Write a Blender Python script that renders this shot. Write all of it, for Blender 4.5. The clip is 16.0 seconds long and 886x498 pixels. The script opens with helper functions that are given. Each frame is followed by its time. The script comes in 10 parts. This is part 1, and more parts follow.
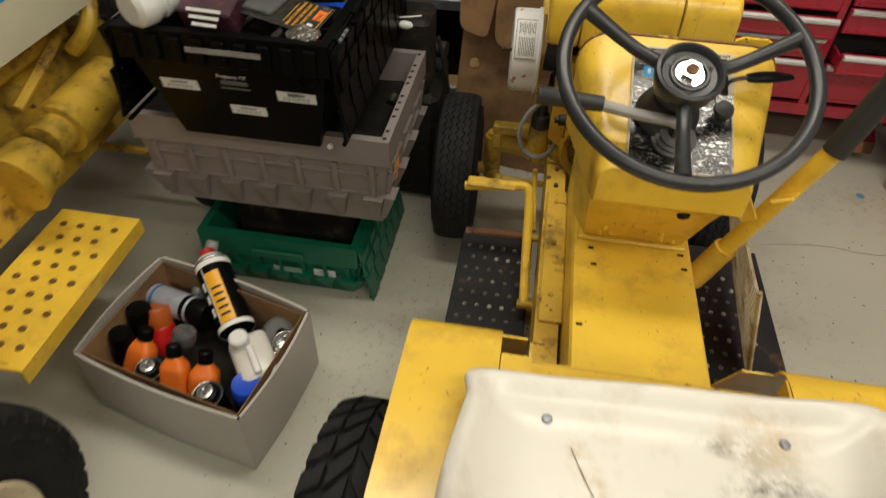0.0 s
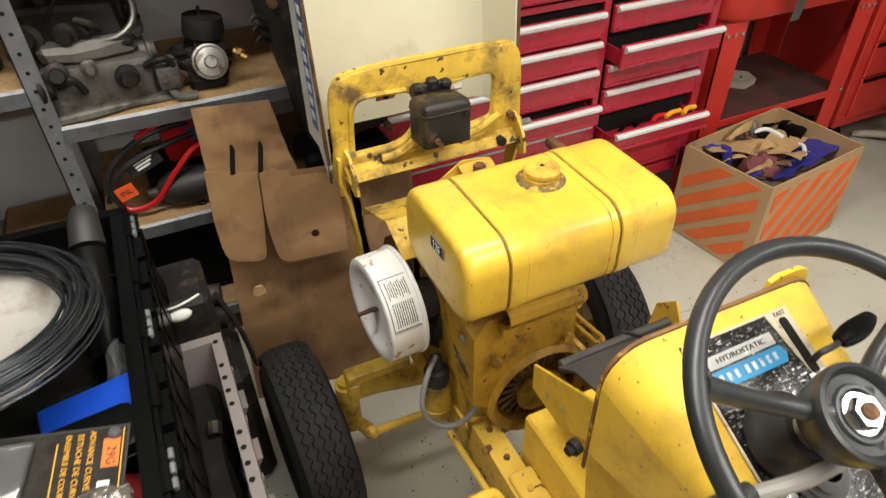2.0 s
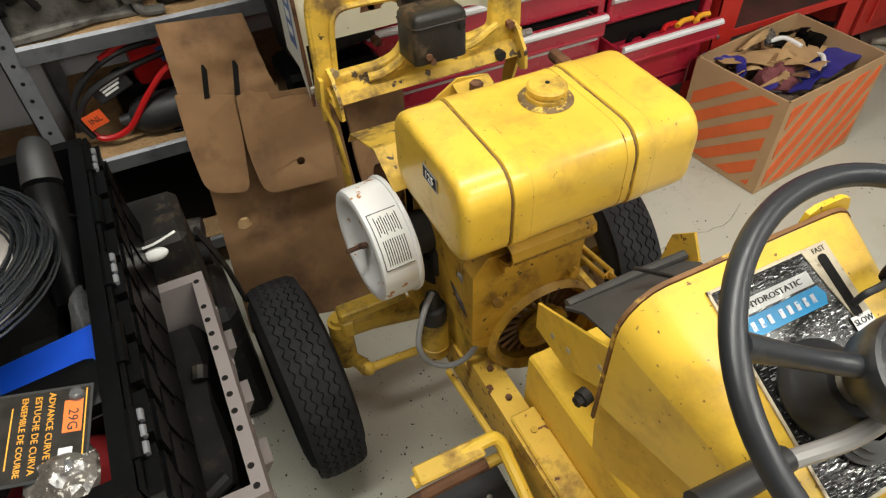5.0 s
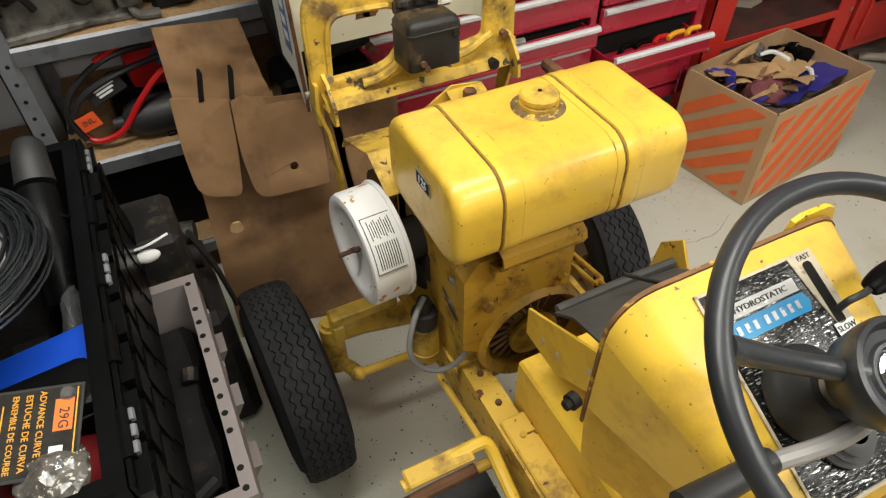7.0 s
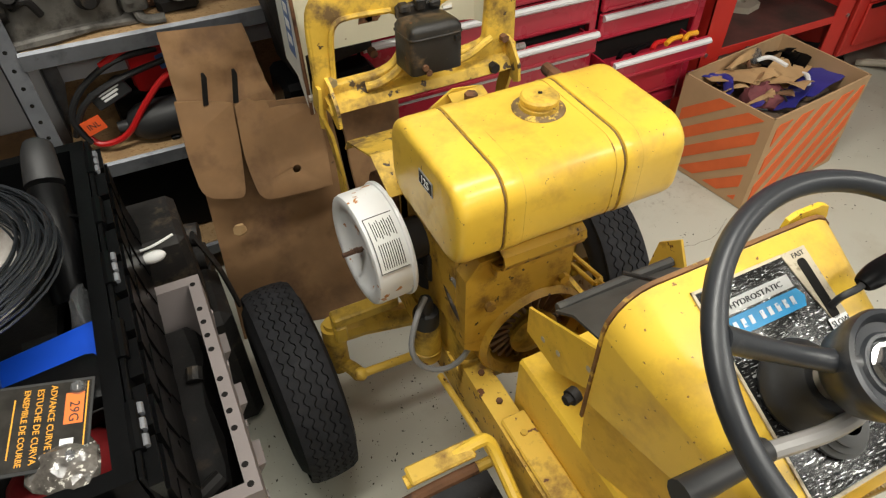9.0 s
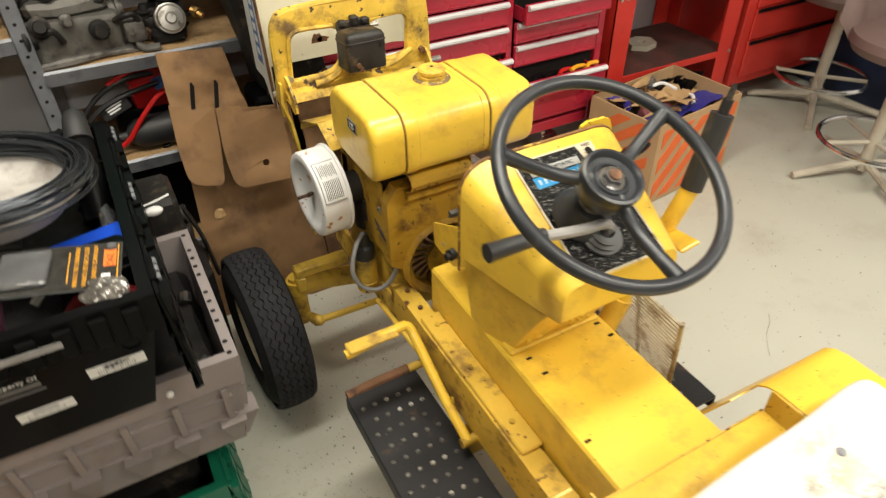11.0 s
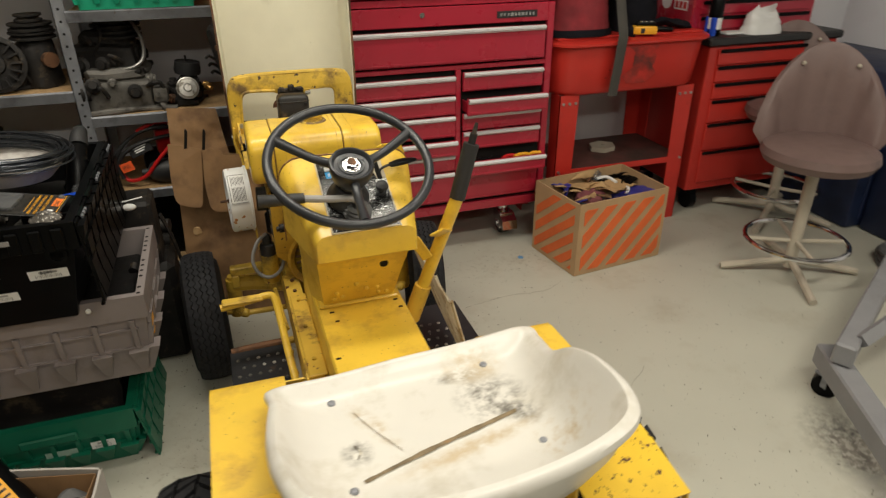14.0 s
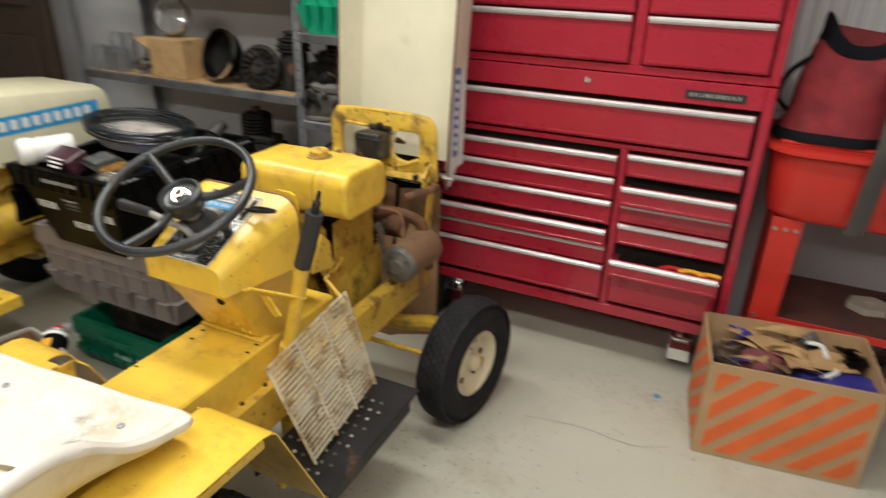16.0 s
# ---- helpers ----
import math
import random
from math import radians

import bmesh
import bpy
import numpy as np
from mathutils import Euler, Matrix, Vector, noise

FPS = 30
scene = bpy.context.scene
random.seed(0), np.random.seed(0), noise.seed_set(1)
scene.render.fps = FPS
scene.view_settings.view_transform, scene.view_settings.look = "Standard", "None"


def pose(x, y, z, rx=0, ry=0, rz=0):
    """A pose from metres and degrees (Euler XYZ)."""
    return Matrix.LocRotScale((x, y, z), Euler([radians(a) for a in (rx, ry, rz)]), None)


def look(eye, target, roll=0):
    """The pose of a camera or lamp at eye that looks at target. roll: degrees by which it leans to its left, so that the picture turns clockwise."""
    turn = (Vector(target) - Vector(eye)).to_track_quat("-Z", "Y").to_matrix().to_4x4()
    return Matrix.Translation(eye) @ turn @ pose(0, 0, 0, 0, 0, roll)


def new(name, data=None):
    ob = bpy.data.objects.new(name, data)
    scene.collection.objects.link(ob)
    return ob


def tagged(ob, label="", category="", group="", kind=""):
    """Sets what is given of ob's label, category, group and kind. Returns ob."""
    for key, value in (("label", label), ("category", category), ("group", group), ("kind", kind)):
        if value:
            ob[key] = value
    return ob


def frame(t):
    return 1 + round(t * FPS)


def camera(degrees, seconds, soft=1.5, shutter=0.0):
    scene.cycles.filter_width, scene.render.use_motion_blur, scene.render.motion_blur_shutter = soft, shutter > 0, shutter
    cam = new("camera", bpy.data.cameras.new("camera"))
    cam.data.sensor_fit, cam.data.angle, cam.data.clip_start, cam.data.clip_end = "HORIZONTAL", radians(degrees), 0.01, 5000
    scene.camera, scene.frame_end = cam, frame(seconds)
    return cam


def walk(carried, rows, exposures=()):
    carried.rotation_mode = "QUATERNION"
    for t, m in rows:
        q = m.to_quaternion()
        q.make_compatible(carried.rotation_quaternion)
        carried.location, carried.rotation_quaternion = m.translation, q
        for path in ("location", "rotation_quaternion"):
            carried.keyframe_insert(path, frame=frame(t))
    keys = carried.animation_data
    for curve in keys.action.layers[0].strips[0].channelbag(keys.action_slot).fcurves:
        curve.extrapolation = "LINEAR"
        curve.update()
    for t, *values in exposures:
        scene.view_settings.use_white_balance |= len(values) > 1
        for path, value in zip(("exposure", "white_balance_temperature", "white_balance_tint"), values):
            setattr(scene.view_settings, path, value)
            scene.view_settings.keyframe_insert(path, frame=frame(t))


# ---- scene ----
cam = camera(68.6, 16.0, 1.25, 0.4)
PATH = [
    (0, (-0.200, -0.166, 1.330), (-0.403, 1.273, -0.045), 2.1),
    (0.5, (-0.302, 0.039, 1.331), (-0.279, 1.525, -0.008), 4.0),
    (1, (-0.410, 0.249, 1.365), (-0.028, 1.772, 0.125), 3.8),
    (1.5, (-0.497, 0.398, 1.384), (0.085, 1.831, 0.117), 0.1),
    (2, (-0.466, 0.476, 1.389), (0.185, 1.899, 0.143), -1.1),
    (2.5, (-0.405, 0.536, 1.381), (0.225, 1.988, 0.159), -2.6),
    (3, (-0.385, 0.550, 1.360), (0.236, 1.909, 0.032), -3.7),
    (3.5, (-0.394, 0.551, 1.361), (0.238, 1.892, 0.019), -3.9),
    (4, (-0.414, 0.550, 1.356), (0.231, 1.877, 0.006), -2.5),
    (4.5, (-0.427, 0.554, 1.341), (0.167, 1.842, -0.069), -2.1),
    (4.7, (-0.428, 0.549, 1.342), (0.154, 1.824, -0.085), -2.2),
    (7, (-0.434, 0.537, 1.345), (0.181, 1.817, -0.064), -0.7),
    (7.5, (-0.431, 0.537, 1.344), (0.208, 1.815, -0.055), -0.1),
    (8, (-0.430, 0.540, 1.345), (0.212, 1.815, -0.056), 0.1),
    (8.5, (-0.433, 0.537, 1.347), (0.193, 1.817, -0.057), -0.3),
    (8.7, (-0.434, 0.534, 1.346), (0.179, 1.821, -0.057), -0.6),
    (10.8, (-0.574, 0.184, 1.398), (0.222, 1.521, 0.141), -0.9),
    (11, (-0.545, 0.103, 1.387), (0.201, 1.489, 0.152), -0.9),
    (11.5, (-0.478, -0.145, 1.356), (0.195, 1.326, 0.181), 3.1),
    (12, (-0.492, -0.292, 1.359), (0.168, 1.158, 0.149), 0.6),
    (12.5, (-0.567, -0.412, 1.329), (0.146, 0.875, -0.026), 0.9),
    (12.9, (-0.556, -0.519, 1.349), (0.128, 0.701, -0.079), -1.6),
    (13, (-0.587, -0.504, 1.329), (0.135, 0.732, -0.068), -1.7),
    (13.2, (-0.549, -0.494, 1.339), (0.224, 0.811, 0.030), -1.4),
    (13.3, (-0.517, -0.491, 1.341), (0.274, 0.903, 0.142), -0.7),
    (13.5, (-0.484, -0.516, 1.372), (0.253, 1.044, 0.360), -2.1),
    (13.7, (-0.391, -0.509, 1.383), (0.296, 1.098, 0.413), -2.2),
    (14, (-0.222, -0.588, 1.373), (0.346, 1.097, 0.458), -0.2),
    (14.5, (0.047, -0.559, 1.374), (0.363, 1.170, 0.418), -1.0),
    (15, (0.380, -0.404, 1.407), (0.439, 1.423, 0.596), -0.2),
    (15.2, (0.536, -0.372, 1.414), (0.503, 1.472, 0.645), -2.2),
    (15.4, (0.668, -0.340, 1.380), (0.452, 1.505, 0.642), -2.4),
    (15.5, (0.745, -0.333, 1.381), (0.428, 1.488, 0.616), -1.7),
    (15.7, (0.875, -0.319, 1.383), (0.429, 1.441, 0.544), 2.2),
    (16, (1.022, -0.278, 1.395), (0.260, 1.377, 0.570), 1.7),
]
walk(cam, [(t, look(eye, target, roll)) for t, eye, target, roll in PATH],
     [(0, -0.60, 6600, 10), (0.6, -0.20, 6510, 10), (1, 0.14, 6450, 10), (2, 0.2, 6183, 10), (3.5, 0.0, 6050, 10), (8.7, 0.0, 6050, 10), (10.8, 0.38, 6350, 10), (11.2, 0.28, 6450, 10), (12, -0.10, 6900, 10), (12.5, 0.08, 6775, 10), (13.2, -0.12, 6650, 10), (13.9, -0.43, 6475, 10), (14.5, -0.4, 6275, 10), (15, -0.27, 6050, 10), (15.5, 0.08, 6100, 10), (16, -0.05, 6050, 10)])

# ---- light ----
world = bpy.data.worlds.new("room_air")
scene.world = world
world.use_nodes = True
world.node_tree.nodes["Background"].inputs[0].default_value = (0.9, 0.95, 1.0, 1)
world.node_tree.nodes["Background"].inputs[1].default_value = 0.005


def tube_lamp(x, y, z, length, width, watts, turn=0, tint=(1.0, 0.94, 0.80)):
    """A fluorescent ceiling fixture as a rectangular area lamp facing down."""
    data = bpy.data.lights.new("ceiling_tube", "AREA")
    data.shape, data.size, data.size_y, data.energy, data.color = "RECTANGLE", length, width, watts, tint
    ob = new("ceiling_tube", data)
    ob.matrix_world = pose(x, y, z, 0, 0, turn)
    return ob


tube_lamp(-0.45, 0.95, 2.62, 2.4, 0.25, 54)
tube_lamp(1.3, -0.45, 2.62, 2.4, 0.25, 57)
# unseen extra lamp, added to brighten the north wall behind the shelves
tube_lamp(-0.3, -2.1, 2.62, 2.4, 0.25, 52)

# ---- materials ----
def mat(name, base, rough=0.5, metal=0.0, var=0.12, scale=9.0, bump=0.15, bscale=140.0, second=None, amount=0.5,
        sscale=6.0, soft=0.08, srough=None, coat=0.0, spec=0.5, stains=(), third=None, tamount=0.62, tscale=30.0, stretch=(1, 1, 1)):
    """A worn surface: base colour with slow drift, patches of a second colour, specks of a third, and fine relief."""
    m = bpy.data.materials.new(name)
    m.use_nodes = True
    nt = m.node_tree
    n, link = nt.nodes, nt.links.new
    b = n["Principled BSDF"]
    b.inputs["Metallic"].default_value = metal
    b.inputs["Specular IOR Level"].default_value = spec
    b.inputs["Coat Weight"].default_value = coat
    b.inputs["Coat Roughness"].default_value = 0.15
    tc = n.new("ShaderNodeTexCoord")
    mp = n.new("ShaderNodeMapping")
    mp.inputs["Scale"].default_value = stretch
    link(tc.outputs["Object"], mp.inputs[0])

    def tex(s, detail=4.0, r=0.55):
        t = n.new("ShaderNodeTexNoise")
        t.inputs["Scale"].default_value, t.inputs["Detail"].default_value, t.inputs["Roughness"].default_value = s, detail, r
        link(mp.outputs[0], t.inputs["Vector"])
        return t.outputs[0]

    def mask(src, lo, hi):
        r = n.new("ShaderNodeMapRange")
        r.inputs[1].default_value, r.inputs[2].default_value = lo, hi
        link(src, r.inputs[0])
        return r.outputs[0]

    def mix(f, a, c):
        x = n.new("ShaderNodeMix")
        x.data_type = "RGBA"
        link(f, x.inputs[0])
        for v, k in ((a, 6), (c, 7)):
            if isinstance(v, tuple):
                x.inputs[k].default_value = (*v, 1)
            else:
                link(v, x.inputs[k])
        return x.outputs[2]

    lo = tuple(max(0.0, v * (1 - var)) for v in base)
    hi = tuple(min(1.0, v * (1 + var)) for v in base)
    col = mix(mask(tex(scale), 0.3, 0.7), lo, hi)
    rgh = None
    if second:
        k = mask(tex(sscale, 6.0, 0.65), amount, amount + soft)
        col = mix(k, col, second)
        if srough is not None:
            r = n.new("ShaderNodeMapRange")
            r.inputs[3].default_value, r.inputs[4].default_value = rough, srough
            link(k, r.inputs[0])
            rgh = r.outputs[0]
    if third:
        col = mix(mask(tex(tscale, 3.0, 0.6), tamount, tamount + 0.03), col, third)
    for sx, sy, rx, ry, turn, strength, colour in stains:
        pm = n.new("ShaderNodeMapping")
        pm.vector_type = "TEXTURE"
        pm.inputs["Location"].default_value = (sx, sy, 0)
        pm.inputs["Rotation"].default_value = (0, 0, radians(turn))
        pm.inputs["Scale"].default_value = (rx, ry, 10)
        link(tc.outputs["Object"], pm.inputs[0])
        ln = n.new("ShaderNodeVectorMath")
        ln.operation = "LENGTH"
        link(pm.outputs[0], ln.inputs[0])
        mm = n.new("ShaderNodeMath")
        mm.operation = "MULTIPLY"
        link(mask(ln.outputs["Value"], 1.0, 0.35), mm.inputs[0])
        link(mask(tex(45, 6.0, 0.7), 0.62 - 0.35 * strength, 0.78 - 0.2 * strength), mm.inputs[1])
        mm.use_clamp = True
        col = mix(mm.outputs[0], col, colour)
    link(col, b.inputs["Base Color"])
    if rgh is None:
        r = n.new("ShaderNodeMapRange")
        r.inputs[3].default_value, r.inputs[4].default_value = rough * 0.8, min(1, rough * 1.2)
        link(tex(scale * 2.3), r.inputs[0])
        rgh = r.outputs[0]
    link(rgh, b.inputs["Roughness"])
    if bump:
        bp = n.new("ShaderNodeBump")
        bp.inputs["Strength"].default_value, bp.inputs["Distance"].default_value = bump, 0.002
        link(tex(bscale, 5.0), bp.inputs["Height"])
        link(bp.outputs[0], b.inputs["Normal"])
    return m


RUST = (0.12, 0.045, 0.018)
YELLOW = mat("tractor_yellow_paint", (0.77, 0.505, 0.050), 0.34, var=0.10, scale=7, second=(0.48, 0.27, 0.045), amount=0.50, sscale=15, soft=0.3, srough=0.5, third=(0.20, 0.10, 0.03), tamount=0.68, tscale=130, coat=0.2, bump=0.08)
YELLOW_WORN = mat("worn_yellow_paint", (0.65, 0.42, 0.055), 0.45, var=0.16, second=(0.22, 0.12, 0.03), amount=0.53, sscale=13, soft=0.14, srough=0.75, third=RUST, tamount=0.635, tscale=48, bump=0.25)
YELLOW_GREASY = mat("greasy_yellow_paint", (0.50, 0.32, 0.035), 0.45, var=0.25, second=(0.06, 0.035, 0.012), amount=0.5, sscale=13, soft=0.2, srough=0.6, third=RUST, tamount=0.66, tscale=35, bump=0.3)
YELLOW_FLAKED = mat("flaking_yellow_paint", (0.75, 0.48, 0.03), 0.4, var=0.1, second=(0.10, 0.05, 0.025), amount=0.56, sscale=38, soft=0.02, srough=0.85, third=RUST, tamount=0.60, tscale=60, bump=0.3)
CREAM_IN = mat("hood_cream_paint", (0.65, 0.62, 0.48), 0.42, var=0.08, scale=4, second=(0.47, 0.43, 0.30), amount=0.58, sscale=5, soft=0.2, third=(0.2, 0.13, 0.06), tamount=0.745, tscale=26)
HOOD_OUT = mat("hood_white_paint", (0.62, 0.63, 0.60), 0.35, var=0.06, third=(0.3, 0.22, 0.12), tamount=0.72, tscale=20)
CREAM_RIM = mat("wheel_cream_paint", (0.66, 0.57, 0.40), 0.5, var=0.1, second=(0.3, 0.15, 0.06), amount=0.62, sscale=18, soft=0.1, third=RUST, tamount=0.68, tscale=30)
SEAT_DIRT, SEAT_TAN = (0.13, 0.12, 0.10), (0.54, 0.44, 0.30)
SEAT_WHITE = mat("seat_fibreglass", (0.68, 0.655, 0.60), 0.40, var=0.05, scale=5, second=(0.47, 0.425, 0.33), amount=0.53, sscale=9, soft=0.3, srough=0.6, coat=0.2, stains=(
    (0.135, 0.215, 0.075, 0.075, 20, 0.55, SEAT_DIRT), (0.165, 0.165, 0.05, 0.03, -50, 0.75, SEAT_DIRT), (0.10, 0.285, 0.06, 0.02, 0, 0.6, SEAT_DIRT),
    (0.13, 0.30, 0.07, 0.05, 0, 0.7, SEAT_TAN), (-0.075, 0.215, 0.022, 0.085, 28, 0.6, SEAT_TAN), (-0.11, 0.16, 0.03, 0.035, 0, 0.6, SEAT_DIRT),
    (0.06, 0.115, 0.16, 0.022, 12, 0.75, SEAT_TAN), (0.20, 0.08, 0.05, 0.06, 0, 0.4, SEAT_TAN), (0.08, 0.12, 0.11, 0.012, 13, 0.9, SEAT_TAN)))
SEAT_SMUDGE = mat("seat_grease_smudge", (0.16, 0.14, 0.11), 0.7, var=0.3, scale=40, second=(0.58, 0.53, 0.42), amount=0.5, sscale=60, soft=0.1)
SEAT_CRACK = mat("seat_crack_rust", (0.20, 0.15, 0.085), 0.8, var=0.4, scale=40, second=(0.32, 0.14, 0.03), amount=0.6, sscale=25)
TYRE = mat("tyre_rubber", (0.009, 0.009, 0.010), 0.8, spec=0.3, var=0.3, scale=14, second=(0.04, 0.036, 0.033), amount=0.6, sscale=10, soft=0.2, bump=0.35, bscale=90)
TYRE_DUSTY = mat("dusty_tyre_rubber", (0.016, 0.016, 0.018), 0.78, spec=0.22, var=0.35, scale=22, second=(0.045, 0.042, 0.039), amount=0.58, sscale=16, soft=0.2, bump=0.3)
BLACK_PLASTIC = mat("black_plastic", (0.0032, 0.0033, 0.0036), 0.34, spec=0.10, var=0.25, second=(0.007, 0.007, 0.0072), amount=0.6, sscale=8, soft=0.2, bump=0.1)
BLACK_RUBBER = mat("black_rubber", (0.02, 0.02, 0.021), 0.5, var=0.2, second=(0.05, 0.048, 0.045), amount=0.62, sscale=20, bump=0.1)
WHEEL_BLACK = mat("steering_wheel_plastic", (0.022, 0.024, 0.028), 0.36, var=0.15, second=(0.05, 0.05, 0.052), amount=0.6, sscale=25, bump=0.06)
IRON = mat("greasy_cast_iron", (0.022, 0.020, 0.019), 0.6, spec=0.35, metal=0.3, var=0.4, second=(0.10, 0.075, 0.05), amount=0.55, sscale=18, soft=0.15, bump=0.6, bscale=70)
ALLOY = mat("dirty_aluminium_casting", (0.16, 0.15, 0.135), 0.55, metal=0.35, var=0.3, second=(0.035, 0.03, 0.025), amount=0.5, sscale=18, soft=0.2, bump=0.5, bscale=80)
STEEL = mat("bare_steel", (0.5, 0.49, 0.47), 0.35, metal=0.9, var=0.15, second=(0.2, 0.14, 0.1), amount=0.62, sscale=20, bump=0.1)
CHROME = mat("chrome", (0.75, 0.75, 0.76), 0.14, metal=1.0, var=0.05, bump=0.02)
GALV = mat("galvanised_steel", (0.30, 0.31, 0.34), 0.42, metal=0.6, var=0.2, scale=14, second=(0.15, 0.155, 0.17), amount=0.55, sscale=10, soft=0.2, bump=0.1)
RUSTY = mat("rusty_steel", (0.16, 0.075, 0.035), 0.8, metal=0.2, var=0.4, second=(0.07, 0.035, 0.02), amount=0.5, sscale=20, bump=0.5)
STARTER = mat("rusty_generator_case", (0.20, 0.12, 0.065), 0.6, metal=0.2, var=0.35, second=(0.08, 0.05, 0.03), amount=0.52, sscale=18, soft=0.2, bump=0.3)
RED = mat("cabinet_red_enamel", (0.40, 0.018, 0.040), 0.28, var=0.08, scale=3, second=(0.30, 0.010, 0.020), amount=0.62, sscale=4, soft=0.2, coat=0.3, bump=0.03)
RED_WASHER = mat("washer_red_paint", (0.50, 0.028, 0.019), 0.36, var=0.1, scale=5, second=(0.30, 0.02, 0.012), amount=0.62, sscale=5, soft=0.2, third=(0.08, 0.02, 0.015), tamount=0.72, tscale=12, bump=0.06)
GRIT = mat("brown_black_grit", (0.03, 0.024, 0.018), 0.8, var=0.4, scale=14, second=(0.12, 0.075, 0.04), amount=0.55, sscale=9, soft=0.1, bump=0)
# Near-black colour that stands for the shade inside holes, slots and gaps.
SHADE_IN = mat("shaded_interior", (0.012, 0.011, 0.010), 0.9, spec=0.2, var=0.3)
CARD = mat("cardboard", (0.42, 0.27, 0.14), 0.85, var=0.1, scale=6, second=(0.30, 0.18, 0.09), amount=0.6, sscale=4, soft=0.25, bump=0.15, bscale=60)
CARD_OLD = mat("stained_cardboard", (0.25, 0.140, 0.062), 0.85, var=0.2, scale=7, second=(0.12, 0.063, 0.032), amount=0.50, sscale=6, soft=0.2, third=(0.09, 0.05, 0.03), tamount=0.70, tscale=14, bump=0.2, bscale=50)
CARD_GREY = mat("grey_printed_cardboard", (0.44, 0.41, 0.38), 0.75, var=0.06, scale=4, second=(0.34, 0.31, 0.28), amount=0.6, sscale=5, soft=0.25, bump=0.1)
ORANGE_INK = mat("orange_box_print", (0.66, 0.13, 0.03), 0.8, var=0.12, scale=8, second=(0.50, 0.14, 0.05), amount=0.6, sscale=12, soft=0.2, bump=0.1)
PLUM_PRINT = mat("dark_plum_print", (0.05, 0.018, 0.03), 0.35, var=0.4, scale=40, second=(0.18, 0.05, 0.03), amount=0.6, sscale=30, soft=0.1)
GREY_TOTE = mat("grey_tote_plastic", (0.25, 0.215, 0.21), 0.55, var=0.1, scale=5, second=(0.17, 0.145, 0.13), amount=0.58, sscale=7, soft=0.2, bump=0.12)
GREEN_TOTE = mat("green_tote_plastic", (0.004, 0.125, 0.07), 0.42, var=0.12, second=(0.012, 0.09, 0.05), amount=0.6, sscale=7, soft=0.2, bump=0.08)
GREEN_BRIGHT = mat("bright_green_tote_plastic", (0.012, 0.34, 0.19), 0.42, var=0.1, second=(0.01, 0.24, 0.14), amount=0.6, sscale=6, soft=0.2, bump=0.08)
BOARD = mat("chipboard_shelf", (0.42, 0.27, 0.13), 0.75, var=0.15, scale=25, second=(0.24, 0.14, 0.06), amount=0.56, sscale=6, soft=0.2, third=(0.3, 0.17, 0.07), tamount=0.58, tscale=120, bump=0.2)
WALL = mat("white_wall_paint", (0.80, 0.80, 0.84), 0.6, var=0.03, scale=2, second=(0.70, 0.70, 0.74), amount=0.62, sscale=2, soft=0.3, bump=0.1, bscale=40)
# Grey-brown for the unseen walls, chosen dark so they bounce little light.
WALL_UNSEEN = mat("dark_unseen_wall", (0.20, 0.18, 0.16), 0.8, var=0.15, scale=2, second=(0.13, 0.115, 0.10), amount=0.55, sscale=3, soft=0.3)
WALL_PANEL = mat("ribbed_wall_panel", (0.70, 0.72, 0.72), 0.5, var=0.04, scale=2)
CEILING = mat("ceiling_board", (0.5, 0.49, 0.46), 0.9, var=0.04)
DARK_DOOR = mat("dark_brown_panel", (0.045, 0.028, 0.02), 0.5, var=0.2)
VINYL = mat("mauve_vinyl", (0.165, 0.108, 0.098), 0.5, var=0.12, scale=8, second=(0.10, 0.068, 0.062), amount=0.53, sscale=8, soft=0.25, bump=0.2, bscale=180)
BEIGE_STEEL = mat("beige_painted_steel", (0.46, 0.41, 0.33), 0.45, var=0.12, second=(0.3, 0.24, 0.17), amount=0.6, sscale=12, soft=0.2)
GREY_STEEL = mat("grey_painted_steel", (0.22, 0.22, 0.23), 0.5, var=0.1, second=(0.13, 0.125, 0.12), amount=0.6, sscale=8, soft=0.25)
WHITE_PLASTIC = mat("white_plastic", (0.72, 0.72, 0.71), 0.35, var=0.04, second=(0.6, 0.58, 0.54), amount=0.63, sscale=10, soft=0.2)
WHITE_ENAMEL = mat("chipped_white_enamel", (0.74, 0.74, 0.74), 0.34, var=0.04, second=(0.62, 0.60, 0.57), amount=0.6, sscale=10, soft=0.2, third=(0.42, 0.17, 0.03), tamount=0.625, tscale=40, bump=0.05)
PAPER = mat("label_paper", (0.75, 0.75, 0.74), 0.7, var=0.03, bump=0)
INK = mat("black_ink", (0.02, 0.02, 0.02), 0.7, var=0.1, bump=0)
BLUE_INK = mat("blue_decal", (0.03, 0.30, 0.62), 0.4, var=0.08, second=(0.35, 0.5, 0.62), amount=0.64, sscale=50, soft=0.05, bump=0)
NAVY_INK = mat("dark_blue_decal", (0.05, 0.12, 0.32), 0.45, var=0.15, second=(0.3, 0.33, 0.38), amount=0.6, sscale=50, soft=0.05, bump=0)
BLUE = mat("blue_plastic", (0.01, 0.07, 0.55), 0.35, var=0.1, bump=0.05)
PURPLE = mat("purple_blue_carton", (0.035, 0.035, 0.26), 0.4, var=0.2, scale=14, second=(0.12, 0.12, 0.35), amount=0.6, sscale=14, bump=0.05)
ORANGE = mat("orange_plastic", (0.78, 0.17, 0.018), 0.4, var=0.08, second=(0.6, 0.12, 0.02), amount=0.62, sscale=12, soft=0.2)
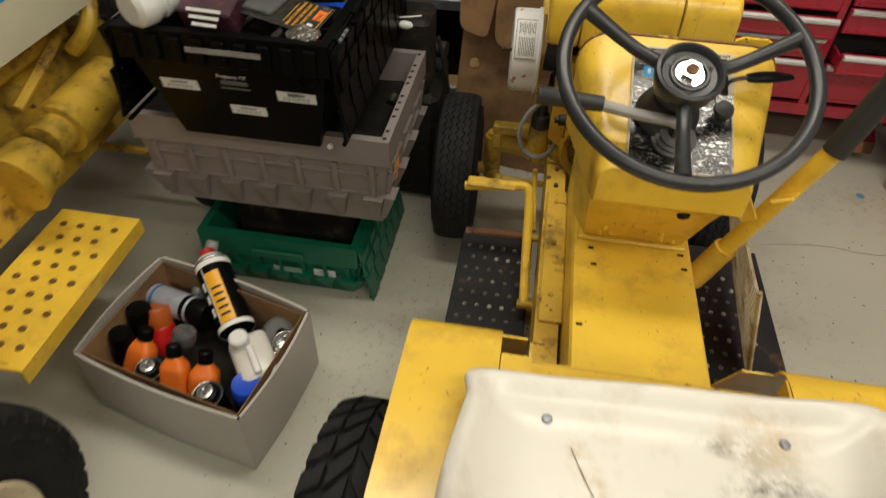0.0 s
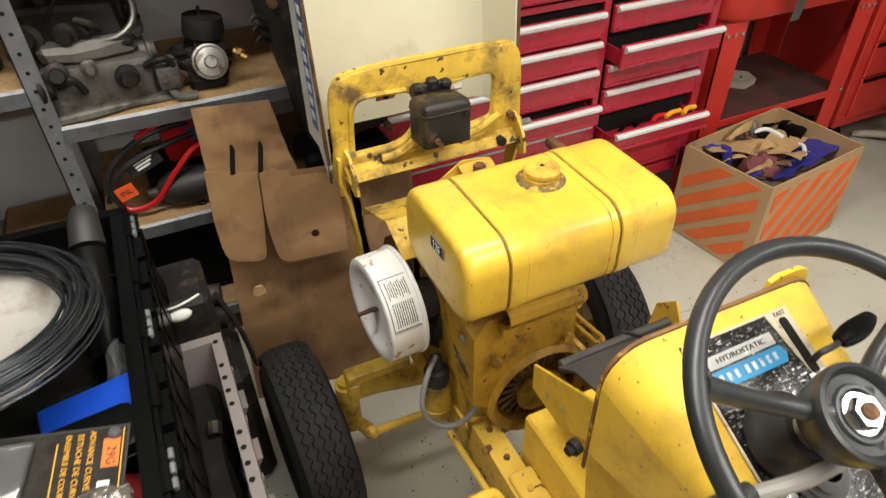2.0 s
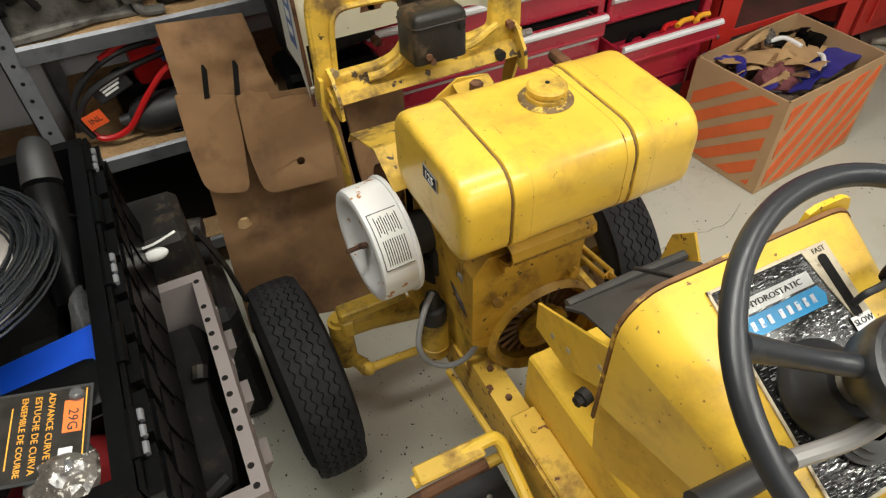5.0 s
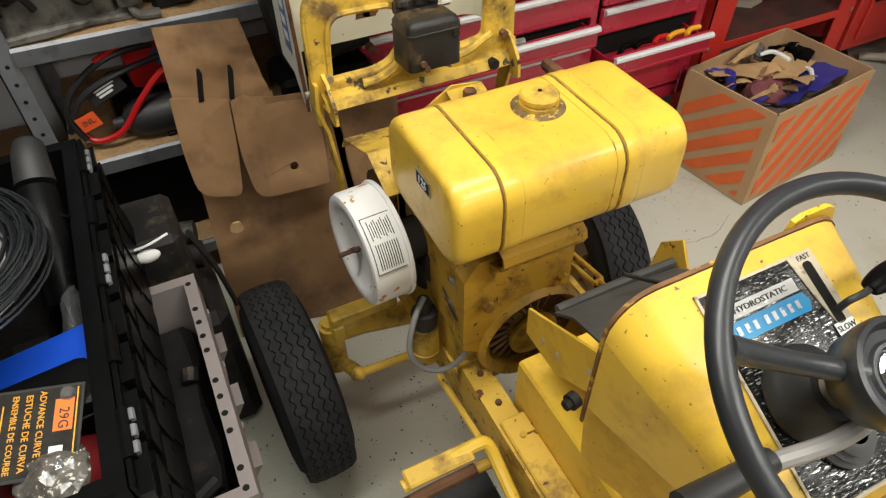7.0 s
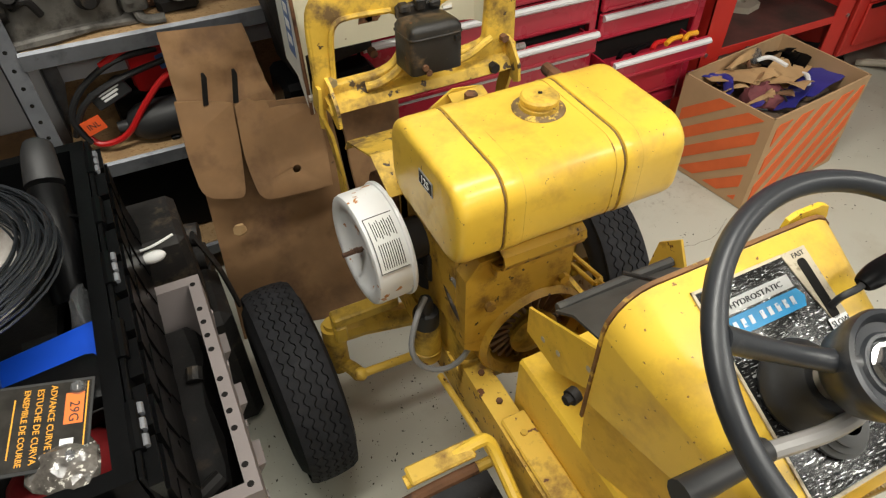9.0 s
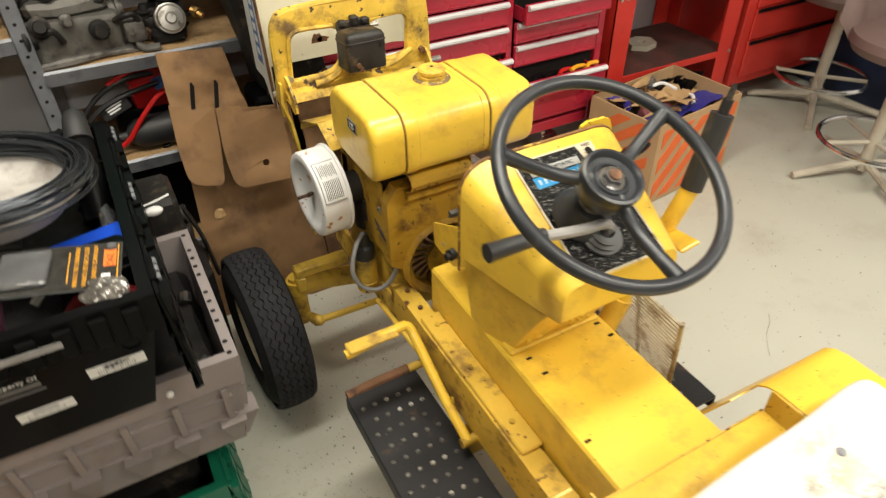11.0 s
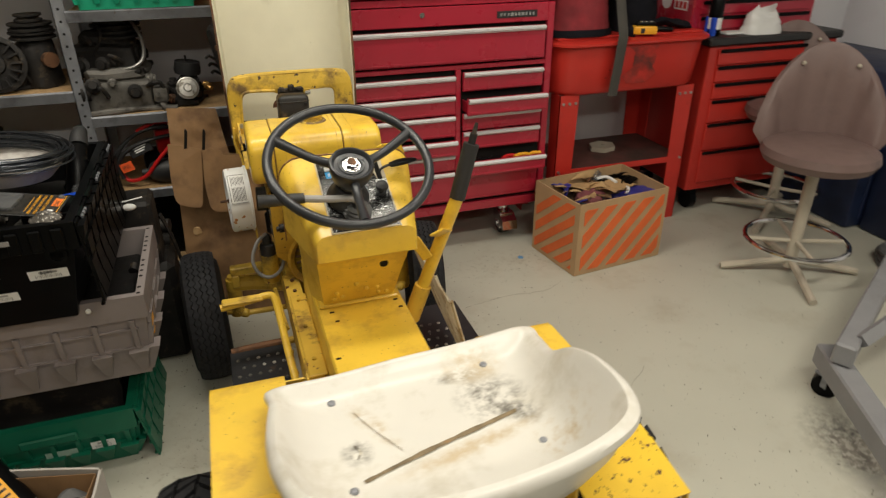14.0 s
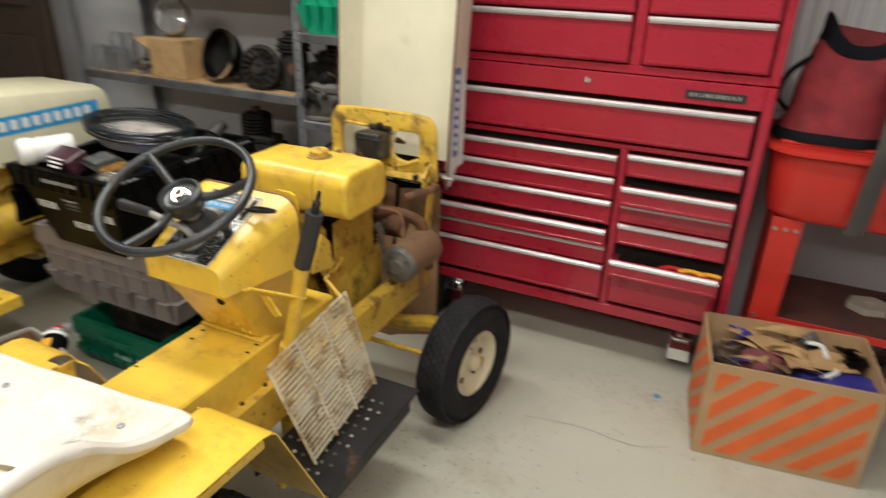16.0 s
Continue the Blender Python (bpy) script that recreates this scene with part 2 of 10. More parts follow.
YELLOW_LABEL = mat("orange_yellow_label", (0.80, 0.38, 0.02), 0.4, var=0.05, bump=0)
RED_PLASTIC = mat("red_plastic", (0.50, 0.012, 0.012), 0.35, var=0.1)
RED_CLOTH = mat("dark_red_canvas", (0.22, 0.018, 0.025), 0.85, var=0.25, scale=14, second=(0.09, 0.015, 0.02), amount=0.56, sscale=8, soft=0.2, bump=0.4, bscale=220)
BLACK_CLOTH = mat("black_canvas", (0.006, 0.006, 0.009), 0.85, spec=0.15, var=0.3, bump=0.4, bscale=220)
MAROON = mat("maroon_glove_cloth", (0.16, 0.045, 0.05), 0.9, var=0.25, scale=30, bump=0.4)
KRAFT = mat("kraft_paper", (0.44, 0.28, 0.13), 0.8, var=0.15, scale=14, second=(0.3, 0.18, 0.08), amount=0.58, sscale=12)
FILM = mat("clear_plastic_film", (0.55, 0.56, 0.58), 0.12, var=0.15, scale=40, bump=0.3, bscale=60)
SILVER = mat("silver_can_metal", (0.55, 0.55, 0.55), 0.28, metal=0.85, var=0.1, scale=20, bump=0.05)
PAN = mat("dirty_white_pan", (0.42, 0.395, 0.37), 0.5, var=0.1, scale=6, second=(0.22, 0.19, 0.165), amount=0.5, sscale=14, soft=0.2, third=(0.15, 0.11, 0.08), tamount=0.72, tscale=16)
WIRE = mat("black_wire", (0.045, 0.05, 0.058), 0.3, metal=0.6, var=0.3, bump=0)
HOSE = mat("grey_hose_rubber", (0.10, 0.10, 0.10), 0.55, var=0.2)
RED_CLOTH_BRIGHT = mat("red_shop_cloth", (0.34, 0.012, 0.014), 0.8, var=0.3, scale=20, bump=0.4, bscale=200)
DARK_HEAP = mat("black_oily_parts", (0.010, 0.009, 0.009), 0.55, spec=0.3, var=0.4, scale=16, second=(0.04, 0.03, 0.022), amount=0.6, sscale=22, soft=0.1, bump=0.5)
LEAD_GREY = mat("pale_grey_cable", (0.20, 0.20, 0.20), 0.5, var=0.2)
STRAP = mat("grey_webbing", (0.06, 0.055, 0.048), 0.85, var=0.15, bump=0.4, bscale=300)
FOOT_BLACK = mat("black_footboard_paint", (0.016, 0.016, 0.018), 0.5, spec=0.3, var=0.25, second=(0.13, 0.065, 0.03), amount=0.60, sscale=9, soft=0.12, third=(0.22, 0.2, 0.17), tamount=0.72, tscale=45, bump=0.25)
DASH_PLATE = mat("worn_black_foil_plate", (0.03, 0.03, 0.03), 0.15, metal=0.6, var=0.3, scale=30, second=(0.62, 0.62, 0.61), amount=0.585, sscale=420, soft=0.03, srough=0.16, third=(0.62, 0.62, 0.61), tamount=0.645, tscale=110, bump=0.2, bscale=260, stretch=(0.35, 1.5, 1.5))
STUD_WORN = mat("worn_stud_paint", (0.10, 0.095, 0.085), 0.5, metal=0.2, var=0.3, scale=40, second=(0.42, 0.40, 0.36), amount=0.5, sscale=30, soft=0.1)
BLUE_PAINT = mat("dried_blue_paint", (0.12, 0.28, 0.5), 0.7, var=0.2)
AC_CREAM = mat("cream_appliance_plastic", (0.78, 0.75, 0.65), 0.5, var=0.05)
LENS = mat("headlight_glass", (0.7, 0.72, 0.74), 0.06, metal=0.8, var=0.05, bump=0.3, bscale=30)
YELLOW_DIRTY = mat("oil_stained_yellow_casting", (0.44, 0.26, 0.026), 0.42, var=0.16, scale=8, second=(0.20, 0.105, 0.020), amount=0.50, sscale=20, soft=0.14, srough=0.6, third=(0.035, 0.022, 0.014), tamount=0.66, tscale=55, bump=0.3, bscale=90)
YELLOW_CAST = mat("grubby_yellow_casting", (0.62, 0.40, 0.045), 0.5, var=0.22, scale=12, second=(0.15, 0.09, 0.03), amount=0.50, sscale=14, soft=0.16, srough=0.75, third=(0.06, 0.038, 0.02), tamount=0.635, tscale=42, bump=0.5, bscale=80)
SOOTY_TIN = mat("sooty_black_tin", (0.022, 0.020, 0.018), 0.45, metal=0.3, var=0.3, second=(0.13, 0.085, 0.045), amount=0.53, sscale=15, soft=0.12, srough=0.75, third=(0.16, 0.06, 0.02), tamount=0.66, tscale=40, bump=0.3)
RUST_RIM = mat("rusted_yellow_rim", (0.20, 0.095, 0.03), 0.7, var=0.35, scale=25, second=(0.55, 0.34, 0.05), amount=0.56, sscale=22, soft=0.05, bump=0.3)
SEAM_DIRT = mat("groove_dirt", (0.15, 0.085, 0.022), 0.7, var=0.4, scale=20, second=(0.5, 0.31, 0.05), amount=0.55, sscale=30, soft=0.1)
CAP_DIRT = mat("oily_dirt_ring", (0.16, 0.10, 0.04), 0.7, var=0.4, scale=40, second=(0.62, 0.42, 0.06), amount=0.52, sscale=70, soft=0.06)
GALV_EDGE = mat("dull_shelf_steel", (0.17, 0.175, 0.19), 0.45, metal=0.55, var=0.3, scale=9, second=(0.08, 0.08, 0.09), amount=0.52, sscale=12, soft=0.2, third=(0.12, 0.07, 0.04), tamount=0.7, tscale=40, bump=0.1)
YELLOW_CHIPPED = mat("chipped_yellow_paint", (0.77, 0.50, 0.03), 0.4, var=0.1, second=(0.10, 0.05, 0.025), amount=0.61, sscale=70, soft=0.02, srough=0.85, third=RUST, tamount=0.66, tscale=60, bump=0.2)
PLATE_CREAM = mat("worn_cream_plate", (0.52, 0.45, 0.33), 0.5, var=0.12, scale=30, second=(0.24, 0.19, 0.12), amount=0.56, sscale=60, soft=0.1, bump=0.05)
BADGE_SILVER = mat("worn_badge_silver", (0.62, 0.68, 0.72), 0.4, metal=0.2, var=0.15, scale=60, second=(0.10, 0.35, 0.62), amount=0.58, sscale=160, soft=0.05, bump=0)
GRILLE_CREAM = mat("cream_grille_paint", (0.56, 0.51, 0.38), 0.5, var=0.15, second=(0.24, 0.15, 0.06), amount=0.49, sscale=16, soft=0.15)

FILM.node_tree.nodes["Principled BSDF"].inputs["Transmission Weight"].default_value = 0.85


def floor_material():
    m = mat("worn_floor_paint", (0.485, 0.475, 0.402), 0.36, var=0.05, scale=1.6, second=(0.385, 0.35, 0.275), amount=0.54, sscale=2.8, soft=0.25, srough=0.5, third=(0.10, 0.088, 0.07), tamount=0.70, tscale=85, bump=0.10, bscale=50, stains=(
        (0.75, -0.10, 0.60, 0.38, 20, 0.16, (0.26, 0.21, 0.13)), (1.38, 0.34, 0.17, 0.24, 0, 0.75, (0.085, 0.08, 0.075)), (1.28, 0.10, 0.16, 0.22, 0, 0.55, (0.66, 0.64, 0.60)),
        (0.35, 1.15, 0.45, 0.30, 0, 0.18, (0.24, 0.21, 0.15)), (-0.45, 0.72, 0.22, 0.55, 0, 0.20, (0.25, 0.22, 0.16)), (0.95, 1.72, 0.55, 0.14, 0, 0.24, (0.26, 0.23, 0.18)), (-0.6, 0.0, 0.4, 0.5, 0, 0.16, (0.27, 0.24, 0.18))))
    return m


FLOOR = floor_material()


# ---- mesh helpers ----
def V(*a):
    return Vector(a)


def box(bm, lo, hi, bevel=0.0, m=None, seg=1):
    """An upright block from corner to corner, its edges rounded, then moved by m."""
    lo, hi = Vector(lo), Vector(hi)
    mm = Matrix.Translation((lo + hi) / 2) @ Matrix.Diagonal((*(hi - lo), 1))
    vs = bmesh.ops.create_cube(bm, size=1.0, matrix=mm)["verts"]
    if bevel:
        es = list({e for v in vs for e in v.link_edges})
        out = bmesh.ops.bevel(bm, geom=es, offset=bevel, segments=seg, affect="EDGES", profile=0.5)
        vs = list({v for f in out["faces"] for v in f.verts} | {v for v in vs if v.is_valid})
    if m is not None:
        bmesh.ops.transform(bm, matrix=m, verts=vs)
    return vs


def cyl(bm, p0, p1, r0, r1=None, seg=16, cap=True):
    p0, p1 = Vector(p0), Vector(p1)
    d = p1 - p0
    q = d.to_track_quat("Z", "Y").to_matrix().to_4x4()
    return bmesh.ops.create_cone(bm, cap_ends=cap, segments=seg, radius1=r0, radius2=r0 if r1 is None else r1, depth=d.length, matrix=Matrix.Translation((p0 + p1) / 2) @ q)["verts"]


def ball(bm, c, r, u=14, v=8, sc=(1, 1, 1), m=None):
    mm = Matrix.Translation(c) @ (m or Matrix()) @ Matrix.Diagonal((*sc, 1))
    return bmesh.ops.create_uvsphere(bm, u_segments=u, v_segments=v, radius=r, matrix=mm)["verts"]


def smooth_path(pts, n=5, closed=False):
    """Catmull-Rom points through pts."""
    p = [Vector(a) for a in pts]
    k, out = len(p), []
    for i in range(k if closed else k - 1):
        a, b, c, d = (p[(i - 1) % k], p[i], p[(i + 1) % k], p[(i + 2) % k]) if closed else (p[max(i - 1, 0)], p[i], p[i + 1], p[min(i + 2, k - 1)])
        for j in range(n):
            t = j / n
            out.append(0.5 * (2 * b + (c - a) * t + (2 * a - 5 * b + 4 * c - d) * t * t + (3 * b - a - 3 * c + d) * t ** 3))
    if not closed:
        out.append(p[-1])
    return out


def ring_faces(bm, rings, closed=False, wrap=True, cap=True):
    """Joins rings of equal count with quads."""
    vs = [[bm.verts.new(c) for c in r] for r in rings]
    k = len(vs[0])
    n = len(vs)
    for i in range(n if closed else n - 1):
        a, b = vs[i], vs[(i + 1) % n]
        for j in range(k if wrap else k - 1):
            bm.faces.new((a[j], a[(j + 1) % k], b[(j + 1) % k], b[j]))
    if cap and not closed and wrap:
        bm.faces.new(vs[0][::-1])
        bm.faces.new(vs[-1])
    return vs


def tube(bm, pts, r, seg=8, closed=False, n=5, smooth=True, flat=1.0):
    """A round bar along pts; flat squeezes it in one direction."""
    p = smooth_path(pts, n, closed) if smooth else [Vector(a) for a in pts]
    k = len(p)
    rings, up = [], None
    for i in range(k):
        d = (p[(i + 1) % k] - p[i - 1]) if closed else (p[min(i + 1, k - 1)] - p[max(i - 1, 0)])
        d.normalize()
        if up is None:
            up = d.cross(Vector((0, 0, 1)) if abs(d.z) < 0.9 else Vector((1, 0, 0))).normalized()
        up = (up - d * up.dot(d)).normalized()
        w = d.cross(up)
        rad = r(i / (k - 1)) if callable(r) else r
        rings.append([p[i] + rad * (up * math.cos(a) + w * math.sin(a) * flat) for a in [2 * math.pi * j / seg for j in range(seg)]])
    ring_faces(bm, rings, closed)


def lathe(bm, prof, m=None, seg=32, closed=False):
    """Turns a profile of (radius, height) round the local z axis."""
    m = m or Matrix()
    rings = [[m @ Vector((r * math.cos(a), r * math.sin(a), h)) for r, h in prof] for a in [2 * math.pi * j / seg for j in range(seg)]]
    ring_faces(bm, rings, True, closed, False)


def prism(bm, poly, a0, a1, axis="x"):
    """A flat outline pushed along an axis. The outline is (y, z), (x, z) or (x, y)."""
    def at(p, a):
        return {"x": (a, p[0], p[1]), "y": (p[0], a, p[1]), "z": (p[0], p[1], a)}[axis]
    ring_faces(bm, [[Vector(at(p, a0)) for p in poly], [Vector(at(p, a1)) for p in poly]])


def bent(bm, line, a0, a1, thick, axis="x"):
    """A sheet of metal bent along a line, with its thickness."""
    line = [Vector((p[0], p[1])) for p in line]
    off = []
    for i, p in enumerate(line):
        d = (line[min(i + 1, len(line) - 1)] - line[max(i - 1, 0)]).normalized()
        off.append(p + Vector((d.y, -d.x)) * thick)
    prism(bm, [tuple(p) for p in line] + [tuple(p) for p in reversed(off)], a0, a1, axis)


def part(name, bm, material, parent=None, label="", sharp=35):
    """Links a bmesh as one mesh object under a thing or a part."""
    bmesh.ops.recalc_face_normals(bm, faces=bm.faces)
    me = bpy.data.meshes.new(name)
    bm.to_mesh(me)
    bm.free()
    me.polygons.foreach_set("use_smooth", [True] * len(me.polygons))
    me.set_sharp_from_angle(angle=radians(sharp))
    me.materials.append(material)
    ob = new(name, me)
    if parent is not None:
        ob.parent = parent
        ob.matrix_parent_inverse = parent.matrix_basis.inverted()
    if label:
        ob["label"] = label
    return ob


def thing(name, base, label, category, group="", kind=""):
    """A thing made of parts: an empty at its base."""
    ob = new(name)
    ob.location = base
    ob.empty_display_size = 0.05
    ob.matrix_basis = Matrix.Translation(base)
    return tagged(ob, label, category, group, kind)


def solo(name, bm, material, label, category, group="", kind="", sharp=35):
    """A thing that is one mesh."""
    return tagged(part(name, bm, material, None, "", sharp), label, category, group, kind)


def B():
    return bmesh.new()


def lettering(text, size, m, material, parent, label="", depth=0.0004):
    """Raised letters in the built-in font, centred on m's origin in its xy plane."""
    cu = bpy.data.curves.new("lettering", "FONT")
    cu.body, cu.size, cu.extrude, cu.align_x, cu.align_y = text, size, depth, "CENTER", "CENTER"
    cu.resolution_u = 2
    tmp = new("lettering_source", cu)
    me = bpy.data.meshes.new_from_object(tmp)
    bpy.data.objects.remove(tmp)
    me.transform(m)
    me.materials.append(material)
    me.name = "lettering"
    ob = new("lettering", me)
    ob.parent = parent
    ob.matrix_parent_inverse = parent.matrix_basis.inverted()
    if label:
        ob["label"] = label
    return ob


def cut_plate(m, outer, holes, depth, bevel, knob=0.0):
    """A flat plate in m's xy plane, with rounded edges and openings right through; its outlines are runs of (x, y)."""
    cu = bpy.data.curves.new("plate", "CURVE")
    cu.dimensions, cu.fill_mode, cu.extrude, cu.bevel_depth, cu.bevel_resolution = "2D", "BOTH", depth, bevel, 1
    for pts in [outer] + list(holes):
        s = cu.splines.new("POLY")
        s.points.add(len(pts) - 1)
        for p, q in zip(s.points, pts):
            p.co = (q[0], q[1], 0, 1)
        s.use_cyclic_u = True
    tmp = new("plate_source", cu)
    me = bpy.data.meshes.new_from_object(tmp)
    bpy.data.objects.remove(tmp)
    me.transform(m)
    bm = B()
    bm.from_mesh(me)
    bmesh.ops.remove_doubles(bm, verts=bm.verts, dist=0.00005)
    if knob:
        knobbly(bm, bm.verts, knob, 35)
    return bm


def rounded(pts, n=4):
    """An outline from (x, y, radius) corners."""
    out = []
    k = len(pts)
    for i in range(k):
        p, a, b = Vector(pts[i][:2]), Vector(pts[i - 1][:2]), Vector(pts[(i + 1) % k][:2])
        r = pts[i][2] if len(pts[i]) > 2 else 0.0
        if r <= 0:
            out.append(tuple(p))
            continue
        u, w = (a - p).normalized() * r, (b - p).normalized() * r
        for j in range(n + 1):
            t = j / n
            out.append(tuple(p + u * (1 - t) ** 2 + w * t ** 2))
    return out


def frame_on(c, right, up):
    """A matrix with x along right, y along up, z out of the surface, at c."""
    r = Vector(right).normalized()
    u = Vector(up)
    u = (u - r * u.dot(r)).normalized()
    w = r.cross(u)
    m = Matrix((r, u, w)).transposed().to_4x4()
    m.translation = Vector(c)
    return m


def panel(bm, m, w, h, t=0.0006, ox=0.0, oy=0.0, oz=0.0, bevel=0.0):
    """A thin plate centred at (ox, oy) of the frame m, lying oz above its plane."""
    return box(bm, (ox - w / 2, oy - h / 2, oz), (ox + w / 2, oy + h / 2, oz + t), bevel, m)


def knobbly(bm, verts, amp, scale, seed=0.0):
    """Pushes vertices in and out by noise, for crumpled and cast things."""
    for v in verts:
        v.co += noise.noise_vector(v.co * scale + Vector((seed, seed * 2, seed * 3))) * amp


# ---- the room ----
X0, X1, Y0, Y1, ZC = -3.4, 3.3, -3.2, 2.46, 2.75


def room():
    bm = B()
    box(bm, (X0 - 0.1, Y0 - 0.1, -0.12), (X1 + 0.1, Y1 + 0.1, 0.0))
    floor = tagged(part("floor", bm, FLOOR), "worn beige painted concrete workshop floor with dark chips", "floor", kind="structure")
    # the south and west walls are unseen and darkened to deepen the shadows
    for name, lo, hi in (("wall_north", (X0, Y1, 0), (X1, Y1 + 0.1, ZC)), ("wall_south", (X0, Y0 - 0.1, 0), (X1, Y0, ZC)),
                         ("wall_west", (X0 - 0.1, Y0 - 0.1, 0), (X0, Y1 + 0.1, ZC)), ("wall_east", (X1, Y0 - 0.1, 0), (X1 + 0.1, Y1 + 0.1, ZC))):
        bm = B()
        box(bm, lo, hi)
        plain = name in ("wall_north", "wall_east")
        tagged(part(name, bm, WALL if plain else WALL_UNSEEN), "plain white painted workshop wall" if plain else "unseen workshop wall, coloured dark to cut bounced light", "wall", kind="structure")
    bm = B()
    box(bm, (X0 - 0.1, Y0 - 0.1, ZC), (X1 + 0.1, Y1 + 0.1, ZC + 0.1))
    tagged(part("ceiling", bm, CEILING), "pale workshop ceiling", "ceiling", kind="structure")
    # ribbed panel behind the washer
    bm = B()
    x = 1.12
    while x < 1.62:
        box(bm, (x, Y1 - 0.016, 0.9), (x + 0.028, Y1 - 0.002, 2.2), 0.004)
        x += 0.045
    tagged(part("wall_panel", bm, WALL_PANEL), "pale ribbed sheet panel on the wall", "wall panel", kind="structure")
    # dark panel beside the shelves
    bm = B()
    box(bm, (-3.0, 2.0, 0.0), (-2.28, 2.05, 2.1), 0.004)
    box(bm, (-2.9, 1.985, 0.15), (-2.38, 1.999, 0.95), 0.006)
    box(bm, (-2.9, 1.985, 1.1), (-2.38, 1.999, 2.0), 0.006)
    tagged(part("door_1", bm, DARK_DOOR), "dark brown panelled door beside the shelves", "door", kind="structure")
    return floor


FLOOR_OB = room()


def floor_marks():
    # a dried blue drop, hairline cracks and an oil stain
    bm = B()
    rng = random.Random(3)
    ring = [V(0.934 + (0.010 + 0.006 * rng.random()) * math.cos(a), 1.748 + (0.012 + 0.006 * rng.random()) * math.sin(a), 0.0012) for a in [i * math.pi / 7 for i in range(14)]]
    bm.faces.new([bm.verts.new(c) for c in ring])
    part("paint_spot", bm, BLUE_PAINT, FLOOR_OB, "small dried blue paint spot")
    bm = B()
    for pts in ([(0.55, 1.43), (0.72, 1.46), (0.9, 1.45), (1.01, 1.5)], [(0.86, 0.77), (0.92, 0.83), (0.97, 0.86), (1.0, 0.89)]):
        p = smooth_path([V(x, y, 0.0012) for x, y in pts], 8)
        prev = None
        for i, c in enumerate(p):
            w = 0.0007 * (0.3 + rng.random())
            j = (rng.random() - 0.5) * 0.006
            cur = (bm.verts.new(c + V(j, j + w, 0)), bm.verts.new(c + V(j, j - w, 0)))
            if prev:
                bm.faces.new((prev[0], prev[1], cur[1], cur[0]))
            prev = cur
    part("crack", bm, mat("crack_dirt", (0.16, 0.14, 0.11), 0.8, var=0.4, scale=30), FLOOR_OB, "hairline cracks in the floor paint")
    bm = B()
    for cx, cy, r in ((1.36, 0.33, 0.075), (1.42, 0.28, 0.05), (1.33, 0.40, 0.03)):
        ring = [V(cx + r * (0.7 + 0.5 * rng.random()) * math.cos(a), cy + r * (0.7 + 0.5 * rng.random()) * math.sin(a), 0.0011 + 0.0002 * cx) for a in [i * math.pi / 12 for i in range(24)]]
        bm.faces.new([bm.verts.new(c) for c in ring])
    part("oil_stain", bm, mat("oil_stain", (0.22, 0.205, 0.175), 0.55, var=0.4, scale=30, second=(0.44, 0.42, 0.37), amount=0.48, sscale=45, soft=0.06), FLOOR_OB, "dark blotchy oil stain")
    # scattered dark chips and crumbs, thickest under and behind the tractor
    bm = B()
    for i in range(5200):
        k = rng.random()
        if k < 0.50:
            x, y = rng.uniform(-1.2, 2.0), rng.uniform(-0.9, 2.0)
        elif k < 0.78:
            x, y = rng.gauss(-0.12, 0.28), rng.gauss(1.15, 0.35)
        else:
            x, y = rng.gauss(0.62, 0.32), rng.gauss(-0.05, 0.25)
        r = 0.0012 + 0.0032 * rng.random() ** 4
        a = rng.random() * 6.28
        q = [bm.verts.new((x + r * k2 * math.cos(a + g), y + r * k2 * math.sin(a + g), 0.0012)) for g, k2 in ((0, 1), (1.5, 0.6), (3.1, 1.1), (4.6, 0.5))]
        bm.faces.new(q)
    tagged(part("floor_grit", bm, GRIT), "dark crumbs and paint chips scattered over the floor", "grit", kind="stuff")


floor_marks()


# ---- wheels ----
def wheel_frame(c, side):
    """Local z points out of the tractor's side."""
    return frame_on(c, (0, 1, 0) if side > 0 else (0, -1, 0), (0, 0, 1))


